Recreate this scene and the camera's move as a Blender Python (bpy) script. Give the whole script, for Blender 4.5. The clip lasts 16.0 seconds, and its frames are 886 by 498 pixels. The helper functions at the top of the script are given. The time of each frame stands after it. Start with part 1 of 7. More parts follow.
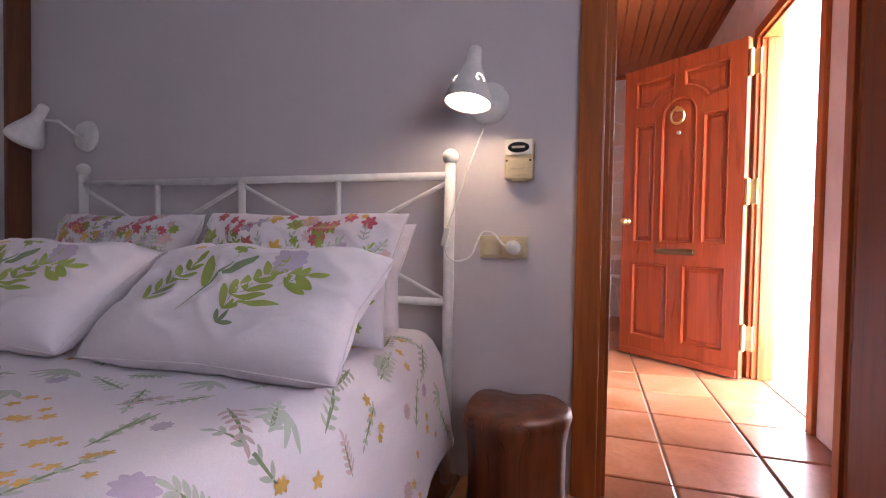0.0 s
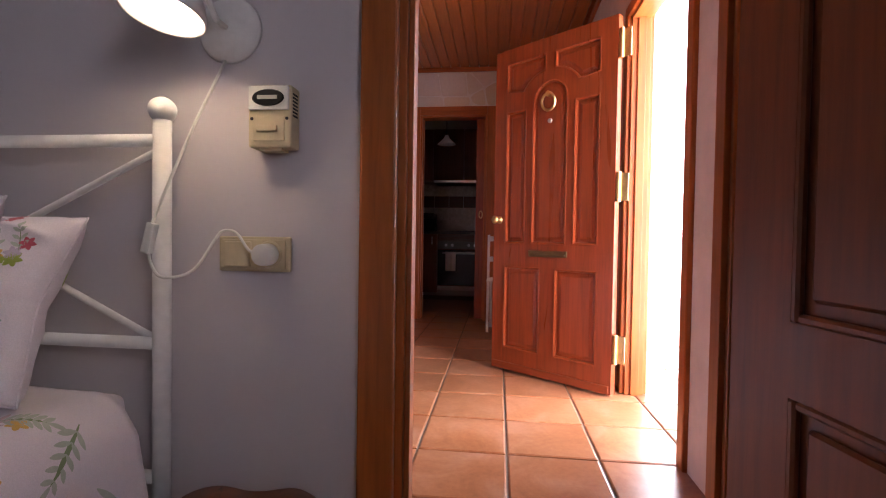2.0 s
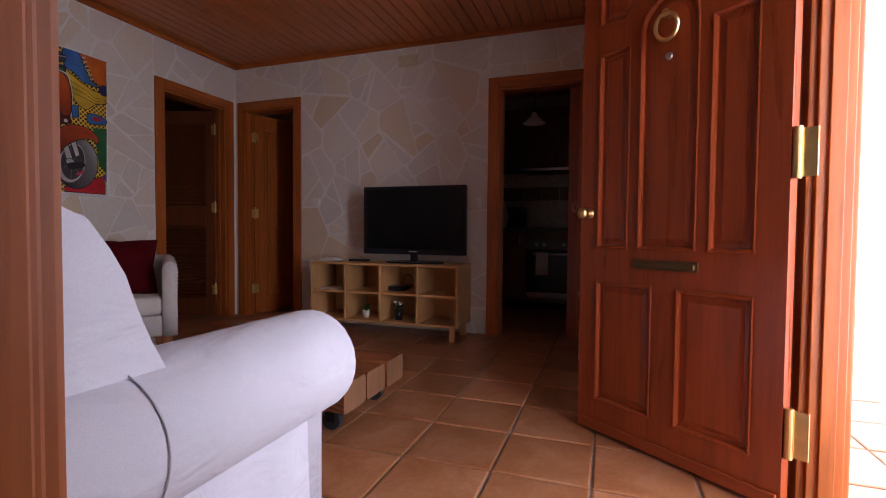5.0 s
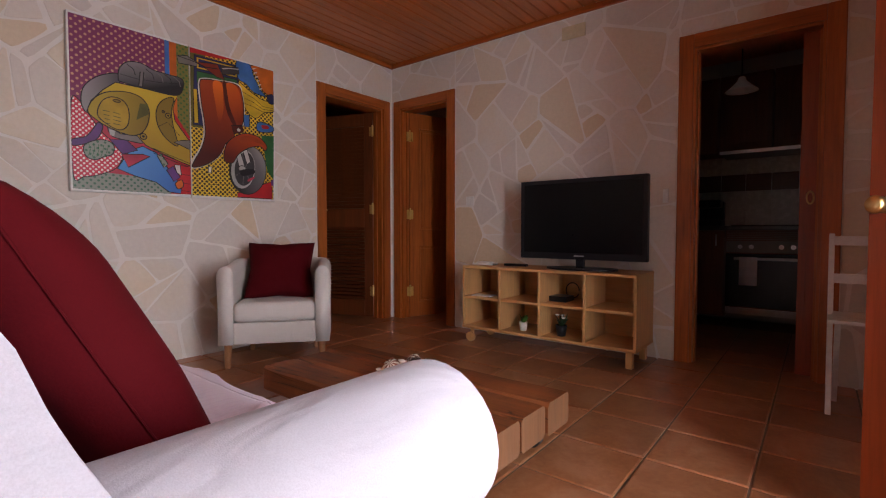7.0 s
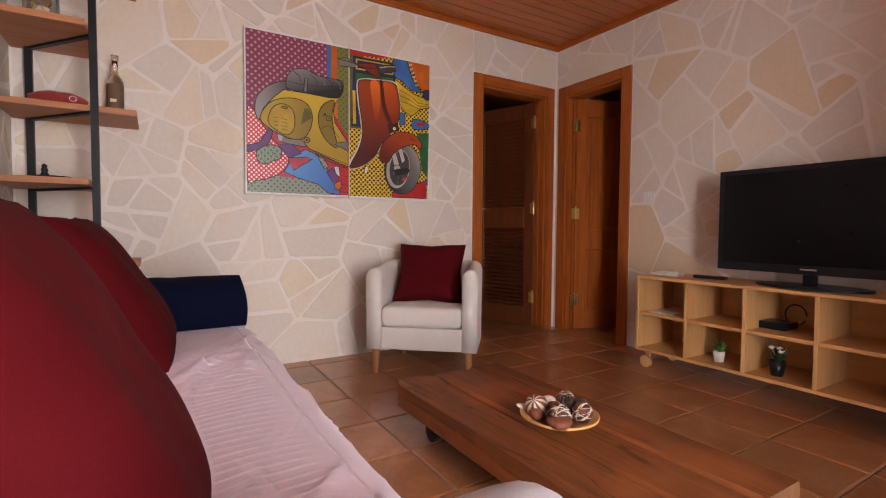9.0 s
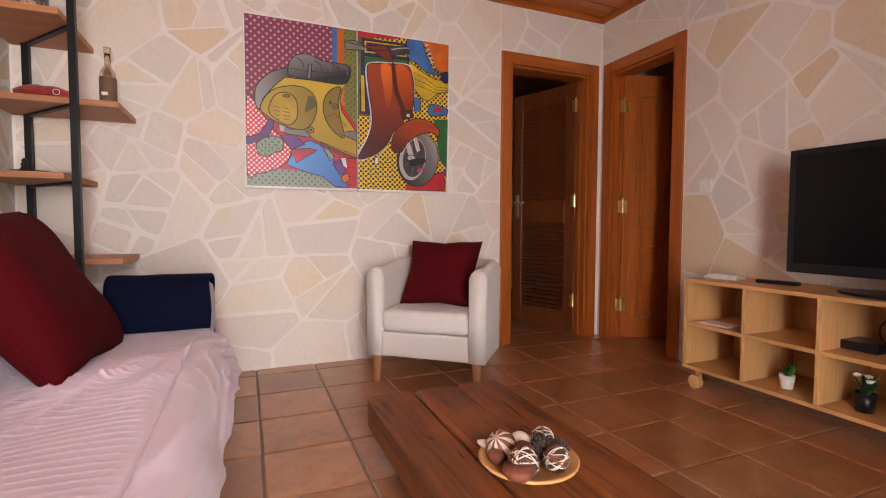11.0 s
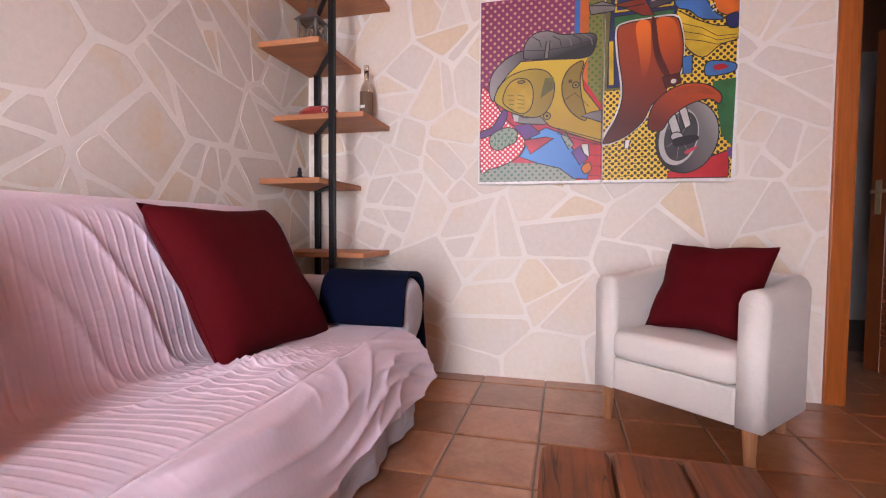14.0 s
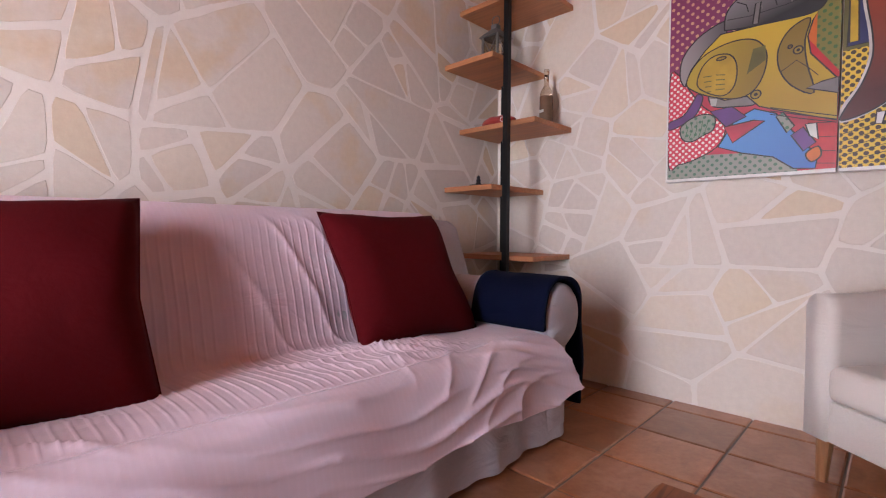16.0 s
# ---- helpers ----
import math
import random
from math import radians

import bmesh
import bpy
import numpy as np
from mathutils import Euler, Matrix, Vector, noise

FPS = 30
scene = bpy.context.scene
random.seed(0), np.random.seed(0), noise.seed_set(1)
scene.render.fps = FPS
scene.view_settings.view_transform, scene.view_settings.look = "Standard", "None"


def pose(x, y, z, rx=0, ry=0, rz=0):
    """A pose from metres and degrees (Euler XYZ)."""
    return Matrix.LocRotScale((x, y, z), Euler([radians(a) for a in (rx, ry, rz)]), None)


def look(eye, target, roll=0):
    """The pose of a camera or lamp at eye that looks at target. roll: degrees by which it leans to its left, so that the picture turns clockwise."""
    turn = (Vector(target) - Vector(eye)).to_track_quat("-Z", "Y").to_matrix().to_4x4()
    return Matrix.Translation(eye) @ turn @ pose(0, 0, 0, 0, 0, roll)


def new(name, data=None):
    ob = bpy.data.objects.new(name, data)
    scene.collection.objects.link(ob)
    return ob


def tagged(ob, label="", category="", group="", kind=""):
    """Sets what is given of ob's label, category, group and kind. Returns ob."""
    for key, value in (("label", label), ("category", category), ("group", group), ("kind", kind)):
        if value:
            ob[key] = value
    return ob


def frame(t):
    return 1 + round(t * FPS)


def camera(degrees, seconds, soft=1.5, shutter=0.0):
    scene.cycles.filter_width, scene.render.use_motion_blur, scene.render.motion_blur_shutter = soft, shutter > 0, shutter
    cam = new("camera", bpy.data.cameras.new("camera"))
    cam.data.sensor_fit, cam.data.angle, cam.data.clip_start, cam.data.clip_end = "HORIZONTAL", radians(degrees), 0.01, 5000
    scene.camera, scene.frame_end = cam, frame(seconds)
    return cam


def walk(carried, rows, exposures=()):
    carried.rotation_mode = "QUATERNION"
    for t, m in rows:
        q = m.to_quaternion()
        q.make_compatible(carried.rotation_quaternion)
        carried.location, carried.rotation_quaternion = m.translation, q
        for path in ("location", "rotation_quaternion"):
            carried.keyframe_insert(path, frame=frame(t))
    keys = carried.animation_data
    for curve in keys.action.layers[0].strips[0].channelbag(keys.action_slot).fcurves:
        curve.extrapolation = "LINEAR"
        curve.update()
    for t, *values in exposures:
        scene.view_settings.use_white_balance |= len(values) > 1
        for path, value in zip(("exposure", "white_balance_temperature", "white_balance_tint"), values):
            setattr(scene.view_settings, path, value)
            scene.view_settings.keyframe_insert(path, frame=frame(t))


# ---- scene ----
cam = camera(86.0, 16.0, soft=1.15)
PATH = [
    (0, (0.331, 0.526, 0.79), (-0.264, 2.435, 0.738), 1.0),
    (0.5, (0.401, 0.65, 0.788), (-0.101, 2.586, 0.735), 1.1),
    (1, (0.454, 0.814, 0.796), (0.092, 2.78, 0.746), 1.0),
    (1.5, (0.497, 0.945, 0.8), (0.241, 2.928, 0.753), 1.1),
    (2, (0.562, 1.1, 0.798), (0.332, 3.086, 0.754), 0.9),
    (2.5, (0.635, 1.254, 0.809), (0.406, 3.241, 0.766), 0.7),
    (3, (0.677, 1.406, 0.801), (0.44, 3.391, 0.758), 0.6),
    (3.2, (0.684, 1.465, 0.802), (0.451, 3.45, 0.757), 0.5),
    (5.3, (0.631, 2.013, 0.832), (-0.123, 3.864, 0.765), 0.2),
    (5.5, (0.604, 2.062, 0.827), (-0.207, 3.89, 0.761), 0.0),
    (6, (0.547, 2.2, 0.844), (-0.41, 3.955, 0.773), 0.1),
    (6.5, (0.491, 2.315, 0.844), (-0.601, 3.989, 0.776), 0.0),
    (7, (0.432, 2.372, 0.85), (-0.809, 3.938, 0.774), 0.0),
    (7.5, (0.388, 2.458, 0.854), (-1.018, 3.879, 0.781), 0.1),
    (8, (0.349, 2.535, 0.851), (-1.208, 3.789, 0.779), 0.2),
    (8.5, (0.304, 2.605, 0.847), (-1.351, 3.726, 0.773), 0.2),
    (9, (0.223, 2.691, 0.871), (-1.484, 3.73, 0.786), 0.4),
    (11.3, (0.085, 3.229, 0.854), (-1.791, 3.917, 0.762), 0.2),
    (11.5, (0.045, 3.266, 0.847), (-1.853, 3.89, 0.76), 0.2),
    (12, (-0.037, 3.332, 0.839), (-1.999, 3.713, 0.76), 0.1),
    (12.5, (-0.084, 3.371, 0.835), (-2.073, 3.562, 0.752), 0.3),
    (13, (-0.134, 3.442, 0.824), (-2.132, 3.437, 0.745), 0.2),
    (13.5, (-0.181, 3.537, 0.827), (-2.164, 3.288, 0.747), 0.1),
    (14, (-0.231, 3.622, 0.836), (-2.168, 3.131, 0.746), 0.4),
    (14.5, (-0.298, 3.685, 0.836), (-2.159, 2.958, 0.744), 0.2),
    (15, (-0.358, 3.776, 0.834), (-2.079, 2.761, 0.749), 0.1),
    (15.5, (-0.378, 3.854, 0.821), (-1.985, 2.666, 0.744), 0.2),
    (16, (-0.397, 3.987, 0.831), (-1.84, 2.604, 0.757), 0.3),
]
walk(cam, [(t, look(eye, target, roll)) for t, eye, target, roll in PATH],
     [(0, 0.62, 5850, 23), (1.5, 0.0, 5950, 21), (3, -0.4, 5950, 18), (5.5, -1.5, 6000, 17), (7, -0.75, 6400, 14), (8, -0.52, 6750, 12), (9, -0.15, 6850, 12), (12.4, 0.15, 7000, 13), (13.1, 0.2, 6450, 15), (14.2, 0.33, 6250, 16), (16, -0.05, 6200, 16)])

# ---- light ----
world = bpy.data.worlds.new("sky")
scene.world = world
world.use_nodes = True
wn = world.node_tree.nodes
sky = wn.new("ShaderNodeTexSky")
sky.sky_type = 'NISHITA'
sky.sun_disc = False
sky.sun_elevation, sky.sun_rotation = radians(50), radians(10)
wn["Background"].inputs["Strength"].default_value = 0.12
world.node_tree.links.new(sky.outputs["Color"], wn["Background"].inputs["Color"])


def lamp(name, kind, m, energy, colour=(1, 1, 1), **more):
    data = bpy.data.lights.new(name, kind)
    data.energy, data.color = energy, colour
    ob = new(name, data)
    ob.matrix_world = m
    if kind == 'AREA':
        data.shape = 'RECTANGLE'
        data.size, data.size_y = more["size"]
    elif kind == 'SUN':
        data.angle = more["angle"]
    else:
        data.shadow_soft_size = more["size"]
    return ob


lamp("sun", 'SUN', look((2.7, 10, 8), (1.6, 3.3, 0)), 4.0, (1, 0.95, 0.88), angle=radians(0.5))
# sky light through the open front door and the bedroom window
lamp("door_daylight", 'AREA', look((2.3, 3.12, 1.1), (0.0, 3.5, 1.1)), 400, (0.93, 0.92, 1.0), size=(2.4, 2.4))
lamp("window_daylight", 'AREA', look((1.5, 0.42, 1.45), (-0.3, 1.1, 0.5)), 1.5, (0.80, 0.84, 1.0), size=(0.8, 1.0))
# ---- materials ----


def material(name, rough=0.6, metal=0.0):
    m = bpy.data.materials.new(name)
    m.use_nodes = True
    b = m.node_tree.nodes["Principled BSDF"]
    b.inputs["Roughness"].default_value = rough
    b.inputs["Metallic"].default_value = metal
    return m, m.node_tree.nodes, m.node_tree.links, b


def coords(n, l, scale=(1, 1, 1), turn=(0, 0, 0)):
    tc = n.new("ShaderNodeTexCoord")
    mp = n.new("ShaderNodeMapping")
    mp.inputs["Scale"].default_value = scale
    mp.inputs["Rotation"].default_value = [radians(a) for a in turn]
    l.new(tc.outputs["Object"], mp.inputs["Vector"])
    return mp.outputs["Vector"]


def noise_tex(n, l, vec, scale, detail=4, rough=0.55, dist=0.0):
    t = n.new("ShaderNodeTexNoise")
    t.inputs["Scale"].default_value, t.inputs["Detail"].default_value = scale, detail
    t.inputs["Roughness"].default_value, t.inputs["Distortion"].default_value = rough, dist
    l.new(vec, t.inputs["Vector"])
    return t.outputs["Fac"]


def ramp(n, l, fac, *stops):
    r = n.new("ShaderNodeValToRGB")
    el = r.color_ramp.elements
    while len(el) < len(stops):
        el.new(0.5)
    for e, (p, c) in zip(el, stops):
        e.position, e.color = p, (*c, 1)
    l.new(fac, r.inputs["Fac"])
    return r.outputs["Color"]


def mix(n, l, fac, a, b, mode='MIX'):
    x = n.new("ShaderNodeMix")
    x.data_type, x.blend_type = 'RGBA', mode
    for sock, v in ((x.inputs[0], fac), (x.inputs[6], a), (x.inputs[7], b)):
        if isinstance(v, (int, float)):
            sock.default_value = v
        elif isinstance(v, tuple):
            sock.default_value = (*v, 1)
        else:
            l.new(v, sock)
    return x.outputs[2]


def bump(n, l, b, height, strength=0.3, dist=0.002):
    u = n.new("ShaderNodeBump")
    u.inputs["Strength"].default_value, u.inputs["Distance"].default_value = strength, dist
    l.new(height, u.inputs["Height"])
    l.new(u.outputs["Normal"], b.inputs["Normal"])


def shade(c, k):
    return tuple(min(1.0, v * k) for v in c)


def random_tint(n, l, colour, low=0.8, high=1.15):
    """Brightness that differs from piece to piece."""
    oi = n.new("ShaderNodeObjectInfo")
    mr = n.new("ShaderNodeMapRange")
    mr.inputs["To Min"].default_value, mr.inputs["To Max"].default_value = low, high
    l.new(oi.outputs["Random"], mr.inputs["Value"])
    hs = n.new("ShaderNodeHueSaturation")
    l.new(mr.outputs["Result"], hs.inputs["Value"])
    l.new(colour, hs.inputs["Color"])
    return hs.outputs["Color"]


def wood(name, colour, axis="z", rough=0.38, contrast=0.45, grain=1.0, tint=False, checks=False):
    m, n, l, b = material(name, rough)
    s = [14.0 * grain] * 3
    s["xyz".index(axis)] = 0.9 * grain
    v = coords(n, l, s)
    fine = noise_tex(n, l, v, 5.0, 6, 0.6, 0.6)
    broad = noise_tex(n, l, v, 1.1, 3, 0.5, 1.5)
    c1 = ramp(n, l, broad, (0.3, shade(colour, 1 - contrast)), (0.55, colour), (0.75, shade(colour, 1 + 0.6 * contrast)))
    c2 = ramp(n, l, fine, (0.35, shade(colour, 1 - 0.8 * contrast)), (0.6, shade(colour, 1.1)))
    col = mix(n, l, 0.45, c1, c2)
    if checks:
        s2 = [9.0] * 3
        s2["xyz".index(axis)] = 0.5
        crack = noise_tex(n, l, coords(n, l, s2), 2.2, 2, 0.4, 0.3)
        col = mix(n, l, ramp(n, l, crack, (0.485, (0, 0, 0)), (0.498, (1, 1, 1)), (0.511, (0, 0, 0))), col, shade(colour, 0.15))
        worn = noise_tex(n, l, coords(n, l, (2, 2, 2)), 1.6, 4)
        col = mix(n, l, ramp(n, l, worn, (0.5, (0, 0, 0)), (0.72, (0.55, 0.55, 0.55))), col, shade(colour, 1.9))
    if tint:
        col = random_tint(n, l, col, 0.85, 1.12)
    l.new(col, b.inputs["Base Color"])
    rr = n.new("ShaderNodeMapRange")
    rr.inputs["To Min"].default_value, rr.inputs["To Max"].default_value = rough - 0.06, rough + 0.14
    l.new(broad, rr.inputs["Value"])
    l.new(rr.outputs["Result"], b.inputs["Roughness"])
    bump(n, l, b, fine, 0.18, 0.0015)
    return m


def paint(name, colour, rough=0.6, amount=0.06, scale=3.0, bumpy=0.15, grit=60.0):
    m, n, l, b = material(name, rough)
    v = coords(n, l)
    broad = noise_tex(n, l, v, scale, 5, 0.6)
    fine = noise_tex(n, l, v, grit, 4, 0.6)
    l.new(ramp(n, l, broad, (0.25, shade(colour, 1 - amount)), (0.75, shade(colour, 1 + amount))), b.inputs["Base Color"])
    bump(n, l, b, fine, bumpy, 0.002)
    return m


def cloth(name, colour, rough=0.9, weave=420.0, amount=0.1, bumpy=0.25, sheen=0.2, folds=0.004):
    m, n, l, b = material(name, rough)
    v = coords(n, l)
    broad = noise_tex(n, l, v, 6.0, 4)
    fine = noise_tex(n, l, v, weave, 2)
    c = ramp(n, l, broad, (0.3, shade(colour, 1 - amount)), (0.7, shade(colour, 1 + amount)))
    l.new(mix(n, l, 0.3, c, ramp(n, l, fine, (0.3, shade(colour, 0.75)), (0.7, shade(colour, 1.15)))), b.inputs["Base Color"])
    b.inputs["Sheen Weight"].default_value = sheen
    u1, u2 = n.new("ShaderNodeBump"), n.new("ShaderNodeBump")
    crease = noise_tex(n, l, coords(n, l, (1, 0.6, 1.4), (20, 30, 15)), 7.0, 3, 0.45, 1.2)
    u1.inputs["Strength"].default_value, u1.inputs["Distance"].default_value = 0.6, folds * 2
    u2.inputs["Strength"].default_value, u2.inputs["Distance"].default_value = bumpy, 0.0012
    l.new(crease, u1.inputs["Height"])
    l.new(fine, u2.inputs["Height"])
    l.new(u1.outputs["Normal"], u2.inputs["Normal"])
    l.new(u2.outputs["Normal"], b.inputs["Normal"])
    return m


def plain(name, colour, rough=0.4, metal=0.0):
    m, n, l, b = material(name, rough, metal)
    v = coords(n, l)
    f = noise_tex(n, l, v, 25.0, 4)
    l.new(ramp(n, l, f, (0.3, shade(colour, 0.9)), (0.7, shade(colour, 1.08))), b.inputs["Base Color"])
    rr = n.new("ShaderNodeMapRange")
    rr.inputs["To Min"].default_value, rr.inputs["To Max"].default_value = max(0.03, rough - 0.06), rough + 0.1
    l.new(f, rr.inputs["Value"])
    l.new(rr.outputs["Result"], b.inputs["Roughness"])
    return m


def glow(name, colour, strength):
    m, n, l, b = material(name, 0.5)
    b.inputs["Base Color"].default_value = (*colour, 1)
    b.inputs["Emission Color"].default_value = (*colour, 1)
    b.inputs["Emission Strength"].default_value = strength
    return m


def tile_material():
    m, n, l, b = material("terracotta", 0.3)
    v = coords(n, l)
    oi = n.new("ShaderNodeObjectInfo")
    sh = n.new("ShaderNodeVectorMath")
    sh.operation = 'MULTIPLY_ADD'
    sh.inputs[1].default_value = (1, 1, 1)
    l.new(v, sh.inputs[0])
    l.new(oi.outputs["Location"], sh.inputs[2])
    broad = noise_tex(n, l, sh.outputs[0], 5.0, 5, 0.65, 0.8)
    fine = noise_tex(n, l, sh.outputs[0], 45.0, 5, 0.65)
    c = ramp(n, l, broad, (0.26, (0.25, 0.072, 0.020)), (0.5, (0.42, 0.168, 0.068)), (0.74, (0.58, 0.31, 0.19)))
    c = mix(n, l, 0.3, c, ramp(n, l, fine, (0.3, (0.26, 0.075, 0.022)), (0.7, (0.52, 0.24, 0.105))))
    l.new(random_tint(n, l, c, 0.74, 1.08), b.inputs["Base Color"])
    rr = n.new("ShaderNodeMapRange")
    rr.inputs["To Min"].default_value, rr.inputs["To Max"].default_value = 0.22, 0.46
    l.new(broad, rr.inputs["Value"])
    l.new(rr.outputs["Result"], b.inputs["Roughness"])
    b.inputs["Specular IOR Level"].default_value = 0.7
    b.inputs["Coat Weight"].default_value = 0.45
    b.inputs["Coat Roughness"].default_value = 0.2
    bump(n, l, b, broad, 0.12, 0.004)
    return m


def stone_material(name, k, warm):
    m, n, l, b = material(name, 0.85)
    v = coords(n, l)
    oi = n.new("ShaderNodeObjectInfo")
    base = ramp(n, l, oi.outputs["Random"], (0.0, (0.555, 0.51, 0.485)), (0.45, (0.605, 0.555, 0.515)), (0.78, (0.65, 0.60, 0.55)), (0.88, (0.63, 0.55, 0.45)), (1.0, (0.57, 0.44, 0.28)))
    broad = noise_tex(n, l, v, 3.2, 4, 0.55, 0.4)
    fine = noise_tex(n, l, v, 38.0, 5, 0.65)
    stain = ramp(n, l, broad, (0.52, (0, 0, 0)), (0.66, (warm, warm, warm)))
    c = mix(n, l, stain, base, (0.60, 0.44, 0.24))
    c = mix(n, l, 0.25, c, ramp(n, l, fine, (0.3, (0.50, 0.45, 0.41)), (0.7, (0.69, 0.64, 0.59))))
    l.new(mix(n, l, 1.0, c, (k, k * 0.985, k * 0.94), 'MULTIPLY'), b.inputs["Base Color"])
    bump(n, l, b, fine, 0.3, 0.003)
    return m


M_TILE = tile_material()
M_STONE = stone_material("pale_stone", 1.17, 0.25)
M_STONE_GREY = stone_material("greyer_stone", 1.11, 0.6)
M_GROUT = paint("grout", (0.20, 0.16, 0.13), 0.9, 0.2, 9.0, 0.4)
M_MORTAR = paint("mortar", (0.78, 0.73, 0.67), 0.9, 0.05, 5.0, 0.4, 40.0)
M_BEDWALL = paint("grey_lilac_plaster", (0.62, 0.565, 0.58), 0.75, 0.05, 2.0, 0.12, 40.0)
M_WALL = paint("lilac_white_plaster", (0.74, 0.71, 0.71), 0.75, 0.03, 2.0, 0.12, 40.0)
M_PINK = paint("rosy_plaster", (0.74, 0.63, 0.57), 0.8, 0.14, 5.0, 0.4, 30.0)
M_DIMWALL = paint("pale_plaster", (0.6, 0.58, 0.56), 0.8, 0.04, 2.0)
M_WOOD_Z = wood("varnished_pine_upright", (0.43, 0.112, 0.018), "z", 0.33)
M_WOOD_X = wood("varnished_pine_along_x", (0.43, 0.112, 0.018), "x", 0.33)
M_WOOD_Y = wood("varnished_pine_along_y", (0.43, 0.112, 0.018), "y", 0.33)
M_DOOR = wood("red_brown_door_wood", (0.28, 0.048, 0.010), "z", 0.27, 0.4)
M_DOOR_H = wood("red_brown_door_rail", (0.28, 0.048, 0.010), "x", 0.3, 0.35)
M_CEIL = wood("ceiling_pine", (0.50, 0.15, 0.038), "y", 0.3, 0.3)
# louvre wood is darkened to carry the dim room's shade in its colour
M_LOUVRE = wood("shaded_louvre_wood", (0.17, 0.043, 0.011), "z", 0.4, 0.4)
M_BDOOR = wood("brown_door_wood", (0.20, 0.055, 0.016), "z", 0.42, 0.4)
M_OAK = wood("honey_birch", (0.62, 0.33, 0.12), "x", 0.42, 0.2)
M_OAK_Z = wood("honey_birch_upright", (0.64, 0.36, 0.14), "z", 0.42, 0.2)
M_BEAM = wood("old_beam", (0.23, 0.068, 0.018), "x", 0.5, 0.65, 0.9, False, True)
M_BEAM_END = wood("sawn_beam_end", (0.20, 0.088, 0.036), "z", 0.7, 0.4)
M_SHELF = wood("shelf_board", (0.46, 0.19, 0.08), "y", 0.5, 0.35)
M_LEG = wood("chair_leg_wood", (0.42, 0.2, 0.09), "z", 0.45, 0.3)
M_BLACK = plain("black_metal", (0.012, 0.012, 0.013), 0.45, 0.6)
M_RUBBER = plain("black_rubber", (0.015, 0.016, 0.018), 0.6)
M_BLACK_PL = plain("black_plastic", (0.012, 0.012, 0.014), 0.3)
M_SCREEN = plain("dark_screen", (0.004, 0.004, 0.005), 0.22)
for k in (M_SCREEN, M_BLACK_PL):
    k.node_tree.nodes["Principled BSDF"].inputs["Specular IOR Level"].default_value = 0.25
M_WHITE_ME = plain("white_enamel", (0.78, 0.76, 0.74), 0.4)
M_WHITE_PL = plain("white_plastic", (0.75, 0.74, 0.7), 0.4)
M_CREAM_PL = plain("aged_cream_plastic", (0.62, 0.52, 0.33), 0.45)
M_BRASS = plain("brass", (0.72, 0.52, 0.22), 0.28, 1.0)
# paler, rougher brass: the doorway's reflection on the plate is put into its colour
M_BRASS_LIT = plain("lit_brass", (0.80, 0.68, 0.45), 0.5, 1.0)
M_DULL = plain("tarnished_brass", (0.22, 0.145, 0.07), 0.4, 1.0)
M_STEEL = plain("steel", (0.6, 0.6, 0.6), 0.3, 1.0)
M_DARK = plain("slot_shade_and_screws", (0.03, 0.026, 0.024), 0.8)
M_KCAB = wood("dark_stained_front", (0.16, 0.055, 0.02), "z", 0.4, 0.4)
M_MIRROR, _n, _l, _b = material("mirror_glass", 0.03, 1.0)
_b.inputs["Base Color"].default_value = (0.75, 0.77, 0.78, 1)
M_RED = cloth("wine_red_cotton", (0.074, 0.002, 0.0044), 0.9, 300.0, 0.1, 0.25, 0.0)
M_RED.node_tree.nodes["Principled BSDF"].inputs["Specular IOR Level"].default_value = 0.12
M_NAVY = cloth("navy_wool", (0.0025, 0.0045, 0.018), 0.95, 260.0, 0.15, 0.5, 0.0)
M_NAVY.node_tree.nodes["Principled BSDF"].inputs["Specular IOR Level"].default_value = 0.1
M_COVER = cloth("white_slipcover", (0.51, 0.50, 0.555), 0.85, 500.0, 0.03, 0.25, 0.1, 0.012)
M_CHAIR = cloth("cream_upholstery", (0.66, 0.61, 0.56), 0.9, 380.0, 0.04)
M_SHEET = cloth("white_bed_linen", (0.82, 0.755, 0.80), 0.85, 500.0, 0.03)

# ---- mesh helpers ----


def part(name, bm, mat, parent=None, label="", smooth=False):
    me = bpy.data.meshes.new(name)
    bmesh.ops.recalc_face_normals(bm, faces=bm.faces)
    bm.to_mesh(me)
    bm.free()
    if smooth:
        me.polygons.foreach_set("use_smooth", [True] * len(me.polygons))
    for k in (mat if isinstance(mat, (list, tuple)) else [mat]):
        me.materials.append(k)
    ob = new(name, me)
    if parent is not None:
        ob.parent = parent
    if label:
        ob["label"] = label
    return ob


def thing(name, label, category, group="", at=(0, 0, 0), turn=0.0):
    ob = new(name)
    ob.empty_display_size = 0.1
    ob.matrix_basis = pose(*at, 0, 0, turn)
    return tagged(ob, label, category, group)


def box(x0, y0, z0, x1, y1, z1, bevel=0.0, bm=None, segs=2):
    b = bmesh.new()
    r = bmesh.ops.create_cube(b, size=1.0)
    bmesh.ops.scale(b, vec=(abs(x1 - x0), abs(y1 - y0), abs(z1 - z0)), verts=b.verts)
    bmesh.ops.translate(b, vec=((x0 + x1) / 2, (y0 + y1) / 2, (z0 + z1) / 2), verts=b.verts)
    if bevel:
        bmesh.ops.bevel(b, geom=b.edges[:], offset=bevel, segments=segs, affect='EDGES', profile=0.6)
    if bm is None:
        return b
    join(bm, b)
    return bm


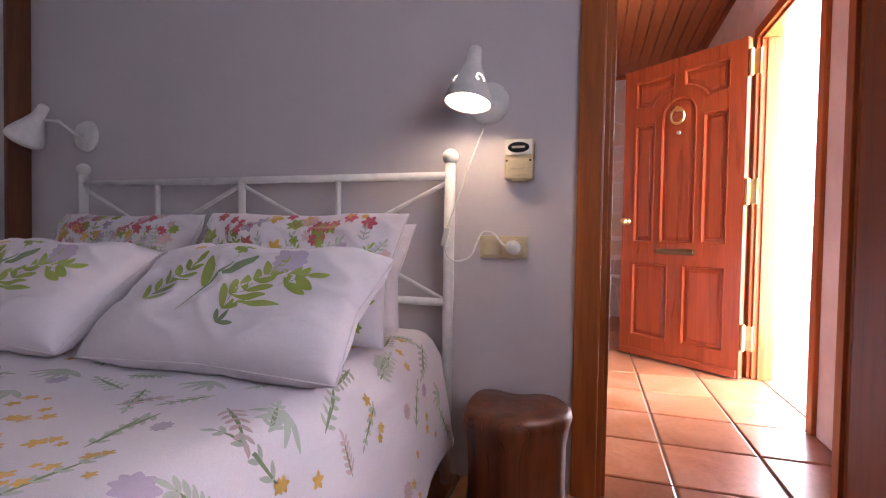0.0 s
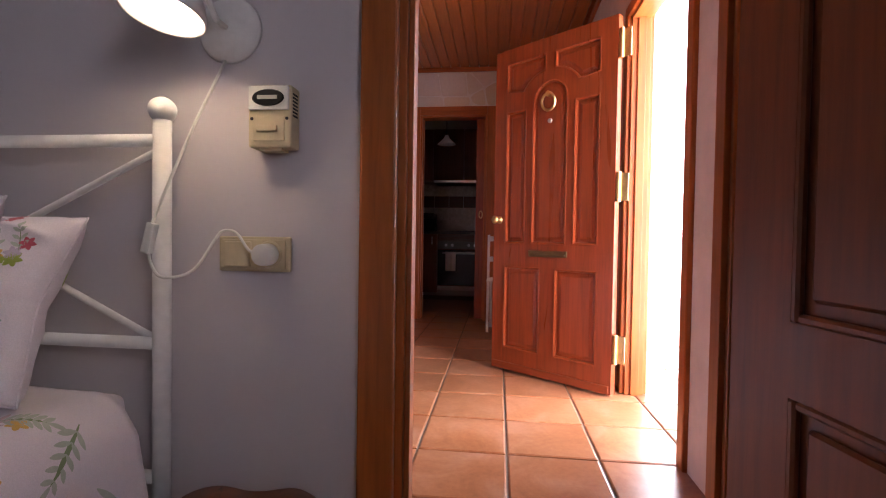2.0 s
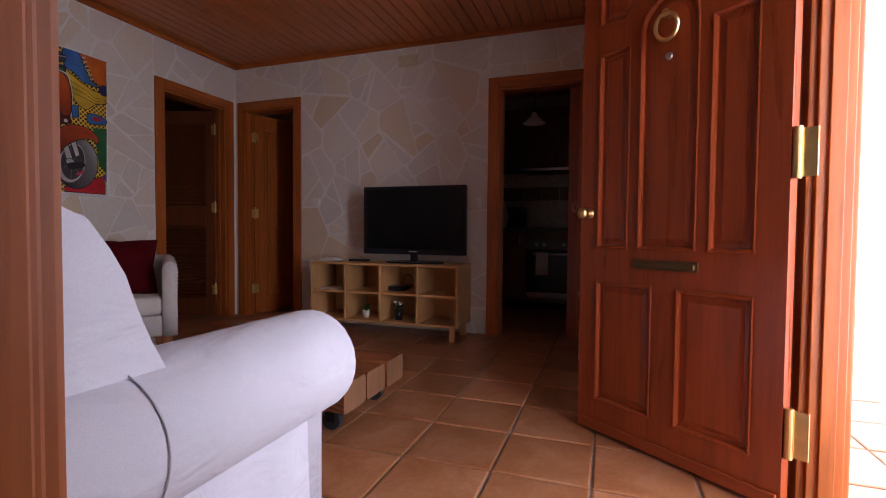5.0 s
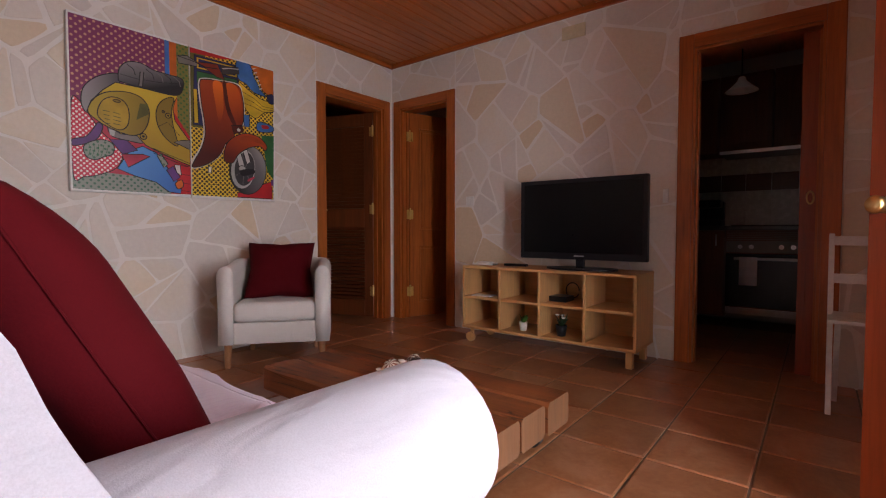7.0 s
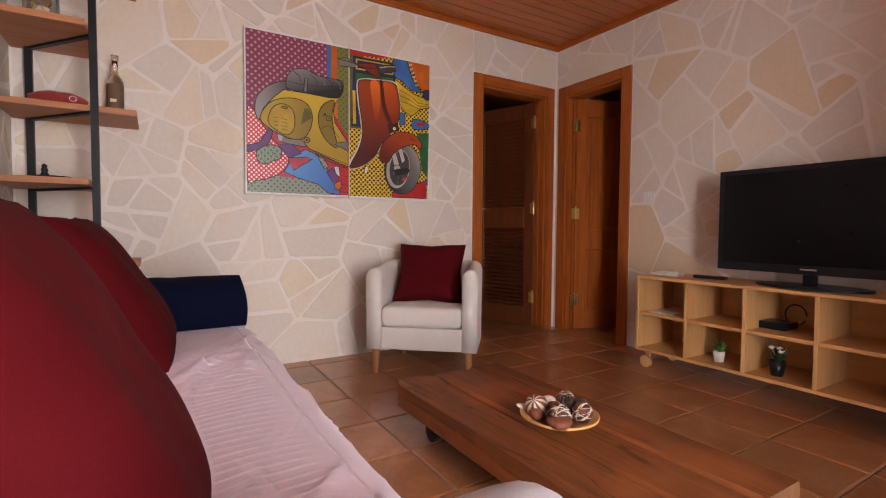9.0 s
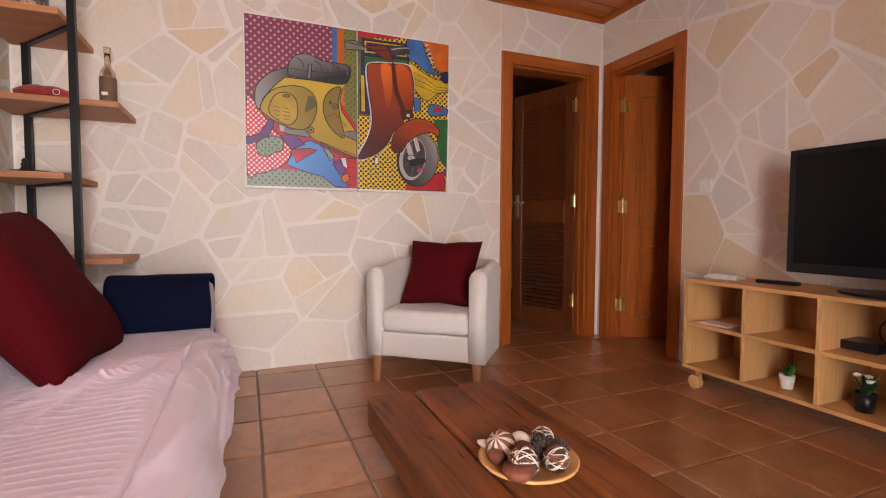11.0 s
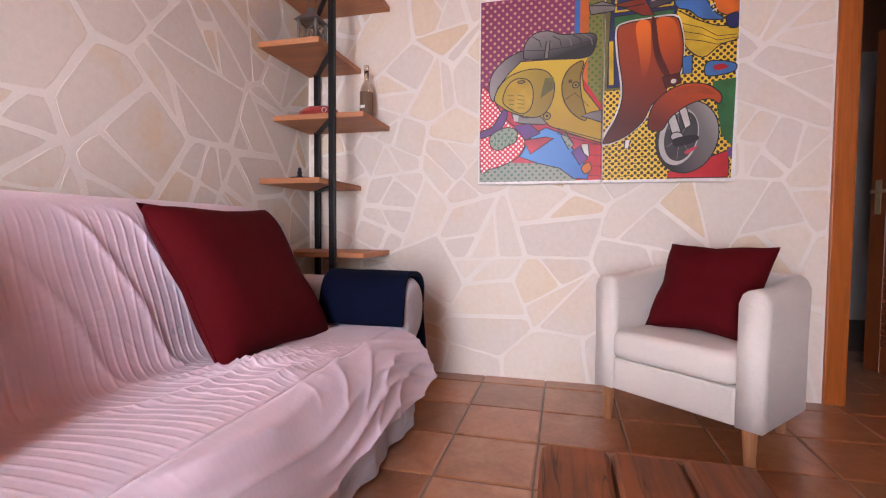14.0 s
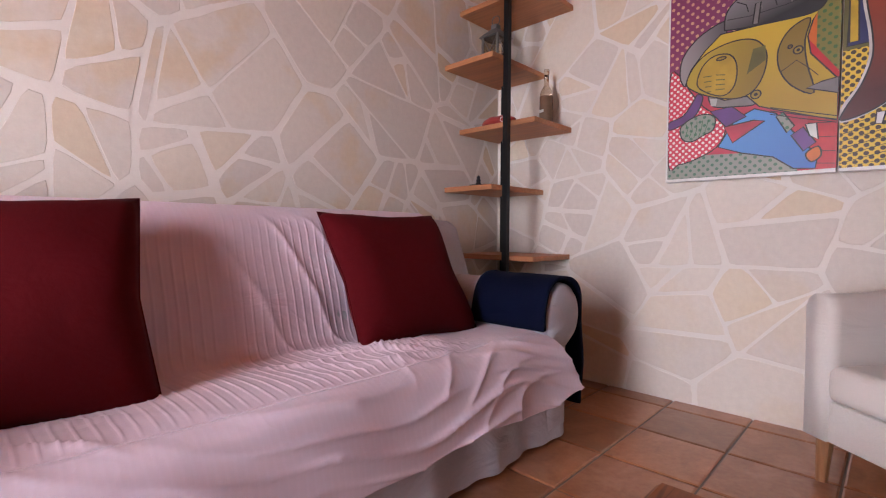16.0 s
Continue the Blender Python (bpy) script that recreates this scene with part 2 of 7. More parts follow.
def join(bm, other):
    me = bpy.data.meshes.new("tmp")
    other.to_mesh(me)
    other.free()
    bm.from_mesh(me)
    bpy.data.meshes.remove(me)


def moved(bm, m):
    bmesh.ops.transform(bm, matrix=m, verts=bm.verts)
    return bm


def tube(p, q, r, r2=None, segs=14, caps=True):
    b = bmesh.new()
    p, q = Vector(p), Vector(q)
    d = q - p
    bmesh.ops.create_cone(b, cap_ends=caps, segments=segs, radius1=r, radius2=r if r2 is None else r2, depth=d.length)
    m = Matrix.Translation((p + q) / 2) @ d.to_track_quat('Z', 'Y').to_matrix().to_4x4()
    return moved(b, m)


def ball(c, r, sc=(1, 1, 1), u=18, v=12):
    b = bmesh.new()
    bmesh.ops.create_uvsphere(b, u_segments=u, v_segments=v, radius=r)
    return moved(b, Matrix.Translation(c) @ Matrix.Diagonal((*sc, 1)))


def lathe(profile, at=(0, 0, 0), segs=28):
    """A turned shape round z from (radius, height) pairs."""
    b = bmesh.new()
    rings = []
    for r, z in profile:
        rings.append([b.verts.new((at[0] + r * math.cos(2 * math.pi * i / segs), at[1] + r * math.sin(2 * math.pi * i / segs), at[2] + z)) for i in range(segs)])
    for a, c in zip(rings, rings[1:]):
        for i in range(segs):
            b.faces.new((a[i], a[(i + 1) % segs], c[(i + 1) % segs], c[i]))
    for ring in (rings[0], rings[-1]):
        if (ring[0].co - ring[segs // 2].co).length > 1e-3:
            b.faces.new(ring)
    bmesh.ops.remove_doubles(b, verts=b.verts, dist=1e-5)
    return b


def sweep(points, r, segs=8):
    """A round bar along a line of points."""
    b = bmesh.new()
    pts = [Vector(p) for p in points]
    rings = []
    side = None
    for i, p in enumerate(pts):
        d = (pts[min(i + 1, len(pts) - 1)] - pts[max(i - 1, 0)]).normalized()
        if side is None:
            side = d.orthogonal().normalized()
        side = (side - d * side.dot(d)).normalized()
        up = d.cross(side)
        rings.append([b.verts.new(p + r * (math.cos(2 * math.pi * k / segs) * side + math.sin(2 * math.pi * k / segs) * up)) for k in range(segs)])
    for a, c in zip(rings, rings[1:]):
        for k in range(segs):
            b.faces.new((a[k], a[(k + 1) % segs], c[(k + 1) % segs], c[k]))
    b.faces.new(rings[0])
    b.faces.new(rings[-1])
    return b


def grid_sheet(fn, nu, nv):
    """A sheet whose points are fn(u, v), u and v from 0 to 1."""
    b = bmesh.new()
    vs = [[b.verts.new(fn(i / nu, j / nv)) for j in range(nv + 1)] for i in range(nu + 1)]
    for i in range(nu):
        for j in range(nv):
            b.faces.new((vs[i][j], vs[i + 1][j], vs[i + 1][j + 1], vs[i][j + 1]))
    return b


def extrude_profile(pts, y0, y1, bevel=0.0):
    """A closed outline in x and z drawn out along y."""
    b = bmesh.new()
    f = b.faces.new([b.verts.new((x, y0, z)) for x, z in pts])
    r = bmesh.ops.extrude_face_region(b, geom=[f])
    bmesh.ops.translate(b, vec=(0, y1 - y0, 0), verts=[v for v in r["geom"] if isinstance(v, bmesh.types.BMVert)])
    if bevel:
        caps = [e for e in b.edges if abs(e.verts[0].co.y - e.verts[1].co.y) < 1e-6]
        bmesh.ops.bevel(b, geom=caps, offset=bevel, segments=3, affect='EDGES', profile=0.6)
    return b


def cushion_point(u, v, side, w, h, t, puff=0.5, ear=0.06):
    """A point of a stuffed pillow of size w by h, u and v from -1 to 1."""
    k = max(0.0, (1 - u ** 4) * (1 - v ** 4)) ** puff
    pull = 1 - 0.06 * (1 - (abs(u) * abs(v)) ** 1.2)
    x = w / 2 * u * (pull - ear * (1 - abs(v)) * abs(u) * 0.6)
    z = h / 2 * v * (pull - ear * (1 - abs(u)) * abs(v) * 0.6)
    nz = noise.noise(Vector((u * 2.2 + w * 7, v * 2.2, side * 3 + h))) * 0.012
    if w > 1.55 * h:
        nz += 0.014 * (1 - abs(noise.noise(Vector((u * 2.6 + 5, v * 2.0, side + 2 * w))))) ** 6 - 0.006 + 0.006 * noise.noise(Vector((u * 7, v * 5, side + w)))
    return Vector((x, side * (t / 2 * k + nz * k), z))


def cushion(w, h, t, n=26, puff=0.5, ear=0.06):
    b = bmesh.new()
    for side in (-1, 1):
        join(b, grid_sheet(lambda u, v: cushion_point(2 * u - 1, 2 * v - 1, side, w, h, t, puff, ear), n, n))
    bmesh.ops.remove_doubles(b, verts=b.verts, dist=1e-4)
    return b


def structure(name, bm, mat, label="", category=""):
    return tagged(part(name, bm, mat), label, category, "", "structure")


# ---- the setting ----
WX, NY, SY, EX, CZ = -2.87, 5.735, 2.105, 1.225, 2.46   # inner faces of the living room, ceiling height
EXO = 1.325
HY = 2.035                                            # bedroom face of the partition
PITCH, TX0, TY0 = 0.336, -0.065, 3.205                # tile joints


def wall(name, boxes, mat, label):
    b = bmesh.new()
    for k in boxes:
        box(*k, bm=b)
    return structure(name, b, mat, label, "wall")


# bedroom, living room, kitchen and the two dark rooms stand on one slab
floor = structure("floor", box(-6.2, -2.2, -0.25, 4.2, 8.4, -0.006), M_GROUT, "terracotta tiled floor with dark joints", "floor")

D1 = (4.915, 5.62, 2.02)        # door opening in the west wall: y, y, top
D2 = (-2.76, -2.17, 2.02)       # in the north wall: x, x, top
DK = (-0.225, 0.45, 2.01)       # kitchen, in the north wall
DF = (2.86, 3.68, 1.97)         # front door, in the east wall: y, y, top
DB = (0.349, 1.02, 2.02)        # bedroom, in the partition: x, x, top

wall_west = wall("wall_west", [(-3.02, 2.07, -0.01, WX, D1[0], 2.6), (-3.02, D1[0], D1[2], WX, D1[1], 2.6), (-3.02, D1[1], -0.01, WX, NY, 2.6)], M_MORTAR, "white mortar wall with flat pale stones")
wall_north = wall("wall_north", [(-3.02, NY, -0.01, D2[0], 5.88, 2.6), (D2[0], NY, D2[2], D2[1], 5.88, 2.6), (D2[1], NY, -0.01, DK[0], 5.88, 2.6),
                                 (DK[0], NY, DK[2], DK[1], 5.88, 2.6), (DK[1], NY, -0.01, 1.45, 5.88, 2.6)], M_MORTAR, "white mortar wall with flat pale stones")
wall_south = wall("wall_south", [(-3.02, 2.07, -0.01, DB[0], SY, 2.6), (DB[0], 2.07, DB[2], DB[1], SY, 2.6), (DB[1], 2.07, -0.01, EXO, SY, 2.6)], M_MORTAR, "white mortar wall with flat pale stones")
wall_bed = wall("wall_bedroom_head", [(-3.02, HY, -0.01, DB[0], 2.07, 2.6), (DB[0], HY, DB[2], DB[1], 2.07, 2.6), (DB[1], HY, -0.01, EXO, 2.07, 2.6)], M_BEDWALL, "smooth lilac-white bedroom wall")
wall_east = wall("wall_east", [(EX, SY, -0.01, EXO, DF[0], 2.6), (EX, DF[0], DF[2], EXO, DF[1], 2.6), (EX, DF[1], -0.01, EXO, NY, 2.6)], M_PINK, "uneven rosy plaster wall")
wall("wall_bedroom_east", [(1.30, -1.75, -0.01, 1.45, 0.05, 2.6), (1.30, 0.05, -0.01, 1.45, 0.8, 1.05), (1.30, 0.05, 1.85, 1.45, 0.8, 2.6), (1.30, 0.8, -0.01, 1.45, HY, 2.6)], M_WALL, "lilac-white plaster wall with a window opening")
wall("wall_bedroom_south", [(-2.6, -1.75, -0.01, 1.30, -1.6, 2.6)], M_WALL, "lilac-white plaster wall")
wall("wall_bedroom_west", [(-2.75, -1.75, -0.01, -2.6, HY, 2.6)], M_WALL, "lilac-white plaster wall")
wall("wall_far_room", [(-5.6, 4.2, -0.01, -5.5, 8.2, 2.6), (-5.5, 4.2, -0.01, -3.02, 4.3, 2.6), (-5.5, 8.1, -0.01, -1.45, 8.2, 2.6)], M_DIMWALL, "pale wall of a dim room")
wall("wall_back_partition", [(-3.02, 5.88, -0.01, -2.9, 8.1, 2.6), (-1.75, 5.88, -0.01, -1.6, 8.1, 2.6)], M_DIMWALL, "pale partition wall")
wall("wall_kitchen", [(-1.6, 7.75, -0.01, 1.45, 7.9, 2.6), (-1.45, 5.88, -0.01, -1.3, 7.75, 2.6), (1.3, 5.88, -0.01, 1.45, 7.75, 2.6)], M_DIMWALL, "pale kitchen wall")

# boarded ceiling, one mesh
b = bmesh.new()
box(-5.6, -1.75, CZ + 0.02, 1.45, 8.2, CZ + 0.14, bm=b)
k = WX
while k < EX:
    w = min(0.092, EX - k)
    me = bmesh.new()
    x0, x1, z0, z1, g = k, k + w, CZ, CZ + 0.02, 0.005
    pro = [(x0 + 0.003, z1), (x0 + 0.003, z0 + g), (x0 + 0.003 + g, z0), (x1 - g - 0.003, z0), (x1 - 0.003, z0 + g), (x1 - 0.003, z1)]
    join(b, extrude_profile(pro, SY + 0.002, NY - 0.002))
    k += 0.092
structure("ceiling", b, M_CEIL, "varnished reddish pine board ceiling", "ceiling")
b = bmesh.new()
for k in ((WX, SY, CZ - 0.045, WX + 0.022, NY, CZ - 0.002), (EX - 0.022, SY, CZ - 0.045, EX, NY, CZ - 0.002)):
    box(*k, bevel=0.006, bm=b)
structure("trim_ceiling_sides", b, M_WOOD_Y, "varnished wooden ceiling moulding", "moulding")
b = bmesh.new()
for k in ((WX + 0.023, NY - 0.022, CZ - 0.045, EX - 0.023, NY, CZ - 0.002), (WX + 0.023, SY, CZ - 0.045, EX - 0.023, SY + 0.022, CZ - 0.002)):
    box(*k, bevel=0.006, bm=b)
structure("trim_ceiling_ends", b, M_WOOD_X, "varnished wooden ceiling moulding", "moulding")
# bedroom ceiling is pale
structure("ceiling_bedroom", box(-2.6, -1.6, CZ, 1.3, HY, CZ + 0.018), M_WALL, "plain white bedroom ceiling", "ceiling")


def door_frame(name, axis, a0, a1, top, c0, c1, trim=0.085, proud=0.018, lap=0.012):
    """Lining and casings of an opening from a0 to a1 in a wall between c0 and c1; axis is the wall's run."""
    root = tagged(new(name), "varnished reddish pine door frame with flat casings", "door frame", "", "structure")

    def put(nm, x0, c_0, z0, x1, c_1, z1, bev, mat):
        k = (x0, c_0, z0, x1, c_1, z1) if axis == "x" else (c_0, x0, z0, c_1, x1, z1)
        part(nm, box(*k, bevel=bev), mat, root)
    hm = M_WOOD_X if axis == "x" else M_WOOD_Y
    j = 0.028
    put("jamb", a0, c0 + 0.003, 0, a0 + j, c1 - 0.003, top, 0.003, M_WOOD_Z)
    put("jamb", a1 - j, c0 + 0.003, 0, a1, c1 - 0.003, top, 0.003, M_WOOD_Z)
    put("head", a0 + j, c0 + 0.003, top - j, a1 - j, c1 - 0.003, top, 0.003, hm)
    mid = (c0 + c1) / 2
    put("stop", a0 + j, mid - 0.02, 0, a0 + j + 0.012, mid + 0.02, top - j, 0.002, M_WOOD_Z)
    put("stop", a1 - j - 0.012, mid - 0.02, 0, a1 - j, mid + 0.02, top - j, 0.002, M_WOOD_Z)
    for lo, hi in ((c0 - proud, c0 + 0.004), (c1 - 0.004, c1 + proud)):
        o = lap if lo < c0 else 0.012
        put("casing", a0 - trim + o, lo, 0, a0 + o, hi, top + trim - 0.012, 0.006, M_WOOD_Z)
        put("casing", a1 - 0.012, lo, 0, a1 + trim - 0.012, hi, top + trim - 0.012, 0.006, M_WOOD_Z)
        put("casing", a0 + o, lo, top - 0.012, a1 - 0.012, hi, top + trim - 0.012, 0.006, hm)
    return root


door_frame("door_frame_west", "y", *D1, -3.02, WX)
door_frame("door_frame_north", "x", *D2, NY, 5.88)
door_frame("door_frame_kitchen", "x", *DK, NY, 5.88)
door_frame("door_frame_bedroom", "x", *DB, HY, SY, 0.075, 0.018, 0.012)
door_frame("door_frame_front", "y", *DF, EX, EXO, 0.06)


def framed_leaf(root, w, h, t, panels, stile_mat, rail_mat, depth=0.010):
    """A leaf as one slab with sunk fields, each with a raised panel and a moulding."""
    cells_x = sorted({0.0, w, *[v for p in panels for v in p[:2]]})
    cells_z = sorted({0.0, h, *[v for p in panels for v in p[2:4]]})
    body = bmesh.new()
    box(0, -t / 2 + depth, 0, w, t / 2 - depth, h, bm=body)
    for i in range(len(cells_x) - 1):
        run = None
        for k in range(len(cells_z) - 1):
            cx, cz = (cells_x[i] + cells_x[i + 1]) / 2, (cells_z[k] + cells_z[k + 1]) / 2
            inside = any(p[0] < cx < p[1] and p[2] < cz < p[3] for p in panels)
            if not inside and run is None:
                run = cells_z[k]
            if run is not None and (inside or k == len(cells_z) - 2):
                end = cells_z[k] if inside else cells_z[k + 1]
                for s in (-1, 1):
                    y0, y1 = sorted((s * (t / 2 - depth), s * t / 2))
                    box(cells_x[i], y0, run, cells_x[i + 1], y1, end, bm=body)
                run = None
    part("leaf", body, stile_mat, root)
    for p in panels:
        pb = bmesh.new()
        for s in (-1, 1):
            y0, y1 = sorted((s * (t / 2 - depth), s * (t / 2 + 0.002)))
            g = 0.014
            # moulding round the field
            for q in ((p[0], p[2], p[0] + g, p[3]), (p[1] - g, p[2], p[1], p[3]), (p[0] + g, p[2], p[1] - g, p[2] + g), (p[0] + g, p[3] - g, p[1] - g, p[3])):
                box(q[0], y0, q[1], q[2], y1, q[3], bevel=0.004, bm=pb, segs=1)
            i = 0.032
            yy0, yy1 = sorted((s * (t / 2 - depth), s * (t / 2 - 0.002)))
            box(p[0] + i, yy0, p[2] + i, p[1] - i, yy1, p[3] - i, bevel=0.006, bm=pb, segs=1)
        part("panel", pb, stile_mat, root)
    return root


def hinge(root, z, x=0.0, y=0.0, mat=None):
    b = tube((x, y, z - 0.05), (x, y, z + 0.05), 0.009)
    join(b, ball((x, y, z + 0.055), 0.009))
    box(x - 0.035, y - 0.002, z - 0.045, x + 0.035, y + 0.002, z + 0.045, bevel=0.001, bm=b)
    part("hinge", b, mat or M_BRASS, root, "brass hinge")


def bar_handle(root, x, z, y, s):
    b = box(x - 0.018, min(y, y + s * 0.006), z - 0.10, x + 0.018, max(y, y + s * 0.006), z + 0.08, bevel=0.002)
    join(b, tube((x, y, z), (x, y + s * 0.045, z), 0.009))
    join(b, tube((x, y + s * 0.045, z), (x + 0.10, y + s * 0.045, z), 0.009))
    part("handle", b, M_BRASS, root, "brass lever handle")


# front door, standing open into the room
FD_A, FD_B = Vector((1.143, 3.584, 0)), Vector((0.543, 4.055, 0))
fd_dir = (FD_B - FD_A).normalized()
FW, FH = (FD_B - FD_A).length + 0.012, 1.925
fd = thing("front_door", "red-brown panelled wooden front door standing open, brass fittings", "door", "", (FD_A.x, FD_A.y, 0.012), math.degrees(math.atan2(fd_dir.y, fd_dir.x)))
# local x from hinge to free edge; local +y faces the camera side
FT = 0.045
fb = bmesh.new()
box(0, -FT, 0, FW, -0.011, FH, bm=fb)
arch_x, arch_r, arch_z = FW / 2, 0.115, 1.57
side_l, side_r = (0.085, 0.235), (FW - 0.235, FW - 0.085)


def field(name, outline, root, y_top=0.0, sunk=0.011, inset=0.03):
    """A sunk door field: a raised panel with sloping margin inside an outline of (x, z)."""
    n = len(outline)
    cx = sum(p[0] for p in outline) / n
    cz = sum(p[1] for p in outline) / n
    b = bmesh.new()
    def shrink(d):
        out = []
        for i in range(n):
            p0, p1, p2 = Vector(outline[i - 1]), Vector(outline[i]), Vector(outline[(i + 1) % n])
            e1, e2 = (p1 - p0).normalized(), (p2 - p1).normalized()
            n1, n2 = Vector((-e1.y, e1.x)), Vector((-e2.y, e2.x))
            m = (n1 + n2)
            m = m / max(0.5, m.length_squared) * 2 if m.length > 1e-6 else n1
            out.append(p1 + m * d)
        return out
    levels = [(0.0, y_top + 0.004), (0.006, y_top + 0.006), (0.014, y_top + 0.001), (0.016, y_top - sunk + 0.001), (inset, y_top - sunk + 0.002), (inset + 0.014, y_top - 0.003)]
    rings = [[b.verts.new((p.x, y, p.y)) for p in shrink(d)] for d, y in levels]
    for a, c in zip(rings, rings[1:]):
        for i in range(n):
            b.faces.new((a[i], a[(i + 1) % n], c[(i + 1) % n], c[i]))
    b.faces.new(rings[-1])
    return part(name, b, M_DOOR, root)


def rect(x0, x1, z0, z1):
    return [(x0, z0), (x1, z0), (x1, z1), (x0, z1)]


arch_pts = [(arch_x + arch_r * math.cos(a), arch_z + arch_r * math.sin(a)) for a in [math.pi * i / 12 for i in range(13)]]
f_mid = [(arch_x - arch_r, 0.76), (arch_x + arch_r, 0.76)] + arch_pts
sh = arch_r + 0.055
def shoulder(lo, hi, mirror):
    """An upper field whose lower edge follows the arch."""
    pts = []
    for i in range(9):
        a = math.pi * (0.5 - 0.36 * i / 8)
        pts.append((arch_x + (sh + 0.02) * math.cos(a), arch_z + (sh) * math.sin(a)))
    pts = [(max(p[0], lo), p[1]) for p in pts]
    out = [(lo, 1.84)] + [p for p in pts if p[0] > lo + 0.001] + [(hi, arch_z + 0.09), (hi, 1.84)]
    if mirror:
        out = [(2 * arch_x - x, z) for x, z in out][::-1]
    return out
u_r = shoulder(arch_x + 0.025, FW - 0.085, False)
u_l = shoulder(arch_x + 0.025, FW - 0.085, True)
fields = [rect(*side_l, 0.76, 1.55), f_mid, rect(*side_r, 0.76, 1.55), rect(0.085, arch_x - 0.045, 0.13, 0.63), rect(arch_x + 0.045, FW - 0.085, 0.13, 0.63), u_l, u_r]


def face_with_holes(outer, holes, y):
    """A flat face with openings, filled by triangles."""
    b = bmesh.new()
    edges = []
    for ring in [outer, *holes]:
        vs = [b.verts.new((x, y, z)) for x, z in ring]
        edges += [b.edges.new((vs[i], vs[(i + 1) % len(vs)])) for i in range(len(vs))]
    bmesh.ops.triangle_fill(b, use_beauty=True, use_dissolve=False, edges=edges)
    return b


def ccw(p):
    a = sum(p[i - 1][0] * p[i][1] - p[i][0] * p[i - 1][1] for i in range(len(p)))
    return p if a > 0 else p[::-1]


fields = [ccw(f) for f in fields]
join(fb, face_with_holes(rect(0, FW, 0, FH), fields, 0.0))
for k in ((0, -0.011, 0, FW, 0.0, 0.0005), (0, -0.011, FH - 0.0005, FW, 0.0, FH), (0, -0.011, 0, 0.0005, 0, FH), (FW - 0.0005, -0.011, 0, FW, 0, FH)):
    box(*k, bm=fb)
leaf = part("leaf", fb, M_DOOR, fd)
for f in fields:
    field("panel", f, fd)
part("weather_strip", box(0.01, 0.0, 0.004, FW - 0.01, 0.012, 0.045, bevel=0.003), M_DOOR_H, fd, "scuffed bottom rail strip")
bb = bmesh.new()
bmesh.ops.create_uvsphere(bb, u_segments=8, v_segments=6, radius=0.001)
ring_pts = [(arch_x + 0.042 * math.sin(2 * math.pi * i / 28), 0.022 + 0.006 * math.cos(2 * math.pi * i / 28), 1.555 + 0.045 * math.cos(2 * math.pi * i / 28)) for i in range(29)]
join(bb, sweep(ring_pts, 0.0075, 10))
join(bb, tube((arch_x, 0, 1.60), (arch_x, 0.03, 1.60), 0.016))
part("knocker", bb, M_BRASS, fd, "round brass ring knocker")
b = lathe([(0.0, 0.006), (0.012, 0.006), (0.014, 0.0)])
part("spyhole", moved(b, pose(arch_x, 0, 1.455, -90)), M_STEEL, fd, "small door viewer")
b = box(arch_x - 0.125, 0.0, 0.69, arch_x + 0.125, 0.006, 0.725, bevel=0.002)
box(arch_x - 0.115, 0.006, 0.697, arch_x + 0.115, 0.014, 0.717, bevel=0.004, bm=b)
part("letter_slot", b, M_DULL, fd, "dull brass letter slot")
b = lathe([(0.0, 0.062), (0.016, 0.060), (0.024, 0.048), (0.022, 0.036), (0.011, 0.026), (0.011, 0.008), (0.022, 0.005), (0.022, 0.0)])
part("knob", moved(b, pose(FW - 0.045, 0, 0.905, -90)), M_BRASS, fd, "round brass knob", True)
for z in (0.235, 1.06, 1.78):
    b = tube((-0.012, -0.01, z - 0.075), (-0.012, -0.01, z + 0.075), 0.012)
    box(-0.06, -0.022, z - 0.07, -0.012, -0.016, z + 0.07, bevel=0.001, bm=b)
    box(-0.008, -0.03, z - 0.07, -0.004, -0.002, z + 0.07, bm=b)
    part("hinge", b, M_BRASS, fd, "large worn brass hinge")

# bedroom door, open against the wall
bd = thing("bedroom_door", "dark reddish panelled interior door standing open", "door", "", (0.985, 1.975, 0.01), -82.5)
framed_leaf(bd, 0.655, 1.98, 0.038, [(0.135, 0.52, 0.14, 0.565), (0.135, 0.52, 0.675, 1.86)], M_BDOOR, M_BDOOR, 0.012)
for z in (0.25, 1.0, 1.75):
    hinge(bd, z, -0.002, 0.02)
bar_handle(bd, 0.6, 1.0, -0.019, -1)

# door of the dim west room, louvred
wd = thing("louvred_door", "louvred wooden door coloured dark for the shade of a dim room, ajar", "door", "", (-2.985, 5.595, 0.01), 199)
b = bmesh.new()
LW, LH = 0.63, 1.98
for k in ((0, -0.019, 0, 0.095, 0.019, LH), (LW - 0.095, -0.019, 0, LW, 0.019, LH), (0.095, -0.019, 0, LW - 0.095, 0.019, 0.16), (0.095, -0.019, LH - 0.12, LW - 0.095, 0.019, LH), (0.095, -0.019, 0.88, LW - 0.095, 0.019, 1.06)):
    box(*k, bevel=0.003, bm=b, segs=1)
part("leaf_frame", b, M_LOUVRE, wd)
z = 0.18
while z < LH - 0.14:
    if not 0.9 < z < 1.04:
        part("slat", moved(box(0.093, -0.022, -0.003, LW - 0.093, 0.022, 0.003), Matrix.Translation((0, 0, z)) @ pose(0, 0, 0, 40)), M_LOUVRE, wd)
    z += 0.036
for z in (0.25, 1.05, 1.8):
    hinge(wd, z, 0.0, 0.02)
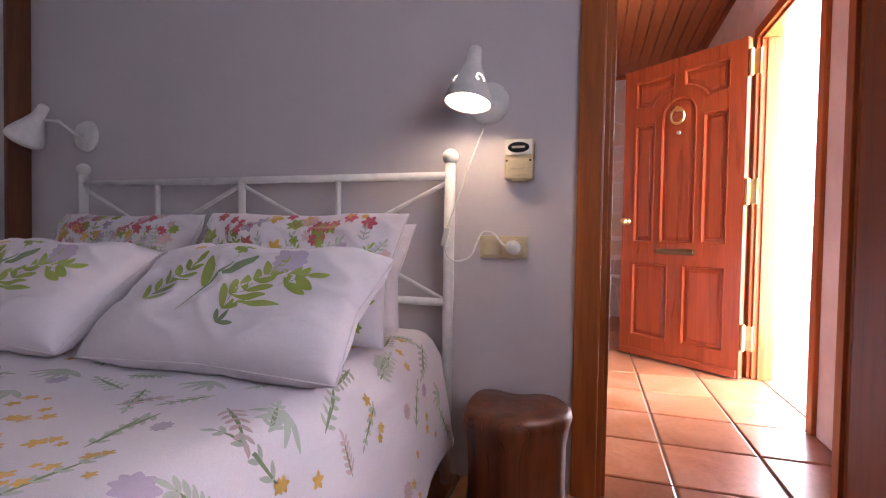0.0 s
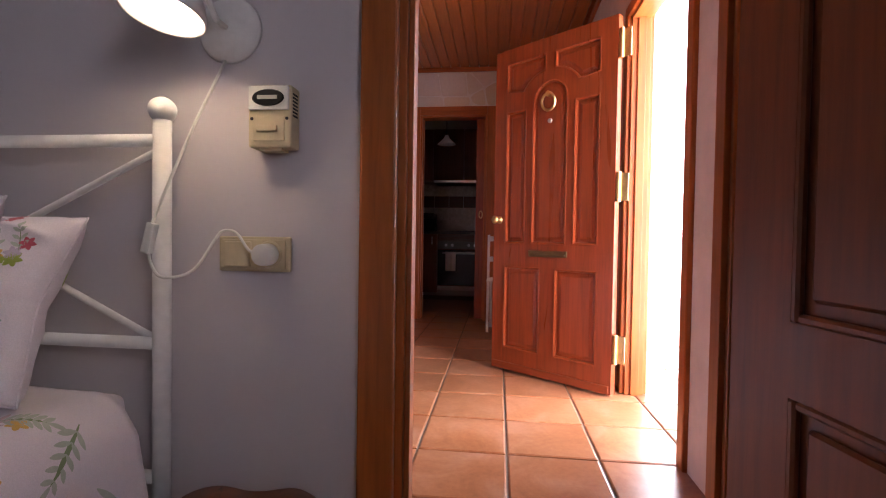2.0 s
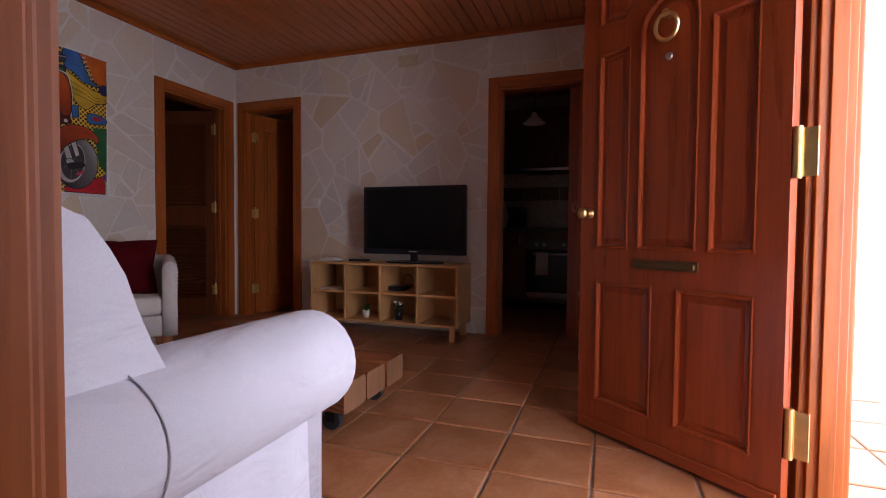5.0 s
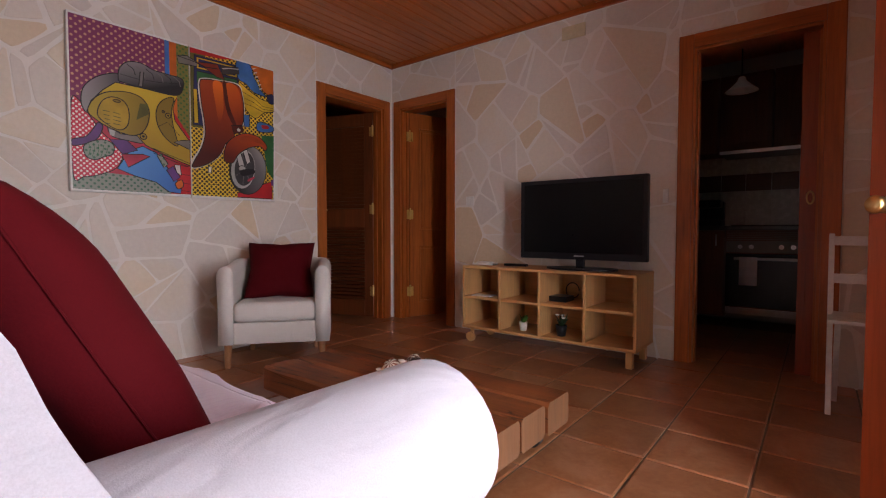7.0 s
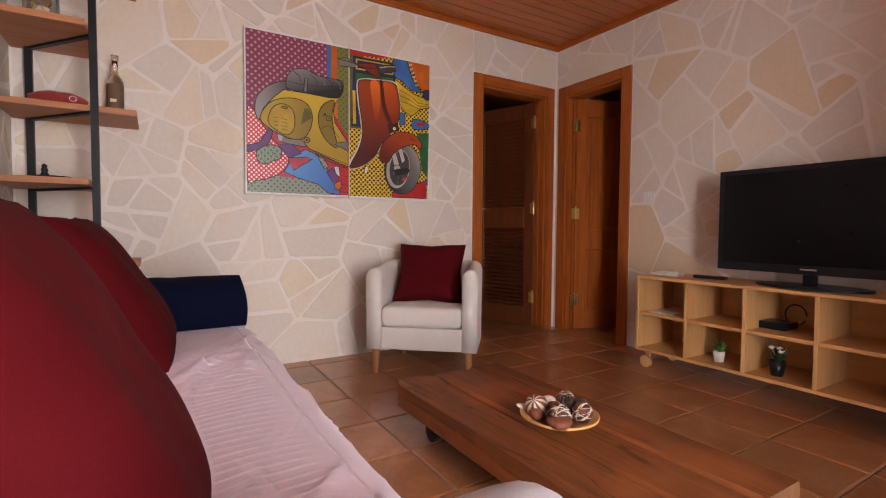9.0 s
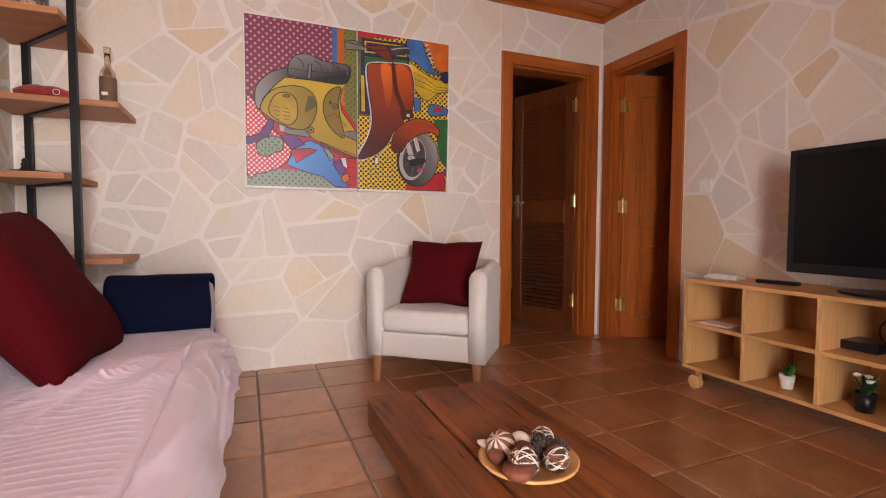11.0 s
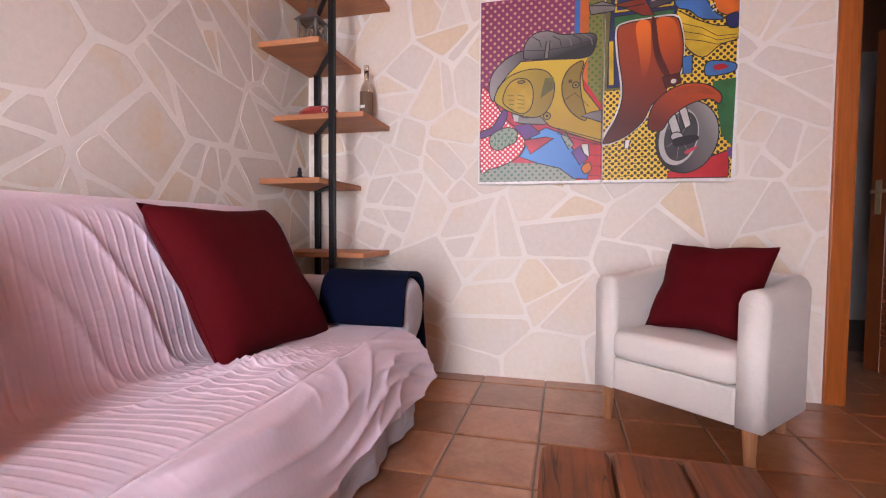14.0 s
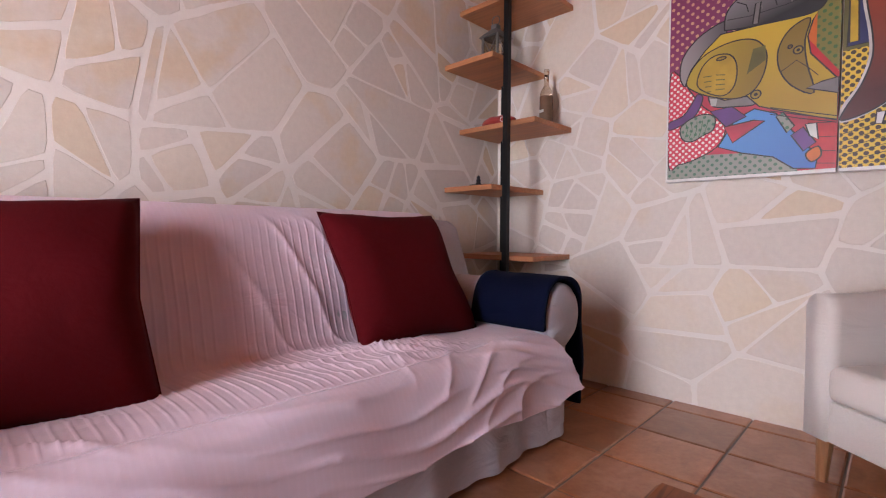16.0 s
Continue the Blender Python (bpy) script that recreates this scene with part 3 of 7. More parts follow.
b = box(LW - 0.065, 0.019, 0.92, LW - 0.03, 0.025, 1.12, bevel=0.002)
join(b, tube((LW - 0.047, 0.02, 1.05), (LW - 0.047, 0.065, 1.05), 0.009))
join(b, tube((LW - 0.047, 0.065, 1.05), (LW - 0.15, 0.065, 1.05), 0.009))
part("handle", b, M_BRASS_LIT, wd, "brass plate handle")

# door of the north room
nd = thing("north_door", "orange-brown varnished panelled door, open into a back room", "door", "", (-2.715, 5.81, 0.01), 70)
framed_leaf(nd, 0.58, 1.98, 0.036, [(0.10, 0.48, 0.14, 0.70), (0.10, 0.48, 0.84, 1.84)], M_WOOD_Z, M_WOOD_X, 0.012)
for z in (0.25, 1.0, 1.75):
    hinge(nd, z, 0.0, -0.02)

# kitchen sliding door half out of its pocket
kd = thing("kitchen_door", "dark varnished sliding kitchen door, half open", "door", "", (0.335, 5.835, 0.01), 0)
framed_leaf(kd, 0.6, 1.97, 0.034, [(0.1, 0.5, 0.14, 0.8), (0.1, 0.5, 0.94, 1.84)], M_DOOR, M_DOOR_H, 0.01)
b = sweep([(0.05 + 0.016 * math.cos(2 * math.pi * i / 20), -0.026, 1.03 + 0.035 * math.sin(2 * math.pi * i / 20)) for i in range(21)], 0.005)
join(b, tube((0.05, -0.015, 1.065), (0.05, -0.026, 1.065), 0.006))
part("ring_pull", b, M_BRASS, kd, "oval brass ring pull")

# ---- living room ----


def noisy(p, f, a, seed=0.0):
    return noise.noise(Vector((p[0] * f + seed, p[1] * f, p[2] * f if len(p) > 2 else 0))) * a


sofa = thing("sofa", "white slipcovered sofa with rolled arms against the stone wall", "sofa")
SX0, SX1 = -2.105, -0.09     # axes of the arm rolls
SF, SB = 3.03, 2.15        # front of the arms, back of the sofa


def arm(cx, out):
    """A rolled arm; out is +1 where its roll leans towards +x."""
    r = 0.133
    zc = 0.494
    pts = []
    inner, outer = cx - out * 0.115, cx + out * 0.03
    n = 20
    a0, a1 = math.radians(-48), math.radians(205)
    for i in range(n + 1):
        a = a0 + (a1 - a0) * i / n
        pts.append((cx + out * r * math.cos(a), zc + r * math.sin(a)))
    pts.append((inner, 0.36))
    pts.append((inner, 0.04))
    pts.append((outer, 0.04))
    pts.append((outer, 0.36))
    b = extrude_profile(ccw(pts), SB + 0.02, SF, 0.042)
    bmesh.ops.triangulate(b, faces=[f for f in b.faces if len(f.verts) > 4])
    return b


for cx, out in ((SX1, 1), (SX0, -1)):
    a = part("arm", arm(cx, out), M_COVER, sofa, "rolled arm in a loose white cover", True)
    s = bmesh.new()
    ox = cx + out * 0.031
    join(s, grid_sheet(lambda u, v: Vector((ox + out * (0.006 + 0.015 * (1 - v) + 0.006 * math.sin(u * 23 + cx)) * (1 - 0.6 * v), SB + 0.02 + u * (SF - SB - 0.11), 0.015 + v * 0.40)), 40, 12))
    part("arm_skirt", s, M_COVER, sofa, "loose hanging cover", True)
for cx, out in ((SX1, 1), (SX0, -1)):
    pts = [(cx + out * 0.1355 * math.cos(a), 2.44 + 0.02 * math.cos(a), 0.494 + 0.1355 * math.sin(a)) for a in [math.radians(-44 + 235 * i / 30) for i in range(31)]]
    part("arm_seam", sweep(pts, 0.0016, 6), M_COVER, sofa, "sewn seam round the arm")
# back: leaning, rounded at the top
prof = [(2.17, 0.04), (2.17, 0.80), (2.185, 0.865), (2.225, 0.895), (2.29, 0.90), (2.345, 0.875), (2.385, 0.82), (2.515, 0.47), (2.53, 0.04)]
b = bmesh.new()
NB = 90
tail = []
for i in range(len(prof) - 1):
    q0, q1, q2, q3 = [Vector(prof[max(0, min(len(prof) - 1, i + k))]) for k in (-1, 0, 1, 2)]
    for k in range(6):
        s = k / 6
        q = 0.5 * ((2 * q1) + (q2 - q0) * s + (2 * q0 - 5 * q1 + 4 * q2 - q3) * s * s + (3 * q1 - q0 - 3 * q2 + q3) * s ** 3)
        tail.append((q.x, q.y))
prof = tail + [prof[-1]]
rows_ = []
for i in range(NB + 1):
    u = i / NB
    x = -2.19 + u * 2.165
    edge = min(1.0, 6 * min(u, 1 - u) + 0.55)
    near = max(0.0, min(1.0, (u - 0.86) / 0.14))
    bulge = 0.05 * near * near * (3 - 2 * near)
    rows_.append([b.verts.new((x, 2.34 + (y - 2.34) * (0.75 + 0.25 * edge) + noisy((x, y, z), 4, 0.008) + bulge * max(0.0, min(1.0, (y - 2.3) / 0.1)) + near * (0.016 * noise.noise(Vector((z * 9, y * 14, u * 8))) + 0.034 * (1 - abs(math.sin(8 * z + 9 * y + 3 * noise.noise(Vector((z * 4, y * 4, 3.0)))))) ** 2), 0.04 + (z - 0.04) * (0.955 + 0.045 * edge) + noisy((x, y, z), 3, 0.008, 5))) for y, z in prof])
for a, c in zip(rows_, rows_[1:]):
    for k in range(len(prof) - 1):
        b.faces.new((a[k], a[k + 1], c[k + 1], c[k]))
b.faces.new(rows_[0])
b.faces.new(rows_[-1])
bk = part("backrest", b, M_COVER, sofa, "", True)
part("base", box(-1.99, 2.42, 0.05, -0.205, 2.965, 0.30, bevel=0.03), M_COVER, sofa)
part("seat_cushion", box(-1.985, 2.45, 0.30, -0.21, 2.985, 0.405, bevel=0.045, segs=4), M_COVER, sofa, "", True)
b = grid_sheet(lambda u, v: Vector((-2.13 + u * 2.06, 2.998 + 0.012 * math.sin(u * 37) * (1 - v) + 0.006 * math.sin(u * 91) * (1 - v) + 0.02 * (1 - v), 0.012 + v * 0.36)), 120, 8)
part("skirt", b, M_COVER, sofa, "loose skirt down to the floor", True)


def throw_material():
    m, n, l, b = material("ribbed_pink_white_cotton", 0.52)
    v = coords(n, l)
    sep = n.new("ShaderNodeSeparateXYZ")
    l.new(v, sep.inputs[0])
    wob = noise_tex(n, l, v, 3.0, 3)
    ad = n.new("ShaderNodeMath")
    ad.operation = 'MULTIPLY_ADD'
    ad.inputs[1].default_value = 0.05
    l.new(wob, ad.inputs[0])
    l.new(sep.outputs["X"], ad.inputs[2])
    mu = n.new("ShaderNodeMath")
    mu.operation = 'MULTIPLY'
    mu.inputs[1].default_value = 2 * math.pi / 0.019
    l.new(ad.outputs[0], mu.inputs[0])
    si = n.new("ShaderNodeMath")
    si.operation = 'SINE'
    l.new(mu.outputs[0], si.inputs[0])
    fine = noise_tex(n, l, v, 380.0, 2)
    broad = noise_tex(n, l, v, 5.0, 4)
    l.new(mix(n, l, 0.35, ramp(n, l, si.outputs[0], (0.1, (0.725, 0.60, 0.695)), (0.9, (0.745, 0.62, 0.72))), ramp(n, l, broad, (0.3, (0.68, 0.56, 0.65)), (0.7, (0.77, 0.655, 0.76)))), b.inputs["Base Color"])
    b.inputs["Sheen Weight"].default_value = 0.2
    hm = mix(n, l, 0.3, si.outputs[0], fine)
    u1, u2 = n.new("ShaderNodeBump"), n.new("ShaderNodeBump")
    crease = noise_tex(n, l, coords(n, l, (0.8, 1.3, 1.3), (10, 20, 35)), 3.5, 3, 0.45, 0.8)
    sharp = ramp(n, l, crease, (0.36, (0, 0, 0)), (0.5, (1, 1, 1)), (0.62, (0.2, 0.2, 0.2)))
    u1.inputs["Strength"].default_value, u1.inputs["Distance"].default_value = 0.25, 0.006
    u2.inputs["Strength"].default_value, u2.inputs["Distance"].default_value = 0.06, 0.0006
    l.new(sharp, u1.inputs["Height"])
    l.new(hm, u2.inputs["Height"])
    l.new(u1.outputs["Normal"], u2.inputs["Normal"])
    l.new(u2.outputs["Normal"], b.inputs["Normal"])
    return m


M_THROW = throw_material()
path_ = [(2.24, 0.905), (2.30, 0.912), (2.36, 0.885), (2.40, 0.83), (2.43, 0.74), (2.47, 0.62), (2.505, 0.48), (2.54, 0.428), (2.60, 0.418), (2.72, 0.424), (2.85, 0.432), (2.96, 0.432), (3.03, 0.412), (3.06, 0.365), (3.075, 0.315), (3.085, 0.25), (3.09, 0.215)]


def ridge(t, sharp=2.0):
    """A row of narrow creases with flat cloth between them, one for each unit of t."""
    return (1 - abs(math.sin(math.pi * t))) ** sharp


def throw_point(u, v):
    """u runs along the sofa, v from the back's top over the seat to the hem."""
    f = v * (len(path_) - 1)
    i = min(int(f), len(path_) - 2)
    k = f - i
    q0, q1, q2, q3 = [Vector(path_[max(0, min(len(path_) - 1, i + d))]) for d in (-1, 0, 1, 2)]
    q = 0.5 * ((2 * q1) + (q2 - q0) * k + (2 * q0 - 5 * q1 + 4 * q2 - q3) * k * k + (3 * q1 - q0 - 3 * q2 + q3) * k ** 3)
    y, z = q.x, q.y
    wide = 0.095 * max(0.0, (v - 0.70) / 0.30) ** 0.8
    x = (-1.975 - wide) + u * (1.755 + 1.1 * wide)
    hang = max(0.0, (v - 0.72) / 0.28)
    seat = max(0.0, min(1.0, (v - 0.44) / 0.06))
    tip = max(0.0, 1 - u / 0.10)
    slow = noise.noise(Vector((u * 3.1, v * 3.3, 9.0)))
    mid = noise.noise(Vector((u * 8.0, v * 6.0, 2.0)))
    # pleated weave: puckered lines from back to front, ending at a plain border
    border = max(0.0, min(1.0, (0.70 - v) / 0.03)) * max(0.0, min(1.0, (v - 0.14) / 0.03)) * max(0.0, min(1.0, (u - 0.03) / 0.03))
    strength = 0.45 + 0.75 * max(0.0, min(1.0, 0.5 + 1.3 * noise.noise(Vector((u * 5, v * 4, 14.0)))))
    lift = 0.006 + 0.0034 * border * strength * ridge(u * 58 + 0.55 * slow + 0.2 * mid, 4.0)
    # creases dragged across the back towards the far cushion
    drag = max(0.0, min(1.0, 1.3 - abs(u - 0.42) / 0.20)) * max(0.0, min(1.0, (v - 0.12) / 0.08)) * (1 - seat)
    lift += 0.011 * drag * ridge(u * 8 + v * 5.5 + 0.8 * slow, 3.0)
    # cloth pushed up in curved folds on the seat
    push = seat * max(0.0, min(1.0, (0.74 - v) / 0.06)) * max(0.0, min(1.0, 0.25 + 2.2 * noise.noise(Vector((u * 3.4 + 0.4, v * 3.0, 4.0)))))
    lift += 0.018 * push * ridge(u * 6.5 + v * 11 + 1.9 * slow + 0.4 * mid, 3.0)
    heap = seat * math.exp(-((u - 0.34) / 0.11) ** 2 - ((v - 0.60) / 0.075) ** 2)
    lift += heap * (0.012 + 0.024 * ridge(u * 15 + v * 9 + 2.2 * slow + 0.8 * mid, 2.2))
    # long slanting folds over the front edge and down to the hem
    front = max(0.0, min(1.0, (v - 0.64) / 0.10))
    lift += front * (0.017 * ridge(v * 13 + u * 3.6 + 1.7 * slow + 0.25 * mid, 2.0) * max(0.2, min(1.0, 0.7 + 1.5 * mid)) + 0.010 * ridge(v * 8 - u * 7 + 1.5 * slow + 0.4 * mid, 3.0) * max(0.0, min(1.0, 0.3 + 1.8 * slow)))
    lift += 0.006 * mid + 0.008 * slow * seat
    z -= 0.035 * hang ** 2 * (0.35 + noise.noise(Vector((u * 5.0, 3.0, 0)))) + 0.045 * hang * max(0.0, u - 0.3) - 0.03 * hang * tip
    y += 0.035 * hang * tip + 0.010 * hang * slow
    down = max(0.0, min(1.0, (v - 0.70) / 0.08))
    y += lift * (0.85 * (1 - seat) + 0.1 * seat * (1 - down) + 0.9 * down)
    z += lift * (0.25 * (1 - seat) + 0.95 * seat * (1 - down) + 0.1 * down)
    return Vector((x, y + 0.004, z + 0.006))


throw = thing("sofa_throw", "crumpled pinkish-white ribbed cotton throw draped over the sofa", "throw")
for nm, v0, v1, nv in (("pleated_panel", 0.0, 0.70, 92), ("plain_border", 0.70, 1.0, 44)):
    b = grid_sheet(lambda u, v: throw_point(u, v0 + (v1 - v0) * v), 560, nv)
    cloth_ = part(nm, b, M_THROW, throw, "smooth border with slanting folds" if v0 else "", True)
    so = cloth_.modifiers.new("thick", 'SOLIDIFY')
    so.thickness = 0.004


def cushion_thing(name, label, size, m, mat, cat="cushion", group="", thick=0.17, puff=0.5, ear=0.06, zip_mark=False):
    root = thing(name, label, cat, group)
    root.matrix_basis = m
    c = part("cover", cushion(size[0], size[1], thick, 80 if name == "pillow" else 26, puff, ear), mat, root, "", True)
    rim = []
    for i in range(97):
        a = i / 96 * 4
        s, k = int(a) % 4, a - int(a)
        uv = [(-1 + 2 * k, -1), (1, -1 + 2 * k), (1 - 2 * k, 1), (-1, 1 - 2 * k)][s]
        rim.append(cushion_point(uv[0], uv[1], 1, size[0], size[1], thick, puff, ear))
    part("seam", sweep(rim, 0.002, 6), mat, root)
    if zip_mark:
        part("zip_pull", box(-0.03, -thick * 0.12, size[1] / 2 - 0.02, -0.024, -thick * 0.1, size[1] / 2 + 0.005), M_STEEL, root)
    return root


def plane_pose(bl, br, tl):
    """The pose whose x runs from bl to br and whose z leans towards tl."""
    x = (Vector(br) - Vector(bl)).normalized()
    up = Vector(tl) - Vector(bl)
    z = (up - x * up.dot(x)).normalized()
    y = z.cross(x)
    m = Matrix((x, y, z)).transposed().to_4x4()
    return m


def lean(bl, br, tl, w, h):
    m = plane_pose(bl, br, tl)
    c = Vector(bl) + m.to_3x3() @ Vector((w / 2, 0, h / 2))
    return Matrix.Translation(c) @ m


g = "red cushions of the seating"
cushion_thing("sofa_cushion", "wine-red square cotton cushion leaning on the sofa back", (0.57, 0.56), lean((-1.335, 2.715, 0.425), (-1.90, 2.745, 0.425), (-1.385, 2.415, 0.915), 0.57, 0.56), M_RED, "cushion", g)
cushion_thing("sofa_cushion", "wine-red square cotton cushion leaning by the sofa arm", (0.53, 0.58), lean((-0.215, 2.70, 0.415), (-0.725, 2.74, 0.415), (-0.225, 2.43, 0.935), 0.53, 0.55), M_RED, "cushion", g, zip_mark=True)

# navy blanket folded over the far arm
def blanket_point(u, v):
    a = math.radians(-25 + 245 * v) if v < 0.8 else 0
    r = 0.158 + 0.006 * noise.noise(Vector((u * 3, v * 5, 2)))
    y = 2.665 + u * 0.36 + 0.006 * math.sin(v * 17)
    aa = math.radians(-18 + 198 * min(1.0, v / 0.62))
    x, z = SX0 + r * math.cos(aa), 0.498 + r * math.sin(aa)
    if v > 0.62:
        k = (v - 0.62) / 0.38
        x, z = SX0 - r - 0.012 * k + 0.008 * math.sin(u * 9) * k, 0.498 - 0.40 * k
    return Vector((x, y, z))


bl = tagged(part("blanket", grid_sheet(blanket_point, 26, 60), M_NAVY, None, "", True), "navy blue wool blanket hung over the sofa arm", "blanket")
so = bl.modifiers.new("thick", 'SOLIDIFY')
so.thickness = 0.016

# armchair
ac = thing("armchair", "cream upholstered tub armchair with tapered wooden legs", "armchair", "", (-2.233, 4.041, 0), 50)
# local x along the front edge, local -y to the front
AW, AD = 0.66, 0.60


def tub_shell():
    b = bmesh.new()
    t = 0.085
    hw = AW / 2
    R = 0.20
    plan = []
    d0, d1 = -0.03, AD - 0.06
    for i in range(9):
        plan.append((hw, d0 + (d1 - R - d0) * i / 8))
    for i in range(1, 9):
        a = math.pi / 2 * i / 8
        plan.append((hw - R + R * math.cos(a), d1 - R + R * math.sin(a)))
    plan = plan + [(-x, y) for x, y in plan[::-1]]
    m = len(plan)
    rows = []
    for i, (x, y) in enumerate(plan):
        p0, p1 = plan[max(0, i - 1)], plan[min(m - 1, i + 1)]
        d = Vector((p1[0] - p0[0], p1[1] - p0[1])).normalized()
        nin = Vector((-d.y, d.x))
        back = max(0.0, min(1.0, (y - 0.10) / 0.3))
        top = 0.632 + 0.028 * back * back * (3 - 2 * back)
        sec = [(0.0, 0.15), (0.0, 0.40), (-0.004, top - 0.05), (0.008, top - 0.018), (0.028, top - 0.002), (0.055, top - 0.002), (t - 0.012, top - 0.016), (t, top - 0.05), (t, 0.30), (t, 0.15)]
        rows.append([b.verts.new((x + nin.x * o, y + nin.y * o, z)) for o, z in sec])
    k = len(sec)
    for r0, r1 in zip(rows, rows[1:]):
        for j in range(k):
            b.faces.new((r0[j], r0[(j + 1) % k], r1[(j + 1) % k], r1[j]))
    b.faces.new(rows[0])
    b.faces.new(rows[-1])
    return b


part("shell", tub_shell(), M_CHAIR, ac, "curved back and arms", True)
part("front_apron", box(-AW / 2 + 0.086, -0.028, 0.15, AW / 2 - 0.086, AD - 0.15, 0.285, bevel=0.012, segs=2), M_CHAIR, ac)
sc = box(-AW / 2 + 0.088, -0.045, 0.287, AW / 2 - 0.088, AD - 0.15, 0.405, bevel=0.04, segs=4)
for v in sc.verts:
    if v.co.z > 0.35:
        v.co.z += 0.02 * max(0.0, 1 - (v.co.x / 0.25) ** 2) * max(0.0, 1 - ((v.co.y - 0.2) / 0.28) ** 2)
part("seat_cushion", sc, M_CHAIR, ac, "", True)
for x, y in ((-0.285, 0.0), (0.285, 0.0), (-0.22, AD - 0.14), (0.22, AD - 0.14)):
    part("leg", tube((x * 1.0, y, 0.0), (x * 0.98, y + 0.004, 0.152), 0.017, 0.025), M_LEG, ac)
cushion_thing("armchair_cushion", "wine-red square cushion with a seam edge, leaning in the armchair", (0.44, 0.42), lean((-2.505, 4.0, 0.412), (-2.241, 4.314, 0.412), (-2.665, 4.134, 0.77), 0.41, 0.40), M_RED, "cushion", g, 0.17, 0.5, 0.10)

# low table of old beams on castors
tb = thing("coffee_table", "low table of three old timber beams on castors", "table")
ys = [(3.575, 3.752), (3.760, 3.936), (3.944, 4.125)]
rng = random.Random(4)
for i, (y0, y1) in enumerate(ys):
    x0, x1 = -1.585 + rng.uniform(-0.012, 0.012), -0.325 + rng.uniform(-0.012, 0.012)
    nx = 26
    b = bmesh.new()
    def sec(u):
        x = x0 + (x1 - x0) * u
        w = [noise.noise(Vector((x * 3, k * 5.1 + i * 9, 2))) * 0.006 for k in range(8)]
        c = 0.012
        return [Vector((x, y0 + c + w[0], 0.1)), Vector((x, y1 - c + w[1], 0.1)), Vector((x, y1 + w[2], 0.1 + c)), Vector((x, y1 + w[3], 0.22 - c)), Vector((x, y1 - c + w[4], 0.22 + w[4] * 0.5)),
                Vector((x, y0 + c + w[5], 0.22 + w[5] * 0.5)), Vector((x, y0 + w[6], 0.22 - c)), Vector((x, y0 + w[7], 0.1 + c))]
    rows_ = [[b.verts.new(p) for p in sec(k / nx)] for k in range(nx + 1)]
    for a, c in zip(rows_, rows_[1:]):
        for k in range(8):
            b.faces.new((a[k], a[(k + 1) % 8], c[(k + 1) % 8], c[k]))
    e0, e1 = b.faces.new(rows_[0]), b.faces.new(rows_[-1])
    e0.material_index = e1.material_index = 1
    part("beam", b, [M_BEAM, M_BEAM_END], tb, "weathered dark beam with checks")
for y in (3.66, 4.04):
    for x in (-1.43, -0.44):
        cw = part("castor", box(x - 0.03, y - 0.03, 0.085, x + 0.03, y + 0.03, 0.1, bevel=0.003), M_STEEL, tb, "black castor wheel")
        part("wheel", tube((x, y - 0.016, 0.042), (x, y + 0.016, 0.042), 0.042, segs=24), M_RUBBER, cw)
        for s in (-0.020, 0.020):
            part("fork", box(x - 0.02, y + s - 0.002, 0.035, x + 0.02, y + s + 0.002, 0.087), M_BLACK, cw)

# sideboard with eight open compartments
sb = thing("tv_bench", "honey-coloured wooden bench with eight open compartments", "shelf unit")
CX0, CX1, CY0, CY1, CB, CT = -1.715, -0.42, 5.325, 5.70, 0.108, 0.585
T = 0.019
part("top", box(CX0, CY0 - 0.003, CT - T, CX1, CY1, CT, bevel=0.003), M_OAK, sb)
part("bottom", box(CX0, CY0 - 0.003, CB, CX1, CY1, CB + T, bevel=0.003), M_OAK, sb)
part("back_panel", box(CX0 + 0.004, CY1 - 0.007, CB + 0.004, CX1 - 0.004, CY1 - 0.001, CT - 0.004), M_OAK, sb)
xs = [CX0 + (CX1 - CX0 - T) * i / 4 for i in range(5)]
for x in xs:
    part("upright", box(x, CY0, CB + T, x + T, CY1 - 0.008, CT - T, bevel=0.002), M_OAK_Z, sb)
for x0, x1 in zip(xs, xs[1:]):
    part("shelf", box(x0 + T, CY0 + 0.004, 0.335, x1, CY1 - 0.008, 0.335 + T, bevel=0.002), M_OAK, sb)
for x in (CX0 + 0.05, CX1 - 0.05):
    for y in (CY0 + 0.04, CY1 - 0.05):
        if x < -1:
            part("wheel", tube((x, y - 0.012, 0.036), (x, y + 0.012, 0.036), 0.036, segs=24), M_OAK_Z, sb, "pale wooden wheel")
            part("wheel_bracket", box(x - 0.014, y + 0.014, 0.03, x + 0.014, y + 0.03, CB, bevel=0.002), M_OAK_Z, sb)
        else:
            part("leg", box(x - 0.02, y - 0.02, 0, x + 0.02, y + 0.02, CB, bevel=0.003), M_OAK_Z, sb)

tv = thing("television", "black flat television on a glossy black foot", "television")
part("casing", box(-1.285, 5.455, 0.655, -0.40, 5.50, 1.205, bevel=0.006), M_BLACK_PL, tv)
part("rear_cover", box(-1.12, 5.50, 0.74, -0.56, 5.545, 1.10, bevel=0.02), M_BLACK_PL, tv)
part("screen", box(-1.255, 5.4535, 0.70, -0.43, 5.4555, 1.178), M_SCREEN, tv, "dark switched-off screen")
part("brand_bar", box(-0.875, 5.4525, 0.676, -0.805, 5.4545, 0.684), M_STEEL, tv, "small plain silver bar")
part("neck", box(-0.872, 5.475, 0.595, -0.812, 5.50, 0.68, bevel=0.008), M_BLACK_PL, tv)
b = tube((-0.842, 5.50, 0.586), (-0.842, 5.50, 0.598), 0.16, segs=48)
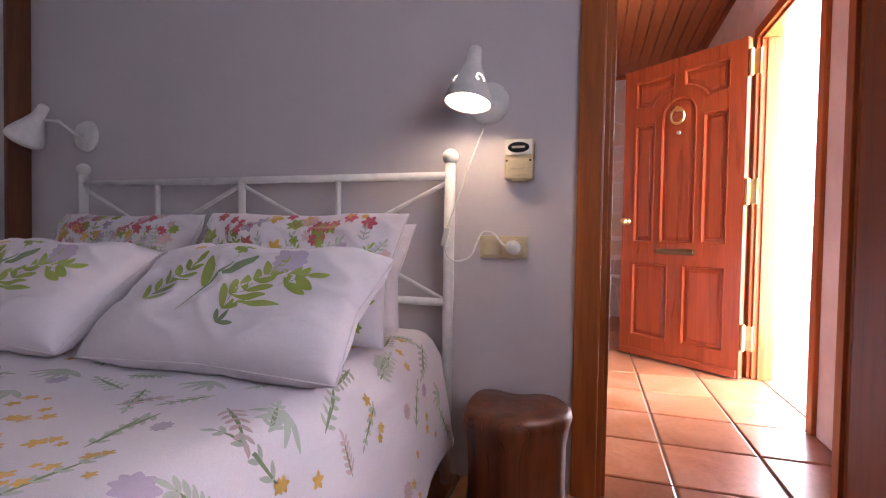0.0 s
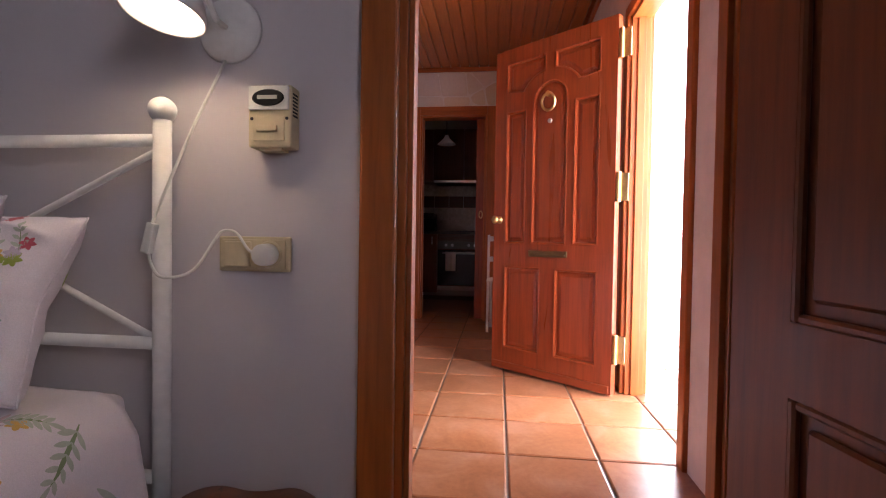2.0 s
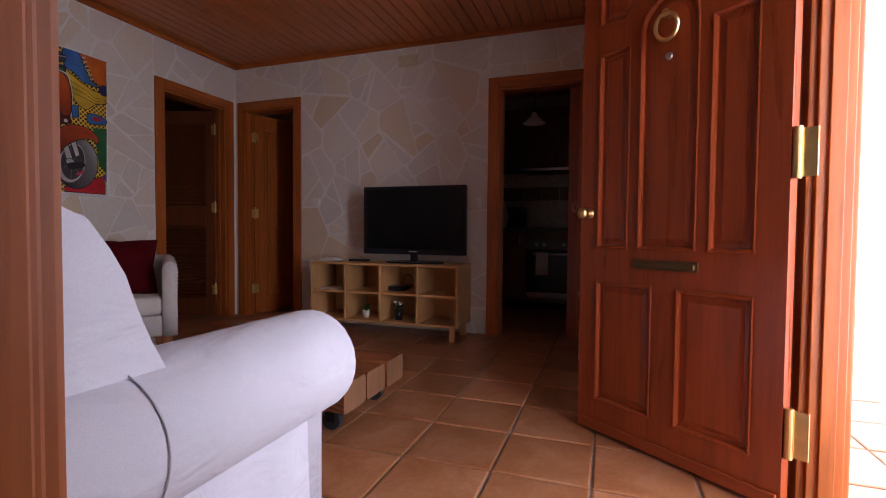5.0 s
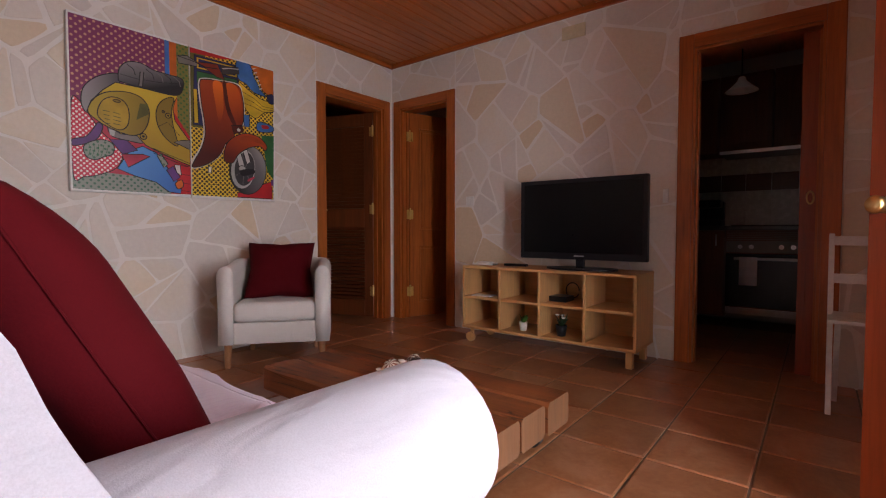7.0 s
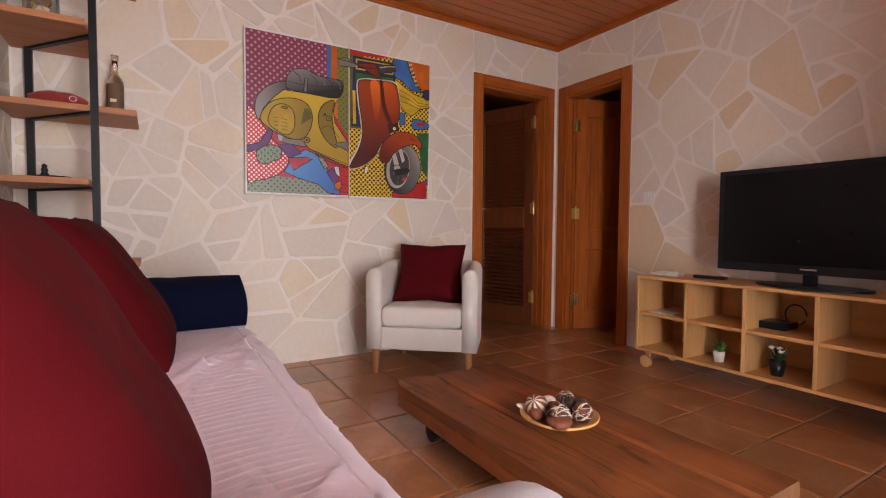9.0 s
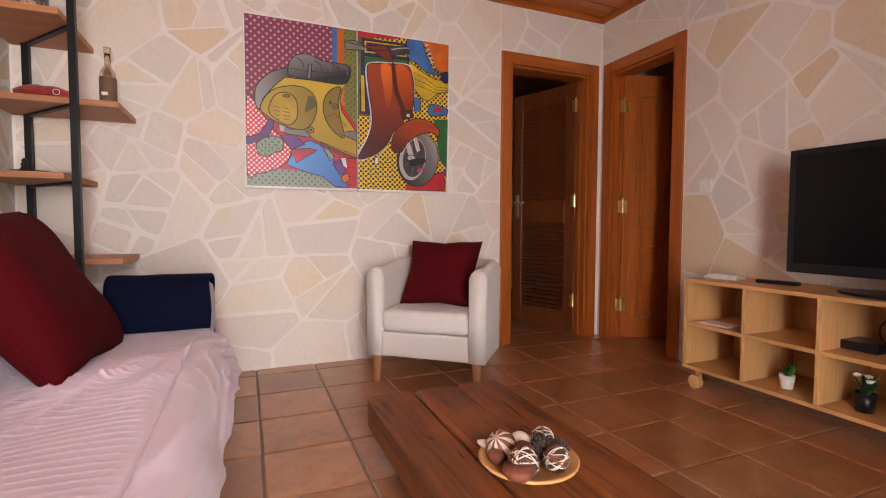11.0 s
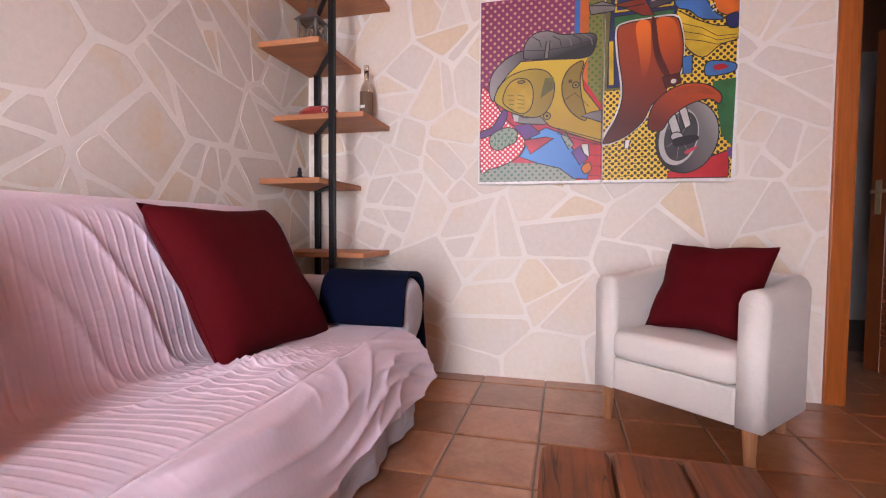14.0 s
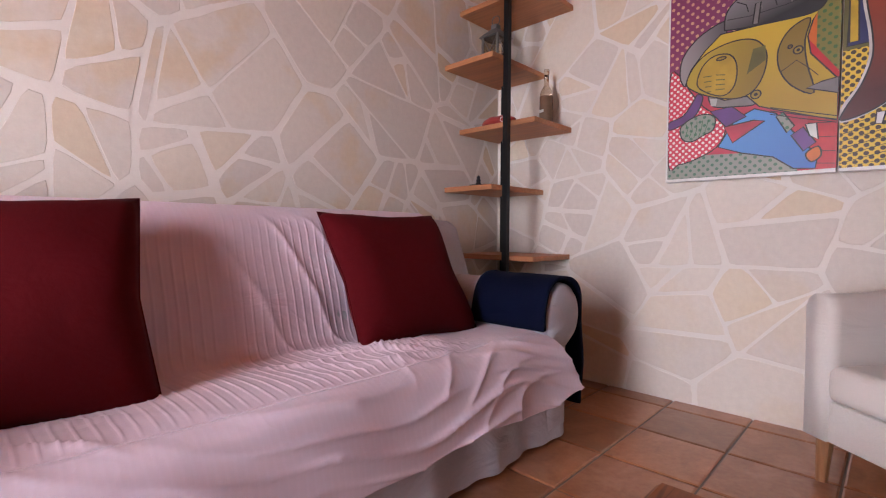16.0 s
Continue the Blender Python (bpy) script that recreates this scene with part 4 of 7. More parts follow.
bmesh.ops.scale(b, vec=(1.55, 0.85, 1), verts=b.verts, space=Matrix.Translation((0.842, -5.50, 0)))
part("foot", b, M_BLACK_PL, tv)

# corner shelf
cs = thing("corner_shelf", "corner shelf of thick reddish boards on black metal posts", "shelf unit")
PA, PB = (-2.825, 2.185), (-2.462, 2.47)
for p in (PA, PB):
    part("post", box(p[0] - 0.015, p[1] - 0.015, 0.0, p[0] + 0.015, p[1] + 0.015, CZ - 0.003, bevel=0.002), M_BLACK, cs)
SHELVES = [(0.675, "y"), (1.052, "x"), (1.395, "y"), (1.735, "x"), (2.075, "y")]
for z, way in SHELVES:
    x1, y1 = (-2.485, 2.63) if way == "y" else (-2.36, 2.452)
    part("board", box(WX + 0.008, SY + 0.008, z, x1, y1, z + 0.028, bevel=0.003), M_SHELF, cs)
    d = Vector((PB[0] - PA[0], PB[1] - PA[1], 0))
    m = Matrix.Translation((*PA, z - 0.012)) @ d.to_track_quat('X', 'Z').to_matrix().to_4x4()
    part("bracket", moved(box(0.012, -0.012, 0, d.length - 0.012, 0.012, 0.0115), m), M_BLACK, cs)

# ---- picture in two panels on the west wall ----


def dots(name, base, spot, pitch, radius, rough=0.45):
    """Printed dots in staggered rows on a sheet that faces x."""
    m, n, l, b = material(name, rough)
    v = coords(n, l, (0, 1 / pitch, 1 / pitch), (45, 0, 0))
    fr = n.new("ShaderNodeVectorMath")
    fr.operation = 'FRACTION'
    l.new(v, fr.inputs[0])
    su = n.new("ShaderNodeVectorMath")
    su.operation = 'DISTANCE'
    su.inputs[1].default_value = (0, 0.5, 0.5)
    l.new(fr.outputs[0], su.inputs[0])
    lt = n.new("ShaderNodeMath")
    lt.operation = 'LESS_THAN'
    lt.inputs[1].default_value = radius
    l.new(su.outputs["Value"], lt.inputs[0])
    l.new(mix(n, l, lt.outputs[0], base, spot), b.inputs["Base Color"])
    return m


def ink(name, c, rough=0.45):
    m, n, l, b = material(name, rough)
    v = coords(n, l)
    f = noise_tex(n, l, v, 9.0, 3)
    l.new(ramp(n, l, f, (0.3, shade(c, 0.6)), (0.7, shade(c, 0.95))), b.inputs["Base Color"])
    return m


INK = {k: ink("ink_" + k, c) for k, c in dict(
    mustard=(0.55, 0.36, 0.03), ochre=(0.36, 0.25, 0.03), olive=(0.16, 0.15, 0.03), brick=(0.25, 0.03, 0.01), orange=(0.72, 0.16, 0.015), rust=(0.40, 0.06, 0.012), maroon=(0.10, 0.012, 0.01),
    grey=(0.24, 0.22, 0.21), pale=(0.55, 0.54, 0.52), black=(0.015, 0.014, 0.016), white=(0.75, 0.73, 0.70), blue=(0.06, 0.20, 0.55), navy=(0.02, 0.03, 0.14),
    violet=(0.16, 0.06, 0.25), rose=(0.62, 0.05, 0.09), green=(0.03, 0.16, 0.05), yellow=(0.78, 0.52, 0.03), red=(0.60, 0.02, 0.03), charcoal=(0.06, 0.055, 0.06)).items()}
INK["purple_dots"] = dots("ink_purple_dots", (0.22, 0.035, 0.11), (0.60, 0.33, 0.20), 0.030, 0.24)
INK["rose_dots"] = dots("ink_rose_dots", (0.66, 0.05, 0.09), (0.85, 0.8, 0.75), 0.020, 0.30)
INK["sage_dots"] = dots("ink_sage_dots", (0.27, 0.29, 0.24), (0.07, 0.16, 0.10), 0.026, 0.26)
INK["olive_dots"] = dots("ink_olive_dots", (0.20, 0.19, 0.04), (0.06, 0.15, 0.04), 0.026, 0.26)
INK["yellow_dots"] = dots("ink_yellow_dots", (0.74, 0.50, 0.04), (0.05, 0.03, 0.01), 0.022, 0.36)


def grade(name, c0, c1, p0, p1, mid=0.5):
    """Printed shading from colour c0 at the drawing's point p0 to c1 at p1."""
    m, n, l, b = material(name, 0.45)
    a, c = [Vector((0, *sheet(*unit(q)))) for q in (p0, p1)]
    d = c - a
    dt = n.new("ShaderNodeVectorMath")
    dt.operation = 'DOT_PRODUCT'
    dt.inputs[1].default_value = d / d.length_squared
    l.new(coords(n, l), dt.inputs[0])
    off = n.new("ShaderNodeMath")
    off.operation = 'SUBTRACT'
    off.inputs[1].default_value = a.dot(d) / d.length_squared
    l.new(dt.outputs["Value"], off.inputs[0])
    l.new(ramp(n, l, off.outputs[0], (0.0, c0), (mid, tuple((u + v) / 2 for u, v in zip(c0, c1))), (1.0, c1)), b.inputs["Base Color"])
    return m


art = thing("wall_picture", "two-panel colourful printed picture of a motor scooter, thin white edge", "picture")
AX = WX + 0.052


def sheet(px, py):
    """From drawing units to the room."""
    t = 12 + (px - 640) * 0.054
    lo = 327 + (px - 637) * 0.0156
    y, z = 3.165 + (px - 638) * 1.25 / 388, 2.052 - (py - t) / (lo - t) * 0.97
    return min(max(y, 3.169), 4.413), min(max(z, 1.086), 2.048)


def unit(q):
    """From the sketch's units to drawing units."""
    return 620 + q[0] / 2.251, q[1] / 2.251


def sk(*pts):
    return [unit(q) for q in pts]


INK["saddle_shade"] = grade("ink_saddle", (0.22, 0.21, 0.21), (0.015, 0.015, 0.017), (300, 175), (330, 275))
INK["guard_shade"] = grade("ink_guard", (0.30, 0.28, 0.28), (0.10, 0.095, 0.10), (90, 300), (200, 300))
INK["shield_shade"] = grade("ink_shield", (0.36, 0.05, 0.008), (0.075, 0.008, 0.006), (600, 220), (570, 540))
INK["hot_shade"] = grade("ink_hot_red", (0.80, 0.17, 0.012), (0.22, 0.025, 0.006), (610, 200), (620, 390))
INK["warm_shade"] = grade("ink_warm_red", (0.62, 0.11, 0.010), (0.22, 0.025, 0.006), (690, 195), (715, 370))
INK["guard_red"] = grade("ink_mudguard", (0.44, 0.06, 0.010), (0.12, 0.012, 0.006), (770, 425), (690, 560))
INK["tyre_shade"] = grade("ink_tyre", (0.02, 0.02, 0.022), (0.30, 0.29, 0.29), (690, 640), (860, 560), 0.75)
INK["body_shade"] = grade("ink_body", (0.62, 0.43, 0.03), (0.42, 0.27, 0.02), (330, 290), (300, 520))
INK["bulge_shade"] = grade("ink_bulge", (0.45, 0.32, 0.03), (0.24, 0.16, 0.02), (140, 380), (310, 440))
INK["blue_shade"] = grade("ink_cloth", (0.10, 0.30, 0.66), (0.05, 0.16, 0.50), (250, 570), (420, 720))


LAYER = [0]


def next_layer():
    LAYER[0] += 1
    return AX + 0.0004 + 0.00006 * LAYER[0]


def flat(name, layer, col, pts):
    b = bmesh.new()
    x = next_layer()
    vs = [b.verts.new((x, *sheet(*p))) for p in pts]
    es = [b.edges.new((vs[i], vs[(i + 1) % len(vs)])) for i in range(len(vs))]
    bmesh.ops.triangle_fill(b, use_beauty=True, use_dissolve=False, edges=es)
    for f in b.faces:
        if f.normal.x < 0:
            f.normal_flip()
    return part(name, b, INK[col], art)


def blob(pts, n=4):
    """A smooth closed outline through points."""
    out = []
    m = len(pts)
    for i in range(m):
        p0, p1, p2, p3 = [Vector(pts[(i + k) % m]) for k in (-1, 0, 1, 2)]
        for k in range(n):
            t = k / n
            q = 0.5 * ((2 * p1) + (p2 - p0) * t + (2 * p0 - 5 * p1 + 4 * p2 - p3) * t * t + (3 * p1 - p0 - 3 * p2 + p3) * t ** 3)
            out.append((q.x, q.y))
    return out


def outlined(name, layer, col, pts, k=1.03, smooth=True, line="black"):
    """A shape with a dark drawn line round it."""
    q = blob(pts) if smooth else pts
    flat(name, layer, col, q)
    b = bmesh.new()
    x = next_layer()
    m = len(q)
    ring = []
    for i in range(m):
        d = Vector(q[(i + 1) % m]) - Vector(q[i - 1])
        s = Vector((-d.y, d.x)).normalized() * 0.85 if d.length > 1e-6 else Vector((0.5, 0))
        ring.append([b.verts.new((x, *sheet(q[i][0] + s.x * k, q[i][1] + s.y * k))) for k in (-1, 1)])
    for i in range(m):
        c = ring[(i + 1) % m]
        b.faces.new((ring[i][0], ring[i][1], c[1], c[0]))
    part(name + "_line", b, INK[line], art)


for x0, x1 in ((638, 835.5), (837.5, 1026)):
    y0, y1 = sheet(x0, 100)[0], sheet(x1, 100)[0]
    part("panel_board", box(WX + 0.012, y0 - (0.008 if x0 < 700 else 0), 1.073, AX, y1 + (0.008 if x0 > 700 else 0), 2.060, bevel=0.002), M_WHITE_PL, art, "white-edged panel")


def lines(name, pts, width=0.9, col="black"):
    """A drawn pen line through points of the sketch."""
    b = bmesh.new()
    x = next_layer()
    q = [Vector(p) for p in sk(*pts)]
    prev = None
    for i, p in enumerate(q):
        d = q[min(i + 1, len(q) - 1)] - q[max(i - 1, 0)]
        o = Vector((-d.y, d.x)).normalized() * width / 2
        cur = [b.verts.new((x, *sheet(*(p + o)))), b.verts.new((x, *sheet(*(p - o))))]
        if prev:
            b.faces.new((prev[0], prev[1], cur[1], cur[0]))
        prev = cur
    part(name, b, INK[col], art)


# left panel: dotted ground, bag, cloth, rear half of the scooter
flat("purple_ground", 0, "purple_dots", sk((44, 30), (386, 46), (386, 420), (44, 420)))
flat("blue_strip", 1, "blue", sk((385, 46), (404, 47), (404, 300), (385, 300)))
flat("orange_strip", 1, "orange", sk((404, 47), (434, 48), (434, 400), (404, 400)))
flat("olive_strip", 1, "olive_dots", sk((434, 48), (486, 51), (486, 480), (434, 480)))
flat("red_field", 1, "red", sk((415, 360), (486, 470), (486, 738), (380, 738), (330, 560)))
for y in (600, 640, 680, 715):
    lines("brick_line", ((395, y), (484, y + 10)))
flat("rose_ground", 1, "rose", sk((44, 400), (250, 430), (420, 480), (420, 700), (44, 700)))
flat("sage_ground", 1, "sage_dots", sk((44, 675), (150, 660), (260, 668), (387, 690), (400, 740), (44, 738)))
outlined("rose_bag", 2, "rose_dots", sk((46, 385), (75, 378), (110, 440), (150, 500), (200, 545), (214, 590), (190, 640), (130, 672), (80, 684), (46, 680)))
outlined("violet_strap", 2, "violet", sk((46, 535), (90, 518), (118, 478), (132, 455), (148, 470), (130, 520), (95, 545), (48, 560)))
outlined("bag_patch", 2, "sage_dots", sk((82, 560), (110, 535), (150, 525), (183, 540), (180, 580), (150, 595), (120, 610), (90, 600)))
for k in range(5):
    lines("patch_line", ((96 + 14 * k, 598), (104 + 14 * k, 570), (98 + 17 * k, 545)), 0.8, "green")
outlined("blue_cloth", 2, "blue_shade", sk((195, 640), (240, 560), (290, 535), (345, 560), (400, 640), (445, 700), (440, 735), (390, 730), (340, 690), (260, 668)), smooth=False)
outlined("violet_fold", 2, "violet", sk((170, 520), (230, 515), (270, 555), (215, 578)), smooth=False)
outlined("rose_fold", 2, "rose", sk((210, 578), (290, 570), (318, 577), (235, 632)), smooth=False)
outlined("sage_tag", 2, "sage_dots", sk((345, 570), (362, 560), (390, 605), (372, 622)), smooth=False)
outlined("violet_tag", 2, "violet", sk((382, 632), (410, 612), (440, 660), (412, 682)), smooth=False)
outlined("white_tag", 2, "white", sk((415, 605), (440, 605), (445, 652), (425, 640)), smooth=False)
outlined("orange_tag", 2, "orange", sk((418, 690), (445, 672), (452, 700), (430, 715)))
outlined("rear_guard", 2, "guard_shade", sk((78, 385), (84, 325), (118, 278), (162, 250), (207, 240), (207, 284), (160, 322), (112, 395), (94, 420)))
outlined("engine", 2, "grey", sk((165, 468), (200, 484), (275, 494), (290, 522), (240, 518), (180, 506)))
flat("engine_light", 2, "pale", sk((168, 478), (190, 482), (186, 506), (172, 502)))
outlined("body", 2, "body_shade", sk((195, 277), (300, 282), (436, 287), (424, 312), (414, 352), (422, 404), (466, 466), (484, 492), (484, 606), (342, 548), (302, 530), (270, 492), (210, 492), (130, 442), (95, 415), (110, 370), (150, 318)), smooth=False)
outlined("side_bulge", 2, "bulge_shade", sk((98, 412), (118, 362), (160, 326), (230, 310), (288, 324), (317, 370), (312, 432), (285, 480), (240, 493), (170, 471), (122, 442)))
outlined("bulge_panel", 2, "mustard", sk((130, 422), (145, 367), (180, 341), (222, 350), (241, 390), (236, 450), (206, 476), (160, 456)))
flat("side_patch", 2, "olive", sk((283, 350), (314, 348), (316, 392), (268, 424)))
for k in range(4):
    lines("vent", ((148 + 3 * k, 402 + 17 * k), (172, 404 + 17 * k)), 1.5, "olive")
    lines("vent", ((184, 404 + 16 * k), (210, 410 + 15 * k)), 1.5, "olive")
outlined("catch", 2, "ochre", sk(*[(198 + 13 * math.cos(a), 355 + 5 * math.sin(a)) for a in [math.pi * i / 8 for i in range(16)]]), smooth=False)
outlined("leg_hollow", 2, "bulge_shade", sk((418, 302), (372, 320), (346, 370), (350, 432), (382, 488), (432, 518), (414, 430), (408, 362)))
lines("hollow_line", ((352, 440), (390, 415), (415, 440), (440, 470)))
for x, y, r in ((393, 386, 11), (293, 492, 13), (374, 371, 5)):
    outlined("bolt", 2, "ochre", sk(*[(x + r * math.cos(a), y + r * math.sin(a)) for a in [math.pi * i / 9 for i in range(18)]]), smooth=False)
    flat("bolt_core", 2, "black", sk(*[(x + 0.4 * r * math.cos(a), y + 0.4 * r * math.sin(a)) for a in [math.pi * i / 6 for i in range(12)]]))
outlined("footboard", 2, "grey", sk((415, 502), (450, 490), (485, 486), (484, 530)), smooth=False)
for k in range(3):
    lines("board_line", ((330, 540 + 10 * k), (400, 565 + 10 * k), (484, 594 + 9 * k)), 1.2)
outlined("saddle", 2, "saddle_shade", sk((205, 262), (210, 215), (240, 181), (290, 175), (340, 195), (400, 201), (458, 212), (452, 270), (420, 290), (340, 286), (260, 278), (212, 270)))
for k in range(6):
    lines("saddle_crease", ((236 + 36 * k, 190 + 3 * k), (262 + 36 * k, 208 + 3 * k), (268 + 36 * k, 232 + 3 * k)), 1.3, "grey" if k % 2 else "black")
lines("saddle_seam", ((212, 238), (270, 246), (360, 244), (452, 232)), 1.0)
outlined("saddle_strap", 2, "grey", sk((286, 214), (300, 212), (294, 276), (280, 274)), smooth=False)
# right panel: crates, dunes and the front half of the scooter
flat("yellow_ground", 0, "yellow_dots", sk((491, 54), (914, 76), (904, 746), (491, 742)))
for k in range(7):
    lines("slant_line", ((492, 628 + 20 * k), (580, 606 + 20 * k), (690, 590 + 22 * k)), 0.8)
flat("olive_ground", 1, "olive", sk((491, 54), (560, 57), (560, 420), (491, 420)))
flat("red_band", 1, "red", sk((491, 54), (700, 64), (640, 76), (491, 78)))
outlined("crate", 1, "navy", sk((510, 84), (718, 90), (718, 410), (500, 410)), smooth=False)
outlined("crate_frame", 1, "yellow", sk((520, 92), (712, 98), (712, 150), (520, 146)), smooth=False)
flat("crate_dark", 1, "navy", sk((528, 100), (704, 105), (704, 142), (528, 138)))
outlined("crate_green", 1, "green", sk((520, 158), (712, 160), (712, 212), (520, 210)), smooth=False)
outlined("crate_field", 1, "yellow", sk((502, 244), (520, 244), (524, 400), (504, 400)), smooth=False)
outlined("blue_shape", 1, "blue", sk((712, 68), (780, 70), (800, 120), (838, 186), (868, 216), (800, 206), (760, 172), (718, 150)))
outlined("orange_shape", 1, "orange", sk((788, 72), (913, 77), (912, 200), (852, 192), (824, 130)))
for k in range(6):
    lines("stitch", ((796 + 7 * k, 90 + 19 * k), (812 + 7 * k, 84 + 19 * k)), 2.4, "white")
outlined("yellow_dune", 1, "yellow", sk((720, 168), (780, 204), (850, 236), (912, 244), (912, 285), (860, 300), (806, 336), (752, 292), (742, 230)))
for k in range(3):
    lines("dune_line", ((740, 214 + 26 * k), (800, 236 + 22 * k), (850, 270 + 14 * k), (910, 272 + 10 * k)), 1.0)
outlined("navy_shape", 1, "navy", sk((874, 214), (896, 200), (912, 206), (911, 246), (884, 246)))
outlined("blue_car", 1, "blue", sk((815, 362), (840, 350), (905, 366), (900, 394), (822, 400)))
flat("car_spot", 1, "red", blob(sk((840, 368), (870, 364), (884, 378), (850, 384))))
flat("green_side", 1, "green", sk((838, 420), (910, 414), (905, 642), (870, 600), (850, 480)))
outlined("red_box", 1, "red", sk((706, 720), (890, 654), (897, 700), (894, 744), (706, 741)), smooth=False)
flat("violet_corner", 1, "violet", sk((888, 650), (905, 640), (905, 682), (892, 672)))
outlined("column", 2, "brick", sk((520, 116), (616, 106), (650, 172), (612, 168), (566, 140)), smooth=False)
outlined("left_grip", 2, "grey", sk((433, 106), (478, 98), (522, 118), (520, 138), (440, 140)), smooth=False)
lines("left_lever", ((440, 108), (500, 116), (560, 132), (620, 128)), 1.6)
outlined("right_grip", 2, "charcoal", sk((630, 110), (720, 100), (724, 130), (640, 150)), smooth=False)
lines("right_lever", ((640, 122), (680, 112), (722, 108)), 2.2, "pale")
flat("shield_edge", 2, "white", blob(sk((524, 206), (552, 183), (620, 178), (718, 180), (742, 228), (750, 300), (742, 384), (700, 408), (692, 456), (652, 486), (622, 544), (560, 594), (493, 616), (493, 572), (524, 520), (544, 450), (541, 380), (529, 300))))
outlined("shield", 2, "shield_shade", sk((532, 206), (560, 189), (620, 185), (714, 187), (736, 230), (745, 300), (736, 380), (702, 402), (690, 452), (650, 482), (620, 540), (560, 590), (494, 610), (500, 580), (532, 520), (552, 450), (549, 380), (537, 300)))
flat("shield_glow", 2, "hot_shade", blob(sk((592, 196), (634, 192), (642, 262), (640, 330), (620, 388), (604, 300))))
flat("shield_flank", 2, "warm_shade", blob(sk((658, 192), (708, 193), (732, 258), (734, 366), (706, 366), (674, 300))))
flat("shield_crease", 2, "maroon", blob(sk((641, 190), (655, 190), (672, 300), (706, 384), (690, 390), (654, 312))))
outlined("lamp_box", 2, "maroon", sk((680, 390), (736, 380), (742, 416), (692, 428)), smooth=False)
flat("badge", 2, "white", sk(*[(717 + 9 * math.cos(a), 407 + 8 * math.sin(a)) for a in [math.pi * i / 8 for i in range(16)]]))
outlined("blue_tag", 2, "blue", sk((743, 328), (774, 325), (774, 386), (746, 386)), smooth=False)


def ring(cx, cy, rx, ry, turn=10, n=32):
    c, s_ = math.cos(radians(turn)), math.sin(radians(turn))
    return sk(*[(cx + rx * math.cos(a) * c - ry * math.sin(a) * s_, cy + rx * math.cos(a) * s_ + ry * math.sin(a) * c) for a in [2 * math.pi * i / n for i in range(n)]])


outlined("tyre", 2, "tyre_shade", ring(764, 602, 98, 124), smooth=False)
flat("wheel_rim", 2, "pale", ring(738, 600, 62, 98))
flat("wheel_inside", 2, "charcoal", ring(745, 598, 52, 86))
for k in range(7):
    a = 2 * math.pi * k / 7
    lines("spoke", ((742, 602), (745 + 48 * math.cos(a), 598 + 80 * math.sin(a))), 0.9, "grey")
outlined("fork_leg", 2, "pale", sk((700, 532), (725, 520), (747, 590), (720, 602)), smooth=False)
outlined("fork_rod", 2, "white", sk((736, 506), (760, 500), (776, 560), (757, 572)), smooth=False)
outlined("hub", 2, "pale", ring(732, 598, 20, 15, 0), smooth=False)
flat("brake", 2, "black", blob(sk((722, 606), (790, 596), (796, 616), (732, 634))))
flat("tyre_glint", 2, "rose", blob(sk((760, 650), (796, 634), (790, 646), (764, 660))))
outlined("mudguard", 2, "guard_red", sk((640, 562), (650, 492), (690, 446), (750, 420), (820, 428), (866, 466), (860, 496), (830, 478), (770, 490), (712, 530), (682, 574)))
flat("mudguard_glow", 2, "rust", blob(sk((706, 456), (760, 430), (820, 440), (850, 466), (790, 456), (736, 470))))
outlined("stand", 2, "white", sk((564, 600), (582, 600), (576, 632), (562, 630)), smooth=False)

# ---- small things in the living room ----


def leaf_blade(b, root, tip, width, bend=0.0):
    """One thin pointed leaf from root to tip."""
    root, tip = Vector(root), Vector(tip)
    d = tip - root
    side = d.cross(Vector((0.3, 0.2, 1))).normalized()
    up = side.cross(d).normalized()
    prev = None
    for i in range(5):
        t = i / 4
        w = width * math.sin(math.pi * min(0.97, 0.12 + 0.85 * t)) * (1 - 0.2 * t)
        p = root + d * t + up * bend * math.sin(math.pi * t)
        cur = [b.verts.new(p - side * w), b.verts.new(p + up * -0.15 * w), b.verts.new(p + side * w)]
        if prev:
            b.faces.new((prev[0], prev[1], cur[1], cur[0]))
            b.faces.new((prev[1], prev[2], cur[2], cur[1]))
        prev = cur


M_LEAF = plain("succulent_green", (0.07, 0.19, 0.03), 0.5)
M_LEAF_D = plain("dark_leaf", (0.03, 0.07, 0.025), 0.5)
rng = random.Random(5)


